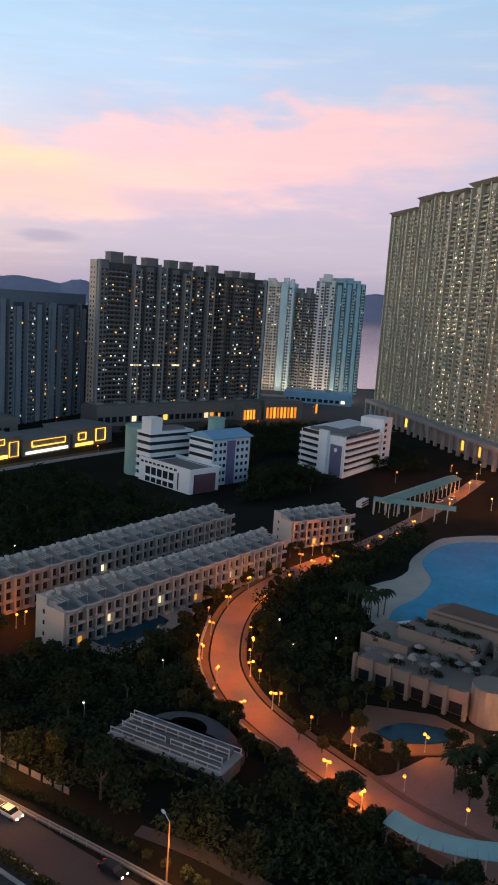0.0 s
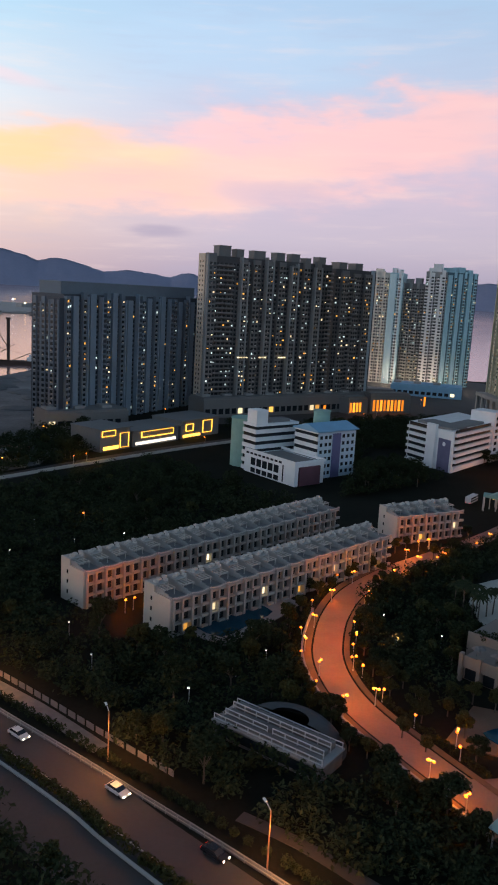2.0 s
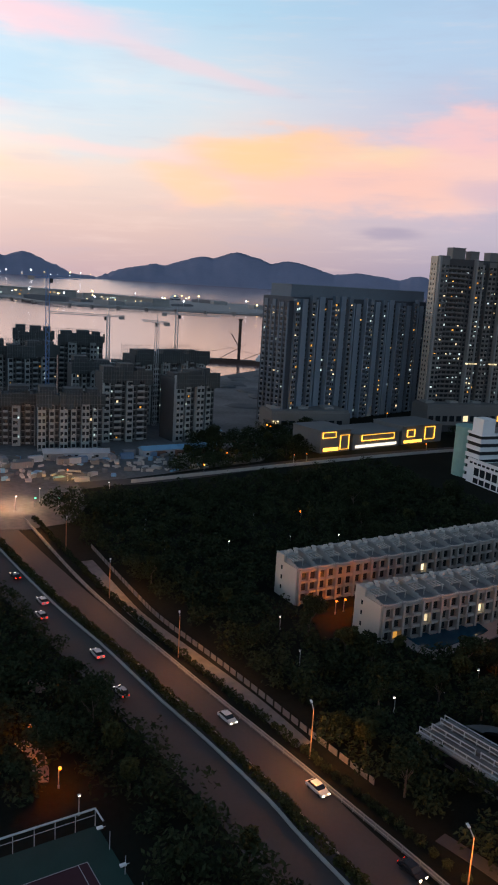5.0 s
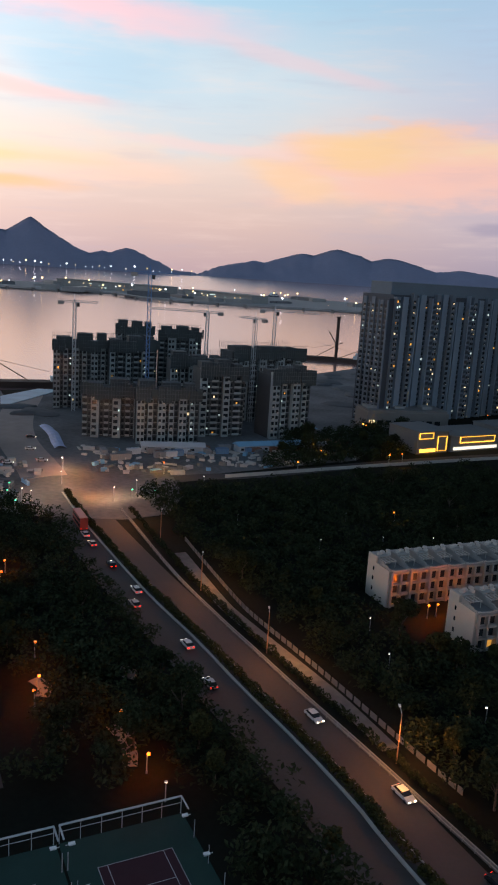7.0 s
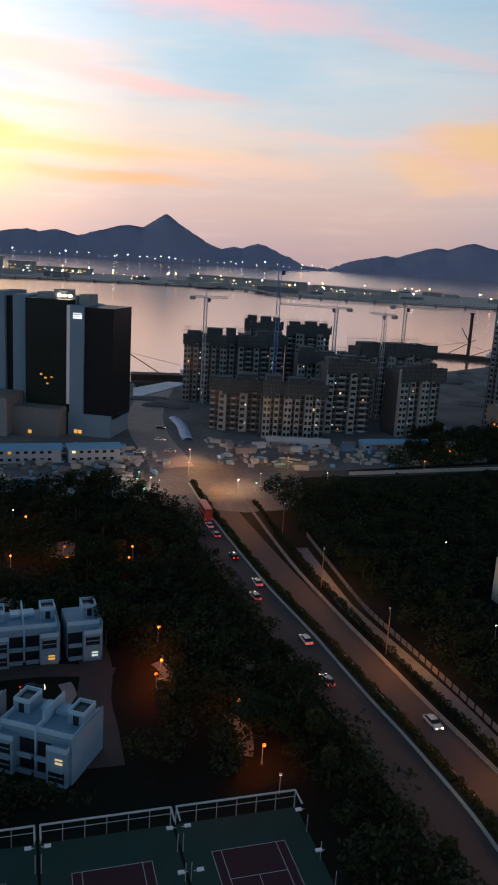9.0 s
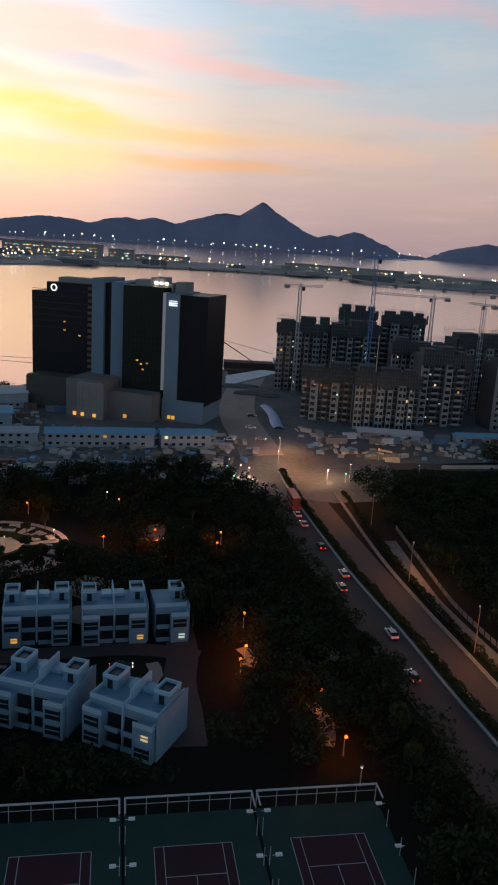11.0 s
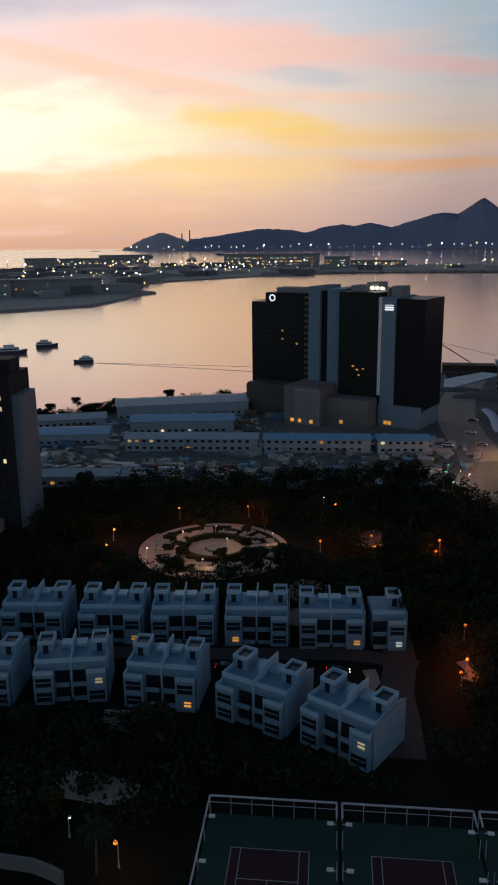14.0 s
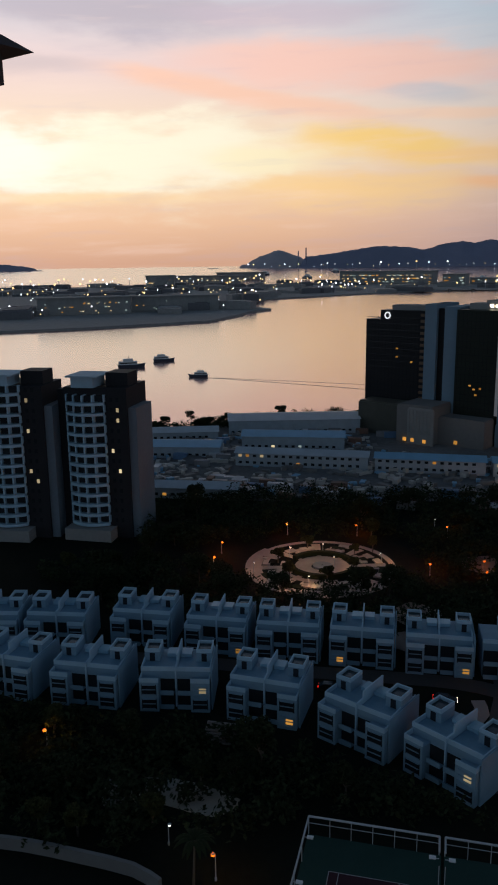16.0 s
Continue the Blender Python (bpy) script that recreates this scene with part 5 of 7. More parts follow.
# ---- rounded residential towers ----
def point_tower(x, y, turn, h, seed):
    rnd = random.Random(seed)
    ob = thing("residential_tower", pose(x, y, 0, 0, 0, turn), "pale rounded tower with stacked curved balconies", "tower", "rounded towers")
    dark = mat("dark_tower_tiles", (0.025, 0.026, 0.03), 0.7, vary=0.2, scale=0.1, spec=0.2)
    bm = bmnew()
    box(bm, 0, 20, 4, 20, 0, h - 2)
    box(bm, -3, 1, 6, 16, 0, h - 3)
    part("core", bm, dark, ob, "dark tiled core")
    bm = bmnew()
    box(bm, 18.2, 22.5, 5, 18, 0, h - 8)
    part("end_wall", bm, M_BLUE_WALL, ob)
    bm = bmnew()
    box(bm, 12, 19, 8, 16, h - 2, h + 2)
    part("roof_block", bm, dark, ob)
    bm = bmnew()
    box(bm, 3, 10, 3, 12, h - 2, h + 1.2)
    box(bm, 2, 12, 1.5, 13, h + 1.2, h + 1.7)
    part("penthouse", bm, M_VILLA_EDGE, ob)
    floors = int((h - 5) / 3.1)
    for k in range(floors):
        z = 4 + k * 3.1
        bm = bmnew()
        arc = [(1 + 12 * t, 4.2 - 3.6 * math.sin(math.pi * (0.12 + 0.76 * t))) for t in [i / 10 for i in range(11)]]
        prism(bm, arc + [(13, 4.6), (1, 4.6)], z, z + 0.85)
        part("balcony", bm, M_VILLA_EDGE, ob)
        for i in range(4):
            a, b = 1.6 + i * 2.9, 3.9 + i * 2.9
            bm = bmnew()
            box(bm, a, b, 3.0 - 1.1 * (i in (1, 2)), 3.9, z + 1.05, z + 2.95)
            lit = rnd.random() < 0.035
            part("window", bm, rnd.choice(LIT) if lit and rnd.random() < 0.8 else M_GLASS, ob)
        for i in range(5):
            bm = bmnew()
            yy = 4.2 - 3.4 * math.sin(math.pi * (0.12 + 0.76 * i / 4))
            box(bm, 0.9 + i * 3.0, 1.3 + i * 3.0, yy, 4.4, z + 1.0, z + 3.12)
            part("pier", bm, M_VILLA_EDGE, ob)
    unit = bmnew()
    box(unit, -0.4, 0.4, -0.1, 0.1, -0.6, 0.6)
    ms = [mesh_of(unit.copy(), g, "window") for g in (M_GLASS, LIT[1])]
    unit.free()
    for k in range(floors):
        for x in (15, 17):
            piece("window", ms[int(rnd.random() < 0.12)], ob, Matrix.Translation((x, 3.96, 5.6 + k * 3.1)))
    bm = bmnew()
    box(bm, 0, 15, -1, 4, 0, 3.6)
    part("base", bm, M_CONCRETE, ob)
    return ob


point_tower(-234.5, 33, 55, 48.3, 3)
point_tower(-243.5, 9.5, 60, 49, 4)

# ---- tennis courts ----
def courts():
    m, L = on_line((-90.3, 44.3), (-56.1, 91.4))
    fence_steel = M_STEEL
    for k in range(3):
        x0 = k * 19.4
        ob = thing("tennis_court", m @ Matrix.Translation((x0, 0, 0)), "green tennis court with a maroon playing field", "court", "tennis courts")
        bm = bmnew()
        box(bm, 0.2, 19.2, -37, 0, -0.3, 0.05)
        part("surface", bm, M_COURT_GREEN, ob)
        bm = bmnew()
        box(bm, 4.2, 15.2, -30.3, -6.5, 0.0, 0.065)
        part("playing_field", bm, M_COURT_RED, ob)
        for a, b, c, d in ((4.2, 15.2, -6.6, -6.5), (4.2, 4.3, -30.3, -6.5), (15.1, 15.2, -30.3, -6.5), (5.55, 5.65, -30.3, -6.5), (13.75, 13.85, -30.3, -6.5), (5.6, 13.8, -12.1, -12.0), (9.65, 9.75, -24.8, -12), (4.2, 15.2, -30.3, -30.2), (5.6, 13.8, -24.8, -24.7)):
            bm = bmnew()
            box(bm, a, b, c, d, 0.0, 0.075)
            part("line", bm, M_LINE, ob)
        bm = bmnew()
        box(bm, 3.4, 16, -18.42, -18.38, 0.05, 1.0)
        part("net", bm, M_NET, ob, "dark tennis net")
        f = thing("court_fence", m @ Matrix.Translation((x0, 0, 0)), "pale steel court fence with lamp boxes", "fence", "court fences")
        for i in range(7):
            bm = bmnew()
            tube(bm, (0.3 + i * 3.1, 0.1, 0), (0.3 + i * 3.1, 0.1, 3.0), 0.06, 6)
            part("post", bm, fence_steel, f)
        for z, r in ((3.0, 0.16), (1.9, 0.05)):
            bm = bmnew()
            tube(bm, (0.3, 0.1, z), (18.9, 0.1, z), r, 6)
            part("rail", bm, fence_steel, f)
        for x in (0.3, 18.9):
            for i in range(7):
                bm = bmnew()
                tube(bm, (x, -i * 5.6, 0), (x, -i * 5.6, 3.0), 0.06, 6)
                part("post", bm, fence_steel, f)
            bm = bmnew()
            tube(bm, (x, 0.1, 3.0), (x, -3 if 0 < k or x > 10 else -37, 3.0), 0.14, 6)
            part("rail", bm, fence_steel, f)
            for i in range(4):
                bm = bmnew()
                sx = 0.9 if x < 10 else -0.9
                box(bm, x + sx - 0.45, x + sx + 0.45, -4.2 - i * 8.5, -3.7 - i * 8.5, 2.7, 2.95)
                tube(bm, (x, -4 - i * 8.5, 2.8), (x + sx, -4 - i * 8.5, 2.8), 0.05, 4)
                part("lamp_box", bm, M_WHITE, f, "white unlit court lamp")


courts()


# ---- pool and clubhouse ----
def pool_water(name, pts, z, label):
    m = bpy.data.materials.get("pool_water")
    if m is None:
        m = mat("pool_water", (0.01, 0.34, 0.56), 0.25, vary=0.6, scale=0.03, bump=0.04, spec=0.1)
    bm = bmnew()
    if len(pts) < 8:
        m = bpy.data.materials.get("deep_pool_water") or mat("deep_pool_water", (0.006, 0.05, 0.085), 0.12, vary=0.4, scale=0.1, bump=0.04, spec=0.25)
    prism(bm, [tuple(p) for p in spline(pts + [pts[0]], 4)[:-1]], z - 0.3, z)
    return solid(name, bm, m, label, "pool")


bm = bmnew()
prism(bm, [tuple(p) for p in spline([(45, 213), (50.5, 229), (59.5, 236), (66, 245), (70.5, 258.3), (84, 280), (93, 288), (116, 294), (150, 290), (150, 196), (80, 196), (62, 190), (48, 190), (45, 213)], 4)[:-1]], 0.0, 0.35)
solid("pavement_beach", bm, M_SAND, "pale sandy pool deck with a wavy edge", "deck", kind="structure")
pool_water("swimming_pool", [(49, 194), (53.2, 209), (64, 222), (71.5, 236.8), (73, 253.5), (80, 268), (92, 280), (110, 284), (140, 282), (140, 204), (100, 203), (80, 201.7), (68, 203)], 0.42, "large blue lagoon swimming pool")
pool_water("swimming_pool", [(36, 144.5), (42, 148), (50, 146.5), (52, 143), (46, 140.5), (38, 141)], 0.36, "small dark blue wading pool")
pool_water("swimming_pool", [(33, 103.5), (40, 103), (47, 100), (47, 92), (36, 94)], 0.1, "dark blue entrance pool below a canopy")
pool_water("swimming_pool", [(-26.5, 180.5), (-19.5, 176.5), (-12, 188), (-8.5, 194.5), (-14.5, 198.5), (-20, 190)], 0.36, "small garden pool in front of the terrace")
bm = bmnew()
prism(bm, [(-31, 178), (-18, 172), (-5, 194), (-1, 203), (-10, 206), (-20, 196)], 0, 0.25)
solid("pavement_pool_deck", bm, M_PAVING, "pale deck round a garden pool", "deck", kind="structure")
bm = bmnew()
prism(bm, [(28, 140), (40, 136), (54, 138), (56, 145), (50, 152), (36, 155)], 0, 0.22)
solid("pavement_club", bm, M_ROSE, "pale deck below the clubhouse", "deck", kind="structure")


def clubhouse():
    m, L = on_line((35, 166.5), (55.5, 150.5))
    ob = thing("clubhouse", m, "sand-coloured clubhouse terrace with an arcade front", "clubhouse")
    sandy = mat("sandstone_render", (0.2, 0.17, 0.145), 0.85, vary=0.2, scale=0.15)
    bm = bmnew()
    box(bm, 0, L, 1.5, 26, 0, 5.2)
    box(bm, 0, L, 0, 1.6, 3.4, 5.2)
    box(bm, 0, L, 0, 0.3, 5.2, 6.1)
    part("wall", bm, sandy, ob)
    for k in range(7):
        bm = bmnew()
        box(bm, k * L / 6 - 0.4, k * L / 6 + 0.4, -0.5, 0.6, 0, 6.6)
        part("column", bm, sandy, ob)
    for k in range(6):
        bm = bmnew()
        box(bm, k * L / 6 + 0.5, (k + 1) * L / 6 - 0.5, 1.3, 1.45, 0.2, 3.2)
        part("glazing", bm, M_GLASS, ob)
    bm = bmnew()
    tube(bm, (L + 4, 4, 0), (L + 4, 4, 8.0), 4.2, 20)
    part("round_tower", bm, sandy, ob)
    bm = bmnew()
    box(bm, L + 4, L + 26, 3, 16, 0, 7.5)
    part("wing", bm, sandy, ob)
    for a, b, c, d, h in ((3, 22, 15, 25, 8.5), (6, 26, 25, 33, 11), (-4, 8, 10, 24, 6.4), (24, 36, 22, 34, 8)):
        bm = bmnew()
        box(bm, a, b, c, d, 0, h)
        box(bm, a + 0.4, b - 0.4, c + 0.4, d - 0.4, h, h + 0.15)
        box(bm, a, b, c, c + 0.35, h, h + 0.9)
        part("terrace", bm, sandy, ob)
    bm = bmnew()
    v = [bm.verts.new(p) for p in ((7, 24.5, 11), (27, 24.5, 11), (27, 33.5, 11), (7, 33.5, 11), (11, 29, 13.6), (23, 29, 13.6))]
    for f in ((0, 1, 5, 4), (1, 2, 5), (2, 3, 4, 5), (3, 0, 4), (0, 3, 2, 1)):
        bm.faces.new([v[k] for k in f])
    part("roof", bm, mat("brown_roof_tiles", (0.09, 0.075, 0.065), 0.8), ob, "brown hipped roof")
    rnd = random.Random(2)
    for k in range(16):
        x, y = rnd.uniform(1, L - 2), rnd.uniform(3, 14)
        bm = bmnew()
        tube(bm, (x, y, 5.2), (x, y, 7.4), 0.06, 5)
        tube(bm, (x, y, 7.0), (x, y, 7.7), 1.3, 8, 0.1)
        part("parasol", bm, M_DUST if k % 3 else M_PAVING, ob)


clubhouse()


def slide():
    bm = bmnew()
    pts = [(47, 190, 3), (52, 192, 3.6), (60, 195, 3.2), (66, 197, 2.6), (72, 200, 2.0), (78, 202, 1.0)]
    for a, b in zip(pts, pts[1:]):
        tube(bm, a, b, 0.9, 8)
    for p in pts[:-1]:
        tube(bm, (p[0], p[1], 0), p, 0.25, 5)
    solid("water_slide", bm, M_WHITE, "pale winding water slide at the pool edge", "slide")


slide()


def rocks():
    rnd = random.Random(9)
    m = mat("artificial_rock", (0.12, 0.10, 0.09), 0.9, vary=0.4, scale=0.5)
    for k in range(26):
        bm = bmnew()
        bmesh.ops.create_icosphere(bm, subdivisions=2, radius=1)
        for v in bm.verts:
            v.co *= 1 + 0.35 * noise.noise(v.co * 1.7 + Vector((k * 5, 0, 0)))
        t = k / 25
        solid("boulder", bm, m, "brown artificial boulder at the pool edge", "rock", "pool boulders",
              m=pose(50 + 34 * t + rnd.uniform(-2, 2), 189 + 10 * t + rnd.uniform(-3, 2), 0.8) @ Matrix.Diagonal((rnd.uniform(1.6, 3.2), rnd.uniform(1.4, 2.4), rnd.uniform(1.2, 2.6), 1)))


rocks()


def glass_canopy():
    ob = thing("glass_canopy", Matrix(), "curved pale green glass canopy over an entrance drive", "canopy")
    line = spline([(31, 111), (35, 107), (40, 104.6), (46, 103.6), (54, 104)], 1.5)
    g = mat("green_canopy_glass", (0.25, 0.42, 0.42), 0.3, vary=0.2, scale=0.3)
    for k in range(len(line) - 1):
        a, b = line[k], line[k + 1]
        d = (b - a).normalized()
        nrm = Vector((-d.y, d.x))
        bm = bmnew()
        q = [a - nrm * 1.6, b - nrm * 1.6, b + nrm * 1.6, a + nrm * 1.6]
        lo = [bm.verts.new((p.x, p.y, z)) for p, z in zip(q, (4.4, 4.4, 5.2, 5.2))]
        hi = [bm.verts.new((p.x, p.y, z + 0.12)) for p, z in zip(q, (4.4, 4.4, 5.2, 5.2))]
        bm.faces.new(hi)
        bm.faces.new(lo[::-1])
        for i in range(4):
            bm.faces.new((lo[i], lo[(i + 1) % 4], hi[(i + 1) % 4], hi[i]))
        part("pane", bm, g, ob)
        if k % 3 == 0:
            bm = bmnew()
            tube(bm, (a.x, a.y, 0), (a.x, a.y, 4.8), 0.15, 6)
            part("post", bm, M_STEEL, ob)


glass_canopy()


# ---- terrace pavilion with white rails ----
def pavilion():
    m, L = on_line((-15.6, 134.6), (4.6, 122.7))
    ob = thing("pavilion", m, "low pavilion with tiered grey benches and white railings", "pavilion")
    bm = bmnew()
    box(bm, 0, L, 0, 7.5, 0, 2.9)
    part("wall", bm, M_DUST, ob)
    bm = bmnew()
    box(bm, -0.3, L + 0.3, -0.3, 7.8, 2.9, 3.2)
    part("roof_slab", bm, M_CONCRETE, ob)
    bm = bmnew()
    box(bm, 1, L - 1, -0.06, 0.02, 0.6, 2.4)
    part("opening", bm, M_GLASS, ob, "dark opening below the slab")
    for y, z, a, b in ((0.2, 3.2, 0, L), (2.4, 3.6, 1, L * 0.45), (2.4, 3.6, L * 0.5, L - 1), (4.8, 4.0, 1, L - 1), (7.4, 3.2, 0, L)):
        n = max(2, int((b - a) / 2.6))
        for k in range(n + 1):
            bm = bmnew()
            x = a + (b - a) * k / n
            box(bm, x - 0.07, x + 0.07, y - 0.07, y + 0.07, 3.1, z + 1.1)
            part("post", bm, M_STEEL, ob)
        for zz in (z + 1.1, z + 0.25):
            bm = bmnew()
            box(bm, a - 0.07, b + 0.07, y - 0.08, y + 0.08, zz - 0.07, zz + 0.09)
            part("rail", bm, M_STEEL, ob)
    for y, z in ((1.0, 3.6), (3.0, 4.0), (5.4, 4.4)):
        bm = bmnew()
        box(bm, 1.2, L - 1.2, y, y + 1.5, 3.1, z)
        part("bench_tier", bm, M_DUST, ob)
    bm = bmnew()
    for k in range(9):
        r = [bm.verts.new((L / 2 + 11.5 * math.cos(a) * (1 - k / 9) ** 0.5 * 1.0, 7.9 + 9.5 * math.sin(a) * (1 - k / 9) ** 0.5, 0.2 + 4.4 * math.sin(1.57 * k / 8))) for a in [math.pi * i / 16 for i in range(17)]]
        if k:
            for i in range(16):
                bm.faces.new((last[i], last[i + 1], r[i + 1], r[i]))
        last = r
    hill = solid("netted_mound", bm, mat("dark_shade_net", (0.045, 0.055, 0.06), 0.9, vary=0.3, scale=0.6), "mound under dark shade netting behind a pavilion", "mound", m=m)


pavilion()


# ---- bus terminus ----
def canopy_roof(p0, p1, depth, h, label):
    m, L = on_line(p0, p1)
    ob = thing("station_canopy", m, label, "canopy", "station canopies")
    bm = bmnew()
    v = [bm.verts.new(p) for p in ((0, 0, h), (L, 0, h), (L, depth, h), (0, depth, h), (0, depth / 2, h + 1.4), (L, depth / 2, h + 1.4))]
    for f in ((0, 1, 5, 4), (2, 3, 4, 5), (0, 4, 3), (1, 2, 5), (0, 3, 2, 1)):
        bm.faces.new([v[k] for k in f])
    part("roof", bm, mat("green_canopy_roof", (0.2, 0.34, 0.3), 0.5, vary=0.2, scale=0.2), ob)
    for k in range(int(L / 5) + 1):
        for y in (0.6, depth - 0.6):
            bm = bmnew()
            tube(bm, (k * 5 + 0.3, y, 0), (k * 5 + 0.3, y, h), 0.2, 6)
            part("column", bm, M_KERB, ob)
    bm = bmnew()
    for k in range(int(L / 5)):
        box(bm, k * 5 + 1, k * 5 + 4, depth / 2 - 0.2, depth / 2 + 0.2, h - 0.5, h - 0.35)
    tagged(part("lights", bm, glow("canopy_tube_light", (255, 205, 120), 2.0), ob, "row of amber canopy lights"), kind="stuff")


canopy_roof((74, 312), (122, 372), 8, 6, "long green station canopy on columns")
canopy_roof((68, 318), (100, 308), 6, 5.5, "green footbridge canopy on columns")

# ---- round garden plaza ----
def plaza():
    cx, cy = -182.5, 94.0
    ob = thing("garden_plaza", pose(cx, cy, 0, 0, 0, 55), "round garden plaza of pale pinkish paving rings and planting beds", "plaza")
    pink = mat("pink_paving", (0.42, 0.34, 0.29), 0.85, vary=0.35, scale=0.2)

    def ring(r0, r1, a0, a1, z0, z1, mm, name, lab=""):
        bm = bmnew()
        n = max(3, int((a1 - a0) / 9))
        rows = []
        for k in range(n + 1):
            a = radians(a0 + (a1 - a0) * k / n)
            rows.append([bm.verts.new((r * math.cos(a), r * math.sin(a), z)) for r, z in ((r0, z0), (r0, z1), (r1, z1), (r1, z0))])
        for r, s in zip(rows, rows[1:]):
            for i in range(4):
                bm.faces.new((r[i], r[(i + 1) % 4], s[(i + 1) % 4], s[i]))
        bm.faces.new(rows[0])
        bm.faces.new(rows[-1][::-1])
        part(name, bm, mm, ob, lab)

    rnd = random.Random(4)
    ring(16.8, 21.2, 150, 330, 0, 0.12, pink, "ring_path")
    ring(18.6, 20.2, 330, 510, 0, 0.12, pink, "ring_path")
    ring(10.2, 12.0, 200, 300, 0, 0.13, pink, "ring_path")
    ring(3.0, 7.5, 0, 360, 0, 0.14, pink, "inner_ring")
    ring(0.3, 2.6, 0, 360, 0, 0.5, M_CONCRETE, "fountain_basin")
    ring(8.2, 9.4, 20, 160, 0, 1.3, M_LEAF, "hedge")
    ring(8.2, 9.4, 190, 330, 0, 1.3, M_LEAF, "hedge")
    for k in range(8):
        a = k * 45 + 10
        ring(7.4, 17.6, a, a + 9, 0, 0.11, pink, "spoke_path")
        for j in range(8):
            r, b = rnd.uniform(10.5, 17.0), a + rnd.uniform(14, 38)
            w = rnd.uniform(1.2, 2.6)
            ring(r - w * 0.6, r + w * 0.6, b - rnd.uniform(3, 10), b + rnd.uniform(3, 10), 0, rnd.uniform(0.1, 0.5), rnd.choice((M_PAVING, pink, M_SAND, M_GROUND, M_LEAF)), "planting_bed")
    for k, (x, y, r) in enumerate(((26, 26, 7), (23, 40, 5))):
        bm = bmnew()
        prism(bm, [(x + r * math.cos(a) * rnd.uniform(0.7, 1.1), y * -1 + r * math.sin(a) * rnd.uniform(0.7, 1.1)) for a in [6.2832 * i / 14 for i in range(14)]], 0, 0.12)
        part("play_ground", bm, pink, ob)


plaza()
strip("wall_garden", [(-107, -1), (-103, 5.5), (-98, 12), (-92.3, 18.8), (-88, 21.5)], 0.3, 0.3, 0, 2.0, M_DARK_WALL, "curved dark garden wall", "wall")
bm = bmnew()
prism(bm, [tuple(p) for p in spline([(-172, 133), (-170, 142), (-164, 145), (-159, 139), (-161, 131), (-167, 129), (-172, 133)], 2)[:-1]], 0, 0.12)
solid("pavement_play", bm, M_PAVING, "pale paved play place under lamps", "pavement", kind="structure")
bm = bmnew()
prism(bm, [tuple(p) for p in spline([(-114, 20), (-110, 30), (-101, 38), (-99, 33), (-106, 25), (-108, 18), (-114, 20)], 2)[:-1]], 0, 0.2)
solid("pavement_garden", bm, M_SAND, "pale garden clearing", "pavement", kind="structure")
for a, b in (((-80, 104), (-70, 96)), ((-103, 108), (-97, 104)), ((-110, 90), (-104, 84)), ((-92, 122), (-88, 119))):
    strip("pavement_park", [a, ((a[0] + b[0]) / 2 + 1, (a[1] + b[1]) / 2 + 1), b], 1.3, 1.3, -0.1, 0.1, M_PAVING, "short park path under a lamp", "path")
# ---- lamps ----
def lamp_post(name, h, heads, material, label):
    ob = thing(name, Matrix(), label, "street lamp", "street lamps")
    bm = bmnew()
    tube(bm, (0, 0, 0), (0, 0, h), 0.09, 6, 0.06)
    tube(bm, (0, 0, 0), (0, 0, 0.5), 0.16, 6)
    part("pole", bm, M_STEEL, ob)
    for s in heads:
        bm = bmnew()
        tube(bm, (0, 0, h - 0.1), (s, 0, h + 0.05), 0.045, 5)
        part("arm", bm, M_STEEL, ob)
        bm = bmnew()
        bmesh.ops.create_icosphere(bm, subdivisions=1, radius=0.34 if name != "garden_lamp" else 0.2, matrix=Matrix.Translation((s, 0, h - 0.12)))
        part("bulb", bm, material, ob, "glowing lamp globe")
        bm = bmnew()
        tube(bm, (s, 0, h + 0.02), (s, 0, h + 0.16), 0.3, 8, 0.12)
        part("hood", bm, M_STEEL, ob)
    return ob


def place_lamps(proto, spots, power, rgb, turn=0.0, lift=4.0):
    for k, (x, y) in enumerate(spots):
        m = pose(x, y, 0, 0, 0, turn + k * 40)
        if k:
            copy_thing(proto, m)
        else:
            proto.matrix_basis = m
        if power:
            data = bpy.data.lights.new("lamp_light", "POINT")
            data.energy, data.color, data.shadow_soft_size = power, srgb(*rgb)[:3], 0.3
            ob = new("lamp_light", data)
            ob.matrix_basis = pose(x, y, lift + 0.4)


ORANGE = (255, 108, 12)
road_spots = [(9.1, 147.4), (4.0, 162.0), (0.5, 173.2), (2.4, 186.8), (6.8, 204.9), (13, 221), (25.2, 225), (42.6, 246), (15.6, 151.5), (11.5, 165.5), (29.9, 138.5), (44, 137.5), (23.6, 127.5), (26, 122.6), (28.4, 118.8), (12.5, 178), (62, 272), (30.8, 246), (80, 296), (104, 330), (17, 206), (34, 240)]
place_lamps(lamp_post("estate_lamp", 3.8, (-0.55, 0.55), M_LAMP_ORANGE, "twin-globe sodium lamp on a slim pole"), road_spots, 1700, (255, 120, 26), 30, 3.4)
place_lamps(lamp_post("estate_lamp", 3.6, (0.3,), M_LAMP_ORANGE, "single orange lamp beside the terraces"), [(-44, 188), (-41, 191.5), (-45.5, 185.5), (39.8, 260), (36, 257), (120, 380), (128, 400), (115, 360), (131, 420)], 1500, ORANGE, 0, 3.2)
park = [(-99, 105), (-78.5, 104), (-66.6, 96.1), (-109, 114.6), (-148, 144.4), (-209.9, 96.1), (-200.2, 114.9), (-187.8, 138.9), (-165, 117), (-143.4, 138.3), (-161, 131), (-203, 72), (-192.6, 66), (-95.4, 100.3), (-154, 127)]
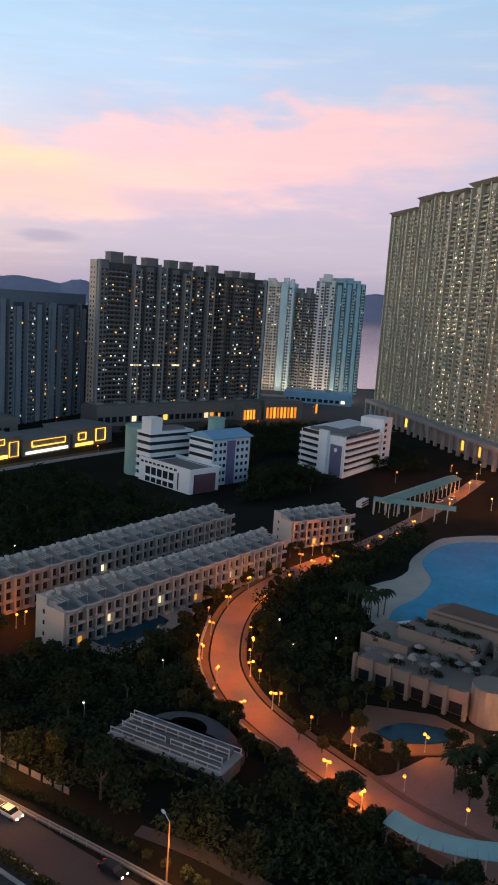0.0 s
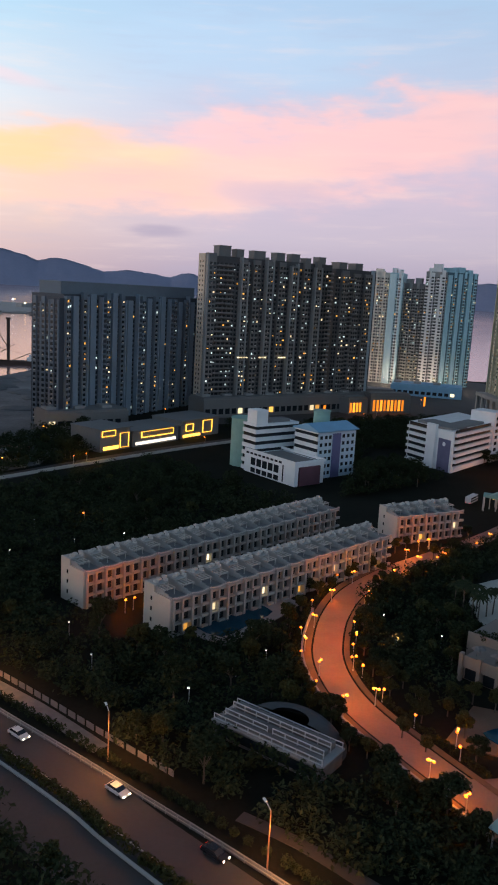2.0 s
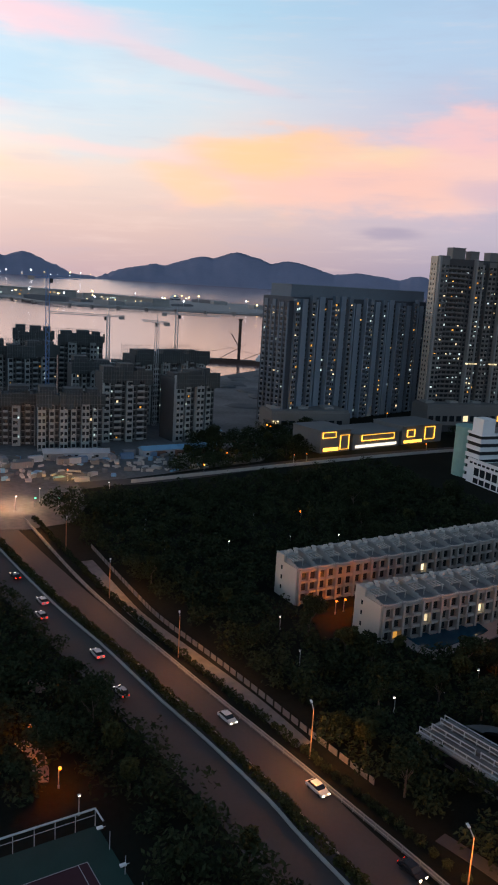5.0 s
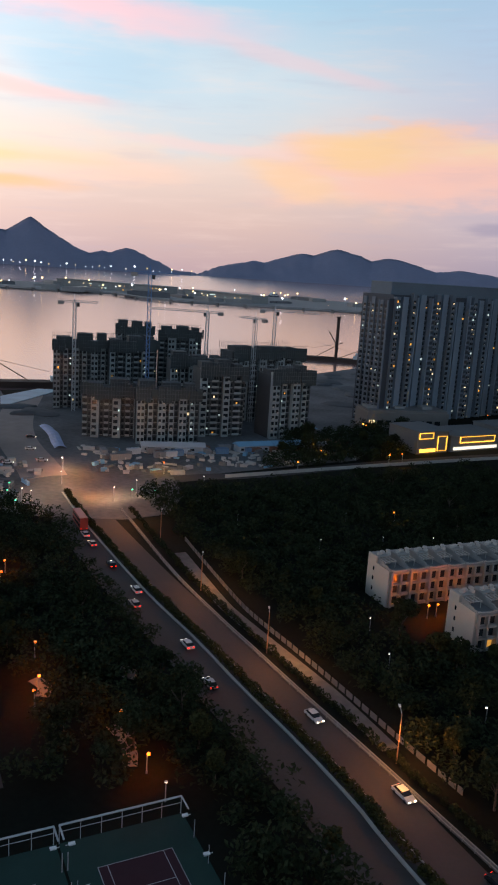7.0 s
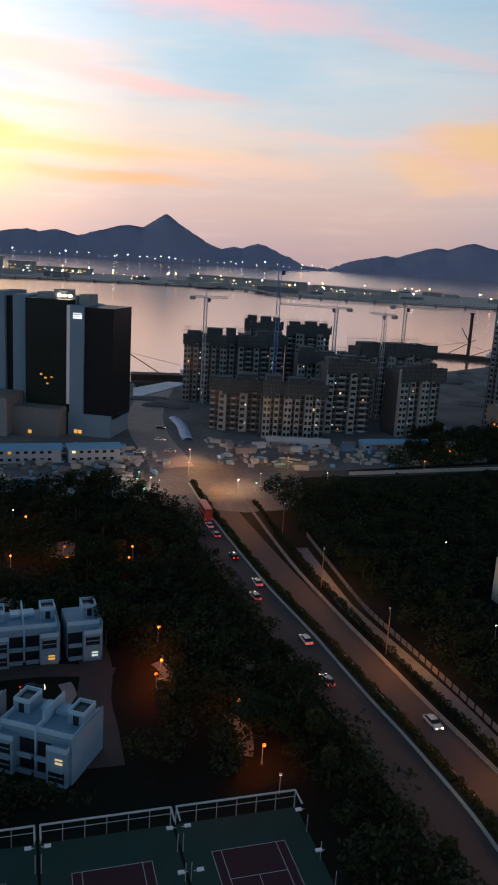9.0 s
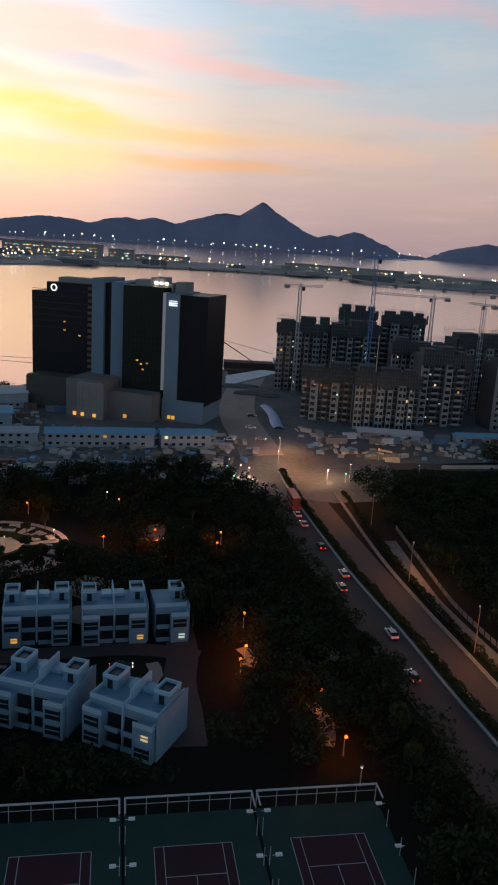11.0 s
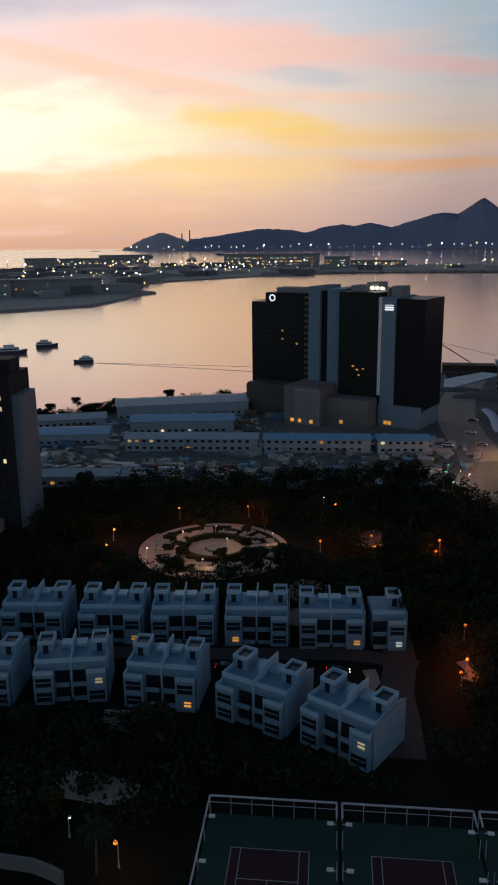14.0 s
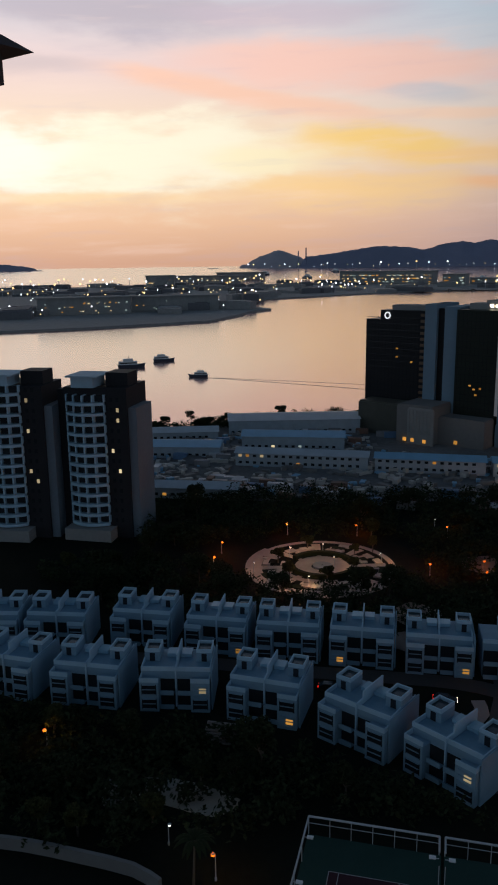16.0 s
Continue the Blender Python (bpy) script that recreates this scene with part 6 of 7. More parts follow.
place_lamps(lamp_post("park_lamp", 3.6, (0.3,), M_LAMP_ORANGE, "orange park lamp on a short pole"), park, 1500, ORANGE, 0, 3.0)
place_lamps(lamp_post("garden_lamp", 3.0, (0.2,), M_LAMP_WHITE, "small white garden lamp"), [(-191.7, 98.9), (-192.8, 88.9), (-171.5, 84.3), (-186, 75), (-170.9, 79), (-181.0, 97.0), (-178.0, 110), (22, 178), (58, 140), (61, 142)], 1300, (255, 176, 128), 0, 2.6)
white_spots = [(-129, 60), (-104, 77), (-100, 80), (-8, 165), (-2, 152), (-14, 158), (20, 192), (33, 182), (47, 217), (-60, 240), (-88, 215), (-105, 205), (-55, 170), (-45, 155), (-22, 145), (-73, 230), (-92, 246), (-120, 220), (-196, 140), (-115, 70), (-96, 25), (-60, 92)]
place_lamps(lamp_post("garden_lamp", 3.4, (0.2,), M_LAMP_WHITE, "white lamp among trees"), white_spots, 0, (255, 225, 190))


def tall_lamp():
    ob = thing("street_lamp", Matrix(), "tall unlit street lamp with a single arm", "street lamp", "tall street lamps")
    bm = bmnew()
    tube(bm, (0, 0, 0), (0, 0, 9.6), 0.14, 6, 0.08)
    part("pole", bm, mat("rusty_pole", (0.3, 0.16, 0.09), 0.7), ob)
    bm = bmnew()
    tube(bm, (0, 0, 9.5), (-1.7, 0, 9.9), 0.06, 5)
    part("arm", bm, M_STEEL, ob)
    bm = bmnew()
    box(bm, -2.5, -1.6, -0.18, 0.18, 9.82, 9.98)
    part("lamp_head", bm, M_WHITE, ob)
    return ob


proto = tall_lamp()
for k, (x, y) in enumerate([(-2.8, 101.0), (-32.4, 122.6), (-70, 145.5), (-100.2, 166), (-130, 190), (24, 83)]):
    m = pose(x, y, 0, 0, 0, -60)
    if k:
        copy_thing(proto, m)
    else:
        proto.matrix_basis = m
place_lamps(lamp_post("estate_lamp", 4.2, (0.3,), M_LAMP_ORANGE, "yellow lamp beside a works road"), [(-145, 405), (-100, 500), (-110, 343), (-136, 300), (-60, 412), (-78, 256), (-87, 29), (-126, 12), (-20, 470), (40, 560), (80, 640), (30, 540)], 420, (255, 175, 60), 0, 3.6)
# small lamps along both edges of the estate road
edge_lamp = lamp_post("estate_lamp", 3.0, (0.2,), M_LAMP_ORANGE, "small amber lamp at the edge of the estate road")
edge_line = spline(CURVE[1:14], 9.0)
edge_spots = []
for k, (a, b) in enumerate(zip(edge_line, edge_line[1:])):
    d = (b - a).normalized()
    side = Vector((-d.y, d.x)) * ((6.6, -5.9)[k % 2])
    edge_spots.append((a.x + side.x, a.y + side.y))
place_lamps(edge_lamp, edge_spots, 0, ORANGE)
place_lamps(lamp_post("garden_lamp", 5.0, (0.3,), M_LAMP_WHITE, "white lamp at a junction"), [(-190.8, 193.8), (-186.3, 193.4), (-167.9, 215.1), (-167.6, 228.1), (-195.7, 219.4), (-210, 236), (-152, 250)], 2600, (255, 205, 165), 0, 4.6)
place_lamps(lamp_post("estate_lamp", 5.5, (0.4,), M_LAMP_ORANGE, "orange street lamp near the station"), [(92, 382.8), (116.1, 376.7), (124.3, 366.9), (124.6, 335.4), (146.6, 418), (100, 352), (136, 392)], 2200, (255, 132, 34), 0, 5.2)
place_lamps(lamp_post("garden_lamp", 7.0, (0.5,), M_LAMP_WHITE, "bright white lamp at the foot of towers"), [(58, 772), (66, 768), (74, 770), (98, 768), (112, 764), (128, 772), (126, 739), (90, 735)], 1800, (255, 225, 190), 0, 7.0)
place_lamps(lamp_post("estate_lamp", 5.0, (0.4,), M_LAMP_ORANGE, "amber street lamp before the shops"), [(-112, 384), (-98, 396), (-84, 414), (-70, 436), (-146.1, 404.5), (-135.7, 324.8), (-104.8, 346.4), (-175.9, 257.7)], 3000, (255, 170, 60), 0, 4.6)
M_SIGNAL = glow("green_signal", (90, 255, 190), 3.0)
proto = lamp_post("traffic_signal", 3.4, (0.2,), M_SIGNAL, "traffic signal showing green")
for k, (x, y) in enumerate([(-197, 193), (-186, 186), (-165, 222), (-158, 226), (-203, 200)]):
    if k:
        copy_thing(proto, pose(x, y, 0))
    else:
        proto.matrix_basis = pose(x, y, 0)
# warm fill lights added above the dual carriageway, with no lamps built for them
for x, y in ((-150, 190), (-104, 160), (-70, 136), (-36, 113), (-6, 92), (-180, 205), (-205, 225)):
    data = bpy.data.lights.new("road_light", "POINT")
    data.energy, data.color, data.shadow_soft_size = 3200, srgb(255, 156, 80)[:3], 0.6
    new("road_light", data).matrix_basis = pose(x + 5.5, y + 7.5, 7)


# ---- railings ----
def railing():
    ob = thing("road_railing", Matrix(), "pale steel railing along the carriageway", "railing")
    line = spline(RAIL, 3.0)
    post = bmnew()
    box(post, -0.06, 0.06, -0.06, 0.06, 0, 1.15)
    me = mesh_of(post, M_CONCRETE, "post")
    for p in line:
        piece("post", me, ob, Matrix.Translation((p.x, p.y, 0.1)))
    for z in (0.55, 1.15):
        bm = bmnew()
        ribbon(bm, RAIL, 0.06, 0.06, z, z + 0.1)
        part("rail", bm, M_CONCRETE, ob)
    f = thing("site_fence", Matrix(), "pale panel fence along the service lane", "fence")
    line = spline([(-125, 196), (-96.2, 171.5), (-82.8, 160.8), (-65.9, 150.2), (-50.7, 140.4), (-34.9, 129.7), (-20, 120)], 2.4)
    for a, b in zip(line, line[1:]):
        m, L = on_line(a, b)
        bm = bmnew()
        box(bm, 0.05, L * 0.8, -0.05, 0.05, 0.05, 1.3)
        piece("panel", mesh_of(bm, M_DUST, "panel"), f, m)


railing()


# ---- vehicles ----
def car(paint, label, front=True, bus=False):
    ob = thing("car" if not bus else "bus", Matrix(), label, "car" if not bus else "bus", "road vehicles")
    L, W, H = (4.5, 1.8, 1.45) if not bus else (11, 2.5, 4.2)
    bm = bmnew()
    prof = [(-L / 2, 0.35), (L / 2, 0.35), (L / 2, 0.75), (L * 0.26, 0.92), (-L * 0.46, 0.98), (-L / 2, 0.9)] if not bus else [(-L / 2, 0.4), (L / 2, 0.4), (L / 2, H), (-L / 2, H)]
    a = [bm.verts.new((x, -W / 2, z)) for x, z in prof]
    b = [bm.verts.new((x, W / 2, z)) for x, z in prof]
    bm.faces.new(a)
    bm.faces.new(b[::-1])
    for i in range(len(prof)):
        j = (i + 1) % len(prof)
        bm.faces.new((a[i], b[i], b[j], a[j]))
    bmesh.ops.bevel(bm, geom=bm.edges[:], offset=0.08, segments=2, affect="EDGES")
    part("body", bm, paint, ob)
    if not bus:
        bm = bmnew()
        prof = [(L * 0.24, 0.9), (L * 0.1, H - 0.06), (-L * 0.28, H - 0.04), (-L * 0.45, 0.96)]
        a = [bm.verts.new((x, -W / 2 + 0.12, z)) for x, z in prof]
        b = [bm.verts.new((x, W / 2 - 0.12, z)) for x, z in prof]
        bm.faces.new(a)
        bm.faces.new(b[::-1])
        for i in range(4):
            j = (i + 1) % 4
            bm.faces.new((a[i], b[i], b[j], a[j]))
        part("glazing", bm, M_GLASS, ob)
        bm = bmnew()
        box(bm, -L * 0.27, L * 0.09, -W / 2 + 0.2, W / 2 - 0.2, H - 0.06, H)
        part("roof", bm, paint, ob)
    else:
        for z in (1.2, 2.8):
            bm = bmnew()
            box(bm, -L / 2 + 0.5, L / 2 - 0.3, -W / 2 - 0.02, W / 2 + 0.02, z, z + 0.9)
            part("glazing", bm, M_GLASS, ob)
    for x in (-L * 0.3, L * 0.3):
        for y in (-W / 2 + 0.1, W / 2 - 0.1):
            bm = bmnew()
            tube(bm, (x, y - 0.1, 0.34), (x, y + 0.1, 0.34), 0.34, 12)
            part("wheel", bm, mat("tyre_rubber", (0.02, 0.02, 0.02), 0.9) if "tyre_rubber" not in bpy.data.materials else bpy.data.materials["tyre_rubber"], ob)
    for y in (-W / 2 + 0.3, W / 2 - 0.3):
        bm = bmnew()
        box(bm, L / 2 - 0.05, L / 2 + 0.03, y - 0.18, y + 0.18, 0.55, 0.75)
        part("headlight", bm, M_LAMP_WHITE if front else M_WHITE, ob)
        bm = bmnew()
        box(bm, -L / 2 - 0.03, -L / 2 + 0.05, y - 0.2, y + 0.2, 0.65, 0.85)
        part("tail_light", bm, M_TAIL, ob)
    return ob


M_TAIL = glow("red_tail_light", (255, 40, 25), 3.5)
paints = [mat("white_car_paint", (0.6, 0.6, 0.6), 0.3, vary=0.05), mat("black_car_paint", (0.02, 0.02, 0.022), 0.25, vary=0.05), mat("silver_car_paint", (0.35, 0.36, 0.38), 0.3, 0.5, vary=0.05), mat("red_bus_paint", (0.35, 0.04, 0.03), 0.4, vary=0.05)]
protos = [car(paints[0], "white car on the road with its lights on"), car(paints[1], "black car on the road with its lights on"), car(paints[2], "silver car on the road with its lights on")]
used = set()
for k, x, y, turn in ((1, -10.6, 102.3, -34), (0, -28.4, 114.2, -34), (0, -50.2, 127.0, -33), (0, -85.8, 137.6, 145), (2, -72.8, 126.0, 145), (0, -113, 155.2, 145), (2, -108, 148, 145), (1, -129, 165.2, 145), (2, -144, 175, 145),
                      (0, -151, 180, 145), (1, -112, 84, 55), (2, -117, 76, 55), (1, -124.5, 66, 55), (0, 104, 345, 50), (2, 112, 352, 230), (2, -225, 240, 40), (0, -243, 252, 40), (1, -260, 270, 40), (0, -232, 228, 40)):
    m = pose(x, y, 0.09, 0, 0, turn)
    if k in used:
        copy_thing(protos[k], m)
    else:
        protos[k].matrix_basis = m
        used.add(k)
car(paints[3], "red double-deck bus waiting at the junction", bus=True).matrix_basis = pose(-158.5, 186.5, 0.09, 0, 0, 143)
car(paints[0], "white single coach in the estate", bus=True).matrix_basis = pose(66, 330, 0.02, 0, 0, 60) @ Matrix.Diagonal((0.8, 1, 0.7, 1))

# ---- trees ----
M_LEAF_LIGHT = mat("olive_leaves", (0.055, 0.058, 0.022), 0.85, vary=0.4, scale=0.1, bump=0, island=0.7, spec=0.06)


def leaves(verts, faces, rnd, centre, radii, count, size):
    for _ in range(count):
        while True:
            d = Vector((rnd.uniform(-1, 1), rnd.uniform(-1, 1), rnd.uniform(-0.7, 1)))
            if 0.3 < d.length < 1:
                break
        p = Vector((centre[0] + d.x * radii[0], centre[1] + d.y * radii[1], centre[2] + d.z * radii[2]))
        q = Euler((rnd.uniform(-0.9, 0.9), rnd.uniform(-0.9, 0.9), rnd.uniform(0, 6.28))).to_matrix()
        s = size * rnd.uniform(0.6, 1.3)
        k = len(verts)
        for c in ((-s, -0.3 * s, 0), (0, -0.55 * s, 0.12 * s), (s, 0.1 * s, -0.1 * s), (0.1 * s, 0.6 * s, 0.1 * s)):
            verts.append(tuple(p + q @ Vector(c)))
        faces.append((k, k + 1, k + 2, k + 3))


def leaf_mesh(name, blobs, rnd, count, size, material):
    verts, faces = [], []
    for c, r in blobs:
        leaves(verts, faces, rnd, c, r, count, size)
    me = bpy.data.meshes.new(name)
    me.from_pydata(verts, [], faces)
    me.materials.append(material)
    return me


def tree(seed, h, spread, material, label):
    rnd = random.Random(seed)
    ob = thing("tree", Matrix(), label, "tree", "trees")
    bm = bmnew()
    tube(bm, (0, 0, -0.2), (0.1, 0, h * 0.45), 0.24, 7, 0.15)
    blobs = []
    for k in range(9):
        a, r = rnd.uniform(0, 6.28), rnd.uniform(0.25, 0.75) * spread
        z = h * rnd.uniform(0.5, 0.88)
        tip = (r * math.cos(a), r * math.sin(a), z)
        tube(bm, (0.1, 0, h * rnd.uniform(0.28, 0.45)), tip, 0.09, 5, 0.03)
        blobs.append((tip, (spread * rnd.uniform(0.3, 0.5), spread * rnd.uniform(0.3, 0.5), h * rnd.uniform(0.1, 0.17))))
    blobs.append(((0, 0, h * 0.86), (spread * 0.45, spread * 0.45, h * 0.14)))
    part("trunk", bm, M_BARK, ob)
    crown = new("crown", leaf_mesh("crown", blobs, rnd, 170, 0.34, material))
    crown.parent = ob
    return ob


def palm(seed):
    rnd = random.Random(seed)
    ob = thing("palm_tree", Matrix(), "dark palm with drooping fronds by the pool", "palm", "palms")
    bm = bmnew()
    tube(bm, (0, 0, -0.2), (0.3, 0.1, 7), 0.2, 7, 0.13)
    part("trunk", bm, M_BARK, ob)
    for k in range(14):
        a = 6.2832 * k / 14 + rnd.uniform(-0.2, 0.2)
        bm = bmnew()
        prev = None
        for i in range(7):
            t = i / 6
            r, z = 2.9 * t, 7 + 1.1 * math.sin(t * 2.2) - 1.5 * t * t
            w = 0.45 * math.sin(math.pi * min(0.95, 0.15 + t * 0.8))
            c = Vector((0.3 + r * math.cos(a), 0.1 + r * math.sin(a), z))
            n = Vector((-math.sin(a), math.cos(a), 0)) * w
            row = [bm.verts.new(c - n - Vector((0, 0, w * 0.5))), bm.verts.new(c), bm.verts.new(c + n - Vector((0, 0, w * 0.5)))]
            if prev:
                bm.faces.new((prev[0], prev[1], row[1], row[0]))
                bm.faces.new((prev[1], prev[2], row[2], row[1]))
            prev = row
        part("frond", bm, M_LEAF, ob)
    return ob


WOODS = {
    "terrace": [(-165, 226), (-120, 192), (-95, 176), (-62, 152), (-36, 134), (-45, 168), (-66, 186), (-60, 200), (2, 288), (-16, 306), (-44, 326), (-60, 350), (-76, 358), (-100, 318), (-136, 260)],
    "roadside": [(-36, 131), (-8, 113), (20, 94), (44, 78), (48, 96), (30, 112), (18, 124), (8, 120), (-16, 133), (-12, 145), (2, 146), (0, 164), (-6, 186), (-20, 170), (-34, 170), (-42, 165)],
    "west": [(-186, 192), (-164, 183), (-124, 155), (-92, 135), (-70, 120), (-50, 107), (-30, 93), (-14, 82), (-30, 72), (-52, 95), (-64, 97), (-84, 76), (-84, 88), (-100, 102), (-112, 108), (-132, 96), (-150, 110), (-148, 140), (-172, 150), (-176, 170)],
    "plaza": [(-232, 52), (-208, 62), (-205, 100), (-190, 128), (-168, 118), (-146, 122), (-146, 140), (-168, 140), (-172, 165), (-190, 190), (-210, 182), (-232, 138), (-252, 100), (-250, 70)],
    "garden": [(-200, -30), (-170, -6), (-150, -4), (-122, 34), (-110, 52), (-86, 66), (-66, 92), (-80, 70), (-93, 46), (-92, 30), (-100, 10), (-130, -20)],
    "behind": [(-172, 36), (-156, 58), (-128, 100), (-112, 112), (-134, 116), (-160, 112), (-164, 78), (-186, 62), (-206, 50), (-208, 20)],
    "school": [(8, 318), (40, 340), (60, 368), (44, 400), (24, 384), (20, 400), (30, 430), (0, 440), (16, 396), (18, 352)],
    "park": [(14, 182), (24, 160), (34, 152), (32, 168), (46, 186), (44, 206), (52, 234), (70, 262), (84, 288), (78, 296), (50, 262), (28, 234), (16, 214)],
    "shore": [(-376, 96), (-385, 132), (-379, 172), (-380, 204), (-366, 204), (-366, 150), (-368, 120), (-362, 96)],
    "works": [(-150, 292), (-140, 300), (-104, 360), (-112, 372), (-118, 420), (-150, 420), (-158, 380), (-172, 360), (-160, 330)],
    "far": [(-60, 470), (-20, 480), (20, 520), (60, 545), (100, 560), (112, 500), (120, 420), (100, 400), (60, 430), (20, 440), (-20, 445)],
}


def plant():
    protos = [tree(11, 9, 3.6, M_LEAF, "broad dark evergreen tree with dense crown"), tree(12, 7, 3.0, M_LEAF, "dark bushy evergreen tree in the wood"), tree(13, 11, 4.4, M_LEAF, "tall dark tree with spreading crown"), tree(14, 6, 2.6, M_LEAF_LIGHT, "small olive-green tree beside the road")]
    used = set()
    rnd = random.Random(77)
    clear = park + road_spots + edge_spots + white_spots + [(-60, 412), (-78, 256)]

    def put(k, x, y, s):
        m = pose(x, y, 0, 0, 0, rnd.uniform(0, 360))
        if k in used:
            c = copy_thing(protos[k], m)
            c.scale = (s, s, s * rnd.uniform(0.85, 1.15))
        else:
            protos[k].matrix_basis = m
            used.add(k)

    for name, poly in WOODS.items():
        xs, ys = [p[0] for p in poly], [p[1] for p in poly]
        area = abs(sum(x0 * y1 - x1 * y0 for (x0, y0), (x1, y1) in zip(poly, poly[1:] + poly[:1]))) / 2
        blobs, n = [], int(area / 8)
        low = name in ("garden", "park", "shore", "roadside")
        for _ in range(n * 6):
            if len(blobs) >= n:
                break
            p = (rnd.uniform(min(xs), max(xs)), rnd.uniform(min(ys), max(ys)))
            if inside(p, poly) and all((p[0] - q[0]) ** 2 + (p[1] - q[1]) ** 2 > 12 for q in clear):
                r = rnd.uniform(1.6, 3.2)
                z = rnd.uniform(1.0, 3.2 if low else 5.0)
                blobs.append(((p[0], p[1], z), (r, r, rnd.uniform(1.2, 2.2))))
        ob = new("woodland", leaf_mesh("woodland", blobs, rnd, 46, 0.5, M_LEAF))
        tagged(ob, "dense dark undergrowth and low tree crowns", "woodland", kind="stuff")
        made, want = 0, min(19, int(area / 170))
        while made < want:
            p = (rnd.uniform(min(xs), max(xs)), rnd.uniform(min(ys), max(ys)))
            if inside(p, poly) and all((p[0] - q[0]) ** 2 + (p[1] - q[1]) ** 2 > 14 for q in clear):
                put(rnd.choice((0, 1, 2, 3) if not low else (1, 3, 0)), p[0], p[1], rnd.uniform(0.75, 1.1))
                made += 1
    for x, y in ((-3, 188), (-1, 197), (3, 207), (7, 215), (13, 226), (19, 233), (-6, 178), (-176, 100), (-186, 106), (-190, 84), (-172, 90), (-178, 82), (-196, 96), (-168, 100), (-186, 112), (-30, 166), (-26, 169), (-37, 171), (2, 152), (5, 148), (0, 158), (18, 186), (16, 170), (22, 160), (12, 222), (22, 230), (34, 236), (40, 250), (55, 274), (20, 140), (24, 136), (32, 142), (50, 112), (54, 118), (52, 124), (48, 128), (58, 126), (54, 130), (50, 116), (47, 120), (56, 112), (60, 118), (52, 106), (57, 104), (62, 110), (63, 128), (48, 134), (36, 156), (32, 158), (40, 153), (30, 150), (34, 172), (30, 176), (36, 180), (44, 184), (52, 172), (60, 178), (66, 184), (58, 166), (46, 171), (64, 168), (62, 158), (68, 172)):
        put(3 if x < 45 else 0, x, y, rnd.uniform(0.6, 0.9) if x < 45 else rnd.uniform(0.7, 0.95) if y < 140 else 0.6)
    pp = palm(3)
    for k, (x, y) in enumerate(((42, 206), (44, 203), (46, 207), (43, 210), (48, 204), (45, 200), (50, 206), (40, 208), (-87.5, 26), (50, 127), (46, 125), (53, 121), (56, 127))):
        m = pose(x, y, 0, 0, 0, k * 50)
        if k:
            copy_thing(pp, m)
        else:
            pp.matrix_basis = m
    # street trees along the estate road
    line = spline(CURVE[1:13], 8.0)
    for k, (a, b) in enumerate(zip(line, line[1:])):
        d = (b - a).normalized()
        side = Vector((-d.y, d.x))
        for off in (9.2 + 1.5 * (k % 2), -8.4 - 1.5 * ((k + 1) % 2)):
            q = a + side * off + d * rnd.uniform(-2, 2)
            if not inside((q.x, q.y), [(28, 140), (40, 136), (54, 138), (56, 145), (50, 152), (36, 155)]) and not inside((q.x, q.y), [(30, 116), (44, 100), (70, 100), (70, 122), (56, 137), (44, 136)]):
                put(rnd.choice((1, 3)), q.x, q.y, rnd.uniform(0.6, 0.95))
    # planting on the clubhouse terraces
    cm, cl = on_line((35, 166.5), (55.5, 150.5))
    blobs = []
    for x0, x1, y0, y1, z, count in ((0.8, cl - 1, 12.4, 14.8, 5.4, 16), (3.5, 22, 15.6, 17.4, 8.8, 14), (4, 21, 22.5, 24.5, 8.8, 14), (-3.6, 2.6, 10.6, 13, 6.7, 8), (24.5, 35, 22.6, 26, 8.3, 12), (6, 18, 4, 6, 5.4, 7)):
        for _ in range(count):
            p = cm @ Vector((rnd.uniform(x0, x1), rnd.uniform(y0, y1), z))
            blobs.append((tuple(p), (rnd.uniform(0.8, 1.7), rnd.uniform(0.8, 1.7), rnd.uniform(0.5, 1.3))))
    tagged(new("terrace_planting", leaf_mesh("terrace_planting", blobs, rnd, 60, 0.32, M_LEAF)), "dark shrubs planted on the clubhouse terraces", "shrubs", kind="stuff")
    # hedge on the median and shrubs beside the railing
    for name, pts, off, step, r, lab, mm in (("hedge", KERB, 1.6, 1.3, 1.15, "clipped olive hedge on the median", M_LEAF_LIGHT), ("shrubs", RAIL, 3.4, 2.2, 1.0, "low shrubs beside the footway", M_LEAF), ("planter_hedge", CURVE[2:11], 7.2, 2.0, 1.0, "low planter hedge", M_LEAF),
                                             ("planter_hedge", CURVE[3:11], -6.2, 2.0, 1.0, "low planter hedge", M_LEAF)):
        blobs = []
        line = spline(pts, step)
        for a, b in zip(line, line[1:]):
            d = (b - a).normalized()
            p = a + Vector((-d.y, d.x)) * (off + rnd.uniform(-0.3, 0.3))
            s = rnd.uniform(0.75, 1.15)
            blobs.append(((p.x, p.y, 0.9 * s), (r * s, r * s, 0.9 * s)))
        tagged(new(name, leaf_mesh(name, blobs, rnd, 90, 0.3, mm)), lab, "hedge", kind="stuff")


plant()


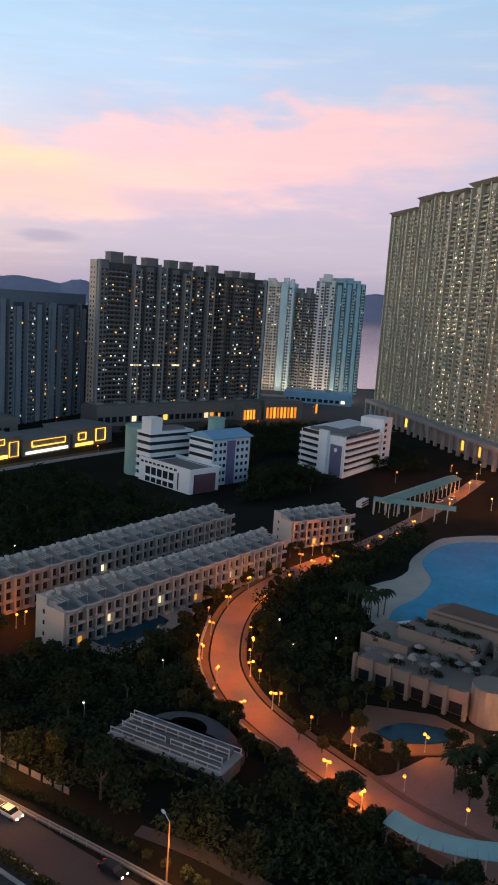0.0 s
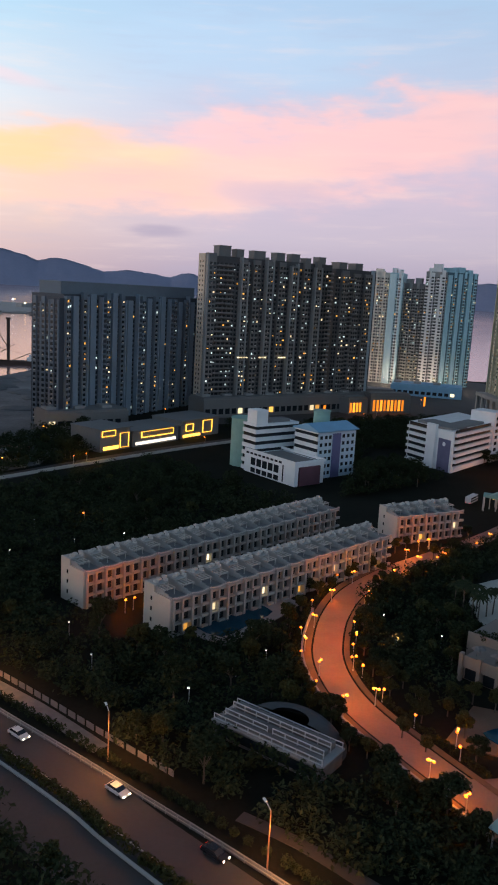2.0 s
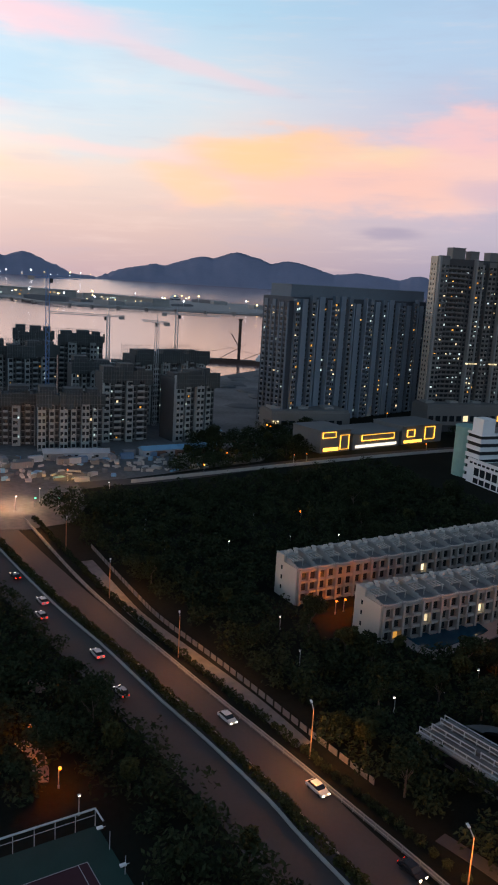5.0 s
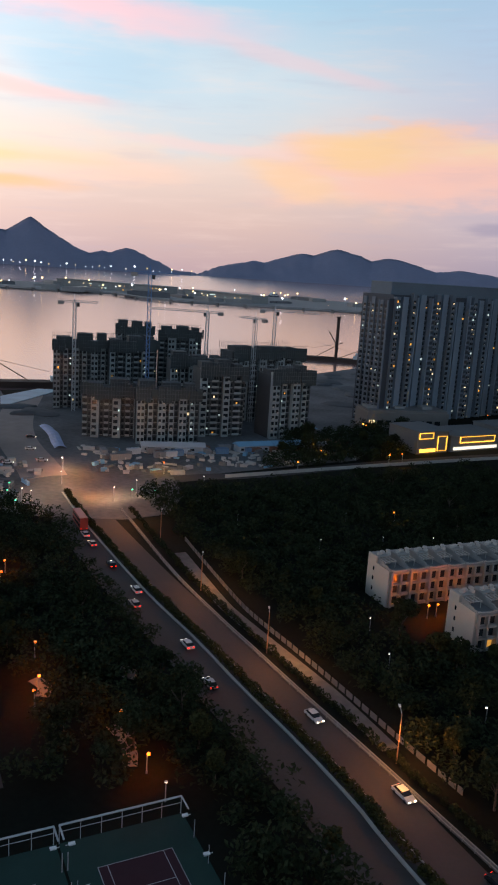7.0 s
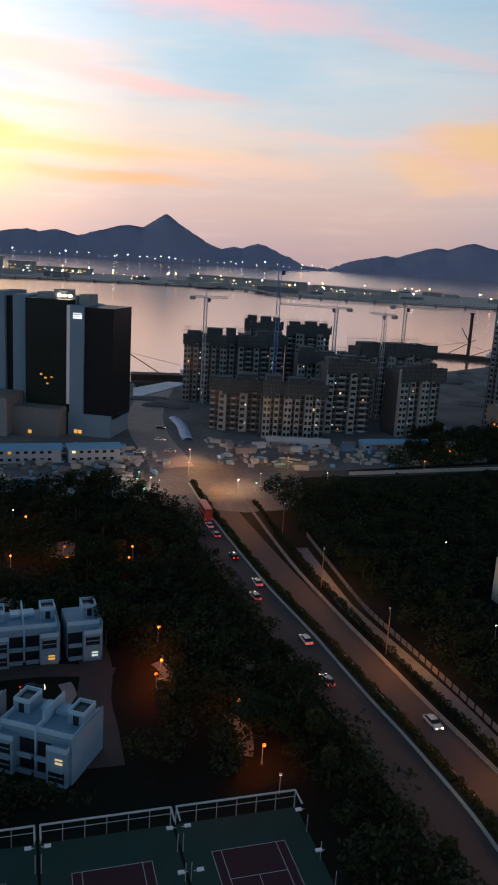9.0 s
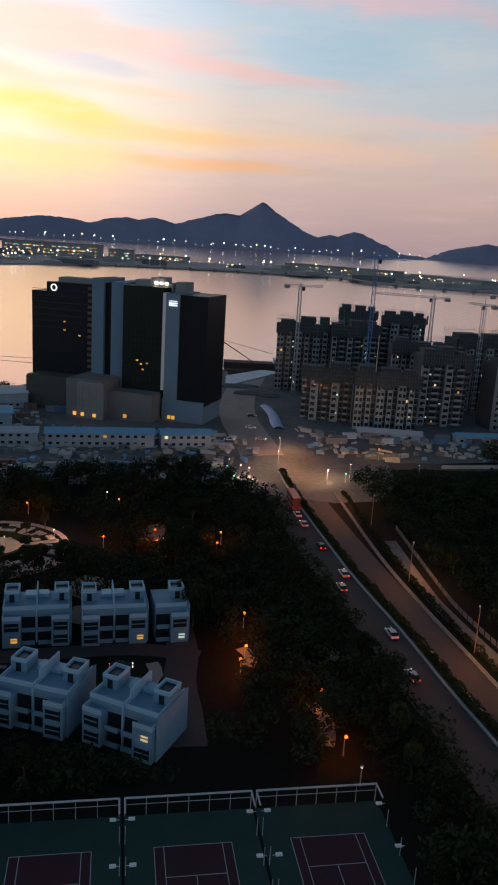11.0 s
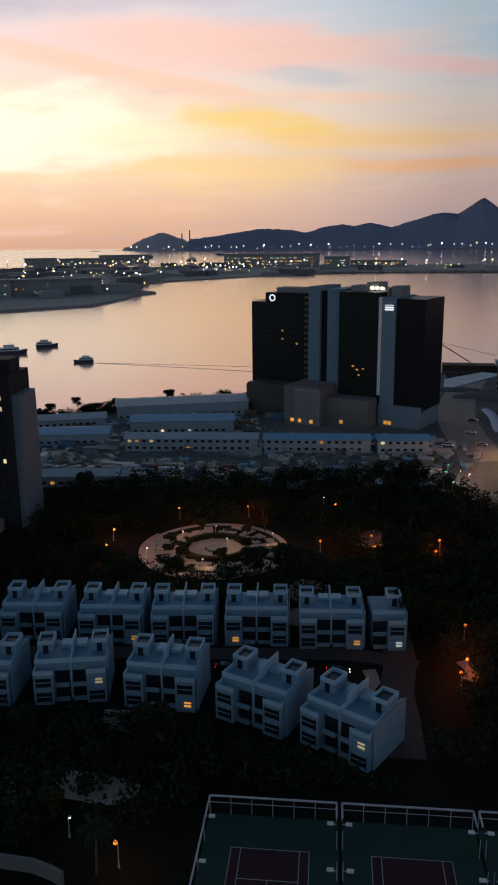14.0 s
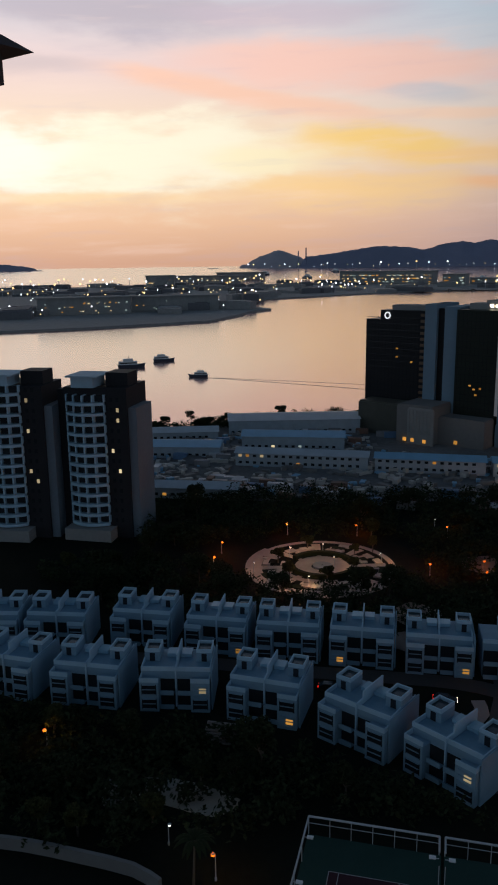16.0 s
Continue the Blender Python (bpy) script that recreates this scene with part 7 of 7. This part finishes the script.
# ---- airport island, ships, horizon ----
def airport():
    rnd = random.Random(6)
    for x, y, w, d, h, turn, n in ((-2400, 1480, 330, 60, 42, 40, 40), (-2110, 1550, 70, 60, 34, 40, 4), (-1330, 240, 150, 40, 26, 84, 14), (-1345, 400, 150, 40, 24, 80, 4), (-2900, 1000, 260, 60, 30, 70, 12), (-2150, 1750, 180, 50, 18, 30, 8), (-1560, 1980, 420, 60, 22, 0, 12), (-1150, 1950, 300, 60, 18, -20, 10), (-2500, 700, 90, 50, 40, 70, 4), (-3200, 1250, 200, 60, 36, 60, 4)):
        ob = thing("terminal_building", pose(x, y, 1.5, 0, 0, turn), "long low terminal building with lit windows", "terminal", "terminal buildings")
        bm = bmnew()
        box(bm, -w / 2, w / 2, -d / 2, d / 2, 0, h)
        box(bm, -w / 2 - 3, w / 2 + 3, -d / 2 - 3, d / 2 + 3, h, h + 2)
        part("wall", bm, M_CONCRETE, ob)
        for k in range(n * 2):
            bm = bmnew()
            s = rnd.uniform(1.2, 2.6) * min(1.0, math.hypot(x, y) / 2400) ** 1.6
            px, pz = rnd.uniform(-w / 2 + 4, w / 2 - 4), rnd.choice((0.2, 0.45, 0.7)) * h + rnd.uniform(-1, 1)
            box(bm, px - s * 1.6, px + s * 1.6, -d / 2 - 1, -d / 2 + 1, pz - s * 0.7, pz + s * 0.7)
            part("window", bm, rnd.choice(LIT), ob)
    unit = bmnew()
    bmesh.ops.create_icosphere(unit, subdivisions=1, radius=1)
    warm = glow("apron_light", (255, 215, 150), 3.0)
    cool = glow("apron_light_white", (245, 245, 255), 4.0)
    mw, mc = mesh_of(unit.copy(), warm, "apron_lamp"), mesh_of(unit.copy(), cool, "apron_lamp")
    unit.free()
    for me in (mw, mc):
        pole = bmnew()
        pole.from_mesh(me)
        count = len(pole.faces)
        tube(pole, (0, 0, -8), (0, 0, -0.9), 0.18, 5)
        pole.faces.ensure_lookup_table()
        for f in pole.faces[count:]:
            f.material_index = 1
        pole.to_mesh(me)
        pole.free()
        me.materials.append(M_STEEL)
    for k in range(335):
        a = rnd.uniform(17, 86) if k < 170 else rnd.uniform(60, 86)
        r = rnd.uniform(2050, 2750) if a < 62 else rnd.uniform(1250, 3200)
        x, y = -r * math.sin(radians(a)), r * math.cos(radians(a))
        if not inside((x, y), ISLAND):
            continue
        s = rnd.uniform(1.0, 2.9) * r / 2300
        ob = new("apron_lamp", rnd.choice((mw, mc, mw)))
        ob.matrix_basis = pose(x, y, 1.5 + 8 * s) @ Matrix.Diagonal((s, s, s, 1))
        tagged(ob, "bright apron flood lamp on a mast", "flood lamp", "apron lamps")
    for k in range(70):
        a = 33 + 36 * k / 69 + rnd.uniform(-0.4, 0.4)
        r = 4380
        s = rnd.uniform(1.5, 4.2)
        ob = new("shore_lamp", mc if k % 3 else mw)
        ob.matrix_basis = pose(-r * math.sin(radians(a)), r * math.cos(radians(a)), 40 + 8 * s) @ Matrix.Diagonal((s, s, s, 1))
        tagged(ob, "bright lamp on the far shore", "flood lamp", "shore lamps")
    sheds = [mat("cargo_shed_grey", (0.16, 0.16, 0.17), 0.8), mat("cargo_shed_pale", (0.32, 0.31, 0.3), 0.8)]
    for k in range(130):
        a = rnd.uniform(18, 86) if k < 50 else rnd.uniform(62, 86)
        r = rnd.uniform(2080, 2700) if a < 62 else rnd.uniform(1250, 3000)
        x, y = -r * math.sin(radians(a)), r * math.cos(radians(a))
        if not inside((x, y), ISLAND):
            continue
        bm = bmnew()
        w, d, h = rnd.uniform(15, 60), rnd.uniform(12, 30), rnd.uniform(4, 14)
        box(bm, -w, w, -d, d, 0, h)
        box(bm, -w * 0.8, w * 0.8, -d * 0.8, d * 0.8, h, h + 1.5)
        solid("cargo_shed", bm, rnd.choice(sheds), "low grey airport cargo shed", "shed", "airport sheds", m=pose(x, y, 1.5, 0, 0, rnd.uniform(0, 180)))
    for a, h in ((64.6, 78), (64.06, 95)):
        bm = bmnew()
        r = 4580
        tube(bm, (0, 0, -15), (0, 0, h), 4.5, 10, 3.2)
        # takes the hills' haze colour
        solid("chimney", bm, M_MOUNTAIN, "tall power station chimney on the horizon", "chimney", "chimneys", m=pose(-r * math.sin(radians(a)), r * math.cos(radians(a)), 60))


airport()


def bridge():
    ob = thing("causeway_bridge", Matrix(), "long low concrete bridge along the island shore", "bridge")
    pts = [(-1800, 1250), (-1640, 1520), (-1400, 1715), (-1100, 1610), (-700, 1840), (-300, 2060)]
    bm = bmnew()
    ribbon(bm, pts, 9, 9, 4.5, 6, 40)
    part("deck", bm, M_CONCRETE, ob)
    for p in spline(pts, 60):
        bm = bmnew()
        box(bm, p.x - 3, p.x + 3, p.y - 3, p.y + 3, -3, 4.5)
        part("pier", bm, M_CONCRETE, ob)


bridge()


def boat(x, y, turn, s, label):
    ob = thing("ferry_boat", pose(x, y, -1.6, 0, 0, turn) @ Matrix.Diagonal((s, s, s, 1)), label, "boat", "boats")
    bm = bmnew()
    prof = [(-9, -2.6), (6, -2.6), (11, 0), (6, 2.6), (-9, 2.6)]
    lo = [bm.verts.new((x0 * 0.92, y0 * 0.8, 0)) for x0, y0 in prof]
    hi = [bm.verts.new((x0, y0, 2.4 + (0.8 if x0 > 8 else 0))) for x0, y0 in prof]
    bm.faces.new(lo[::-1])
    bm.faces.new(hi)
    for i in range(5):
        bm.faces.new((lo[i], lo[(i + 1) % 5], hi[(i + 1) % 5], hi[i]))
    part("hull", bm, mat("dark_hull_paint", (0.05, 0.06, 0.09), 0.5), ob, "dark hull")
    bm = bmnew()
    box(bm, -8, 5, -2.2, 2.2, 2.4, 4.6)
    box(bm, -5, 2, -1.8, 1.8, 4.6, 6.4)
    part("cabin", bm, M_WHITE, ob)
    bm = bmnew()
    box(bm, -7.6, 4.6, -2.26, 2.26, 3.2, 4.0)
    part("cabin_window", bm, M_GLASS, ob)
    bm = bmnew()
    tube(bm, (-1, 0, 6.4), (-1, 0, 9.5), 0.15, 5)
    part("mast", bm, M_STEEL, ob)


boat(-637, 150, 82, 1.15, "white ferry with a dark hull on calm water")
boat(-666, 186, 80, 0.95, "white ferry with a dark hull on calm water")
boat(-560, 184, 250, 0.75, "small launch drawing a long wake")
M_WAKE = mat("dark_wake", (0.03, 0.03, 0.035), 0.45, vary=0.2, scale=0.05)
for p, half in (((-402.5, 300.9), 0.55), ((-414, 331), 0.3)):
    bm = bmnew()
    ribbon(bm, [(-556, 186), ((p[0] - 556) / 2 - 2, (p[1] + 186) / 2 + 1), p], half, half, -1.9, -1.52, 12)
    solid("water_wake", bm, M_WAKE, "thin dark wake line on the water", "wake", kind="structure")


def barge(x, y, turn, mast, label):
    ob = thing("crane_barge", pose(x, y, -1.6, 0, 0, turn), label, "barge", "barges")
    hull = mat("rusty_hull", (0.07, 0.045, 0.035), 0.8) if "rusty_hull" not in bpy.data.materials else bpy.data.materials["rusty_hull"]
    bm = bmnew()
    prism(bm, [(-24, -6), (22, -6), (26, -3), (26, 3), (22, 6), (-24, 6)], 0, 4)
    part("hull", bm, hull, ob)
    bm = bmnew()
    box(bm, 10, 20, -4.5, 4.5, 4, 7)
    box(bm, 12, 20, -4, 4, 7, 10)
    part("cabin", bm, M_WHITE, ob)
    bm = bmnew()
    if mast:
        box(bm, -9, -6, -1.5, 1.5, 4, mast)
        box(bm, -9.8, -5.2, -2, 2, mast, mast + 1.5)
        tube(bm, (-6, 0, 14), (-16, 0, 30), 0.5, 5)
    tube(bm, (-4, 0, 4), (-30 if not mast else 14, 0, 20 if not mast else 12), 0.35, 5)
    tube(bm, (10, 0, 10), (-30, 0, 19), 0.12, 4)
    part("boom", bm, hull, ob, "dark rusty boom")


barge(-374, 392, 48, 0, "flat dark work barge with a slanting boom")
barge(-300, 752, 20, 44, "dredging barge with a tall rust-red mast")
barge(-330, 742, 200, 0, "moored work barge with a white cabin")
for a, r in ((41, 2960), (52, 3000), (36, 2900), (27, 2880), (64, 3300), (69, 3500), (72, 3400), (60, 3100), (67, 3800), (58, 3600), (62, 4000)):
    boat(-r * math.sin(radians(a)), r * math.cos(radians(a)), a * 3, 3.0, "distant cargo ship at anchor")
    o = [q for q in bpy.data.objects if q.name.startswith("ferry_boat")][-1]
    o.location.z = -1.6 if r < 3000 else (r - 2600) / 1500 * 30 - 4


# ---- the building that the camera looks out from ----
def home():
    ob = thing("home_tower", pose(0, 0, 0, 0, 0, 33), "plain pale tower wall with a dark projecting eave", "tower")
    bm = bmnew()
    box(bm, -16, 16, -16, -0.8, 0, 98)
    part("wall", bm, M_PALE_WALL, ob)
    eave = mat("dark_eave_paint", (0.06, 0.045, 0.04), 0.6)
    bm = bmnew()
    box(bm, -16, -8.15, -0.8, 6.6, 84.08, 84.46)
    part("beam", bm, eave, ob, "dark beam below the eave")
    bm = bmnew()
    v = [bm.verts.new(p) for p in ((-16.5, -0.8, 84.46), (-7.93, -0.8, 84.46), (-7.93, 6.9, 84.46), (-16.5, 6.9, 84.46), (-16.5, -0.8, 84.78), (-8.3, -0.8, 84.78), (-8.3, 6.3, 84.78), (-16.5, 6.3, 84.78))]
    for f in ((0, 3, 2, 1), (4, 5, 6, 7), (0, 1, 5, 4), (1, 2, 6, 5), (2, 3, 7, 6), (3, 0, 4, 7)):
        bm.faces.new([v[k] for k in f])
    part("eave", bm, eave, ob, "dark brown eave")


home()
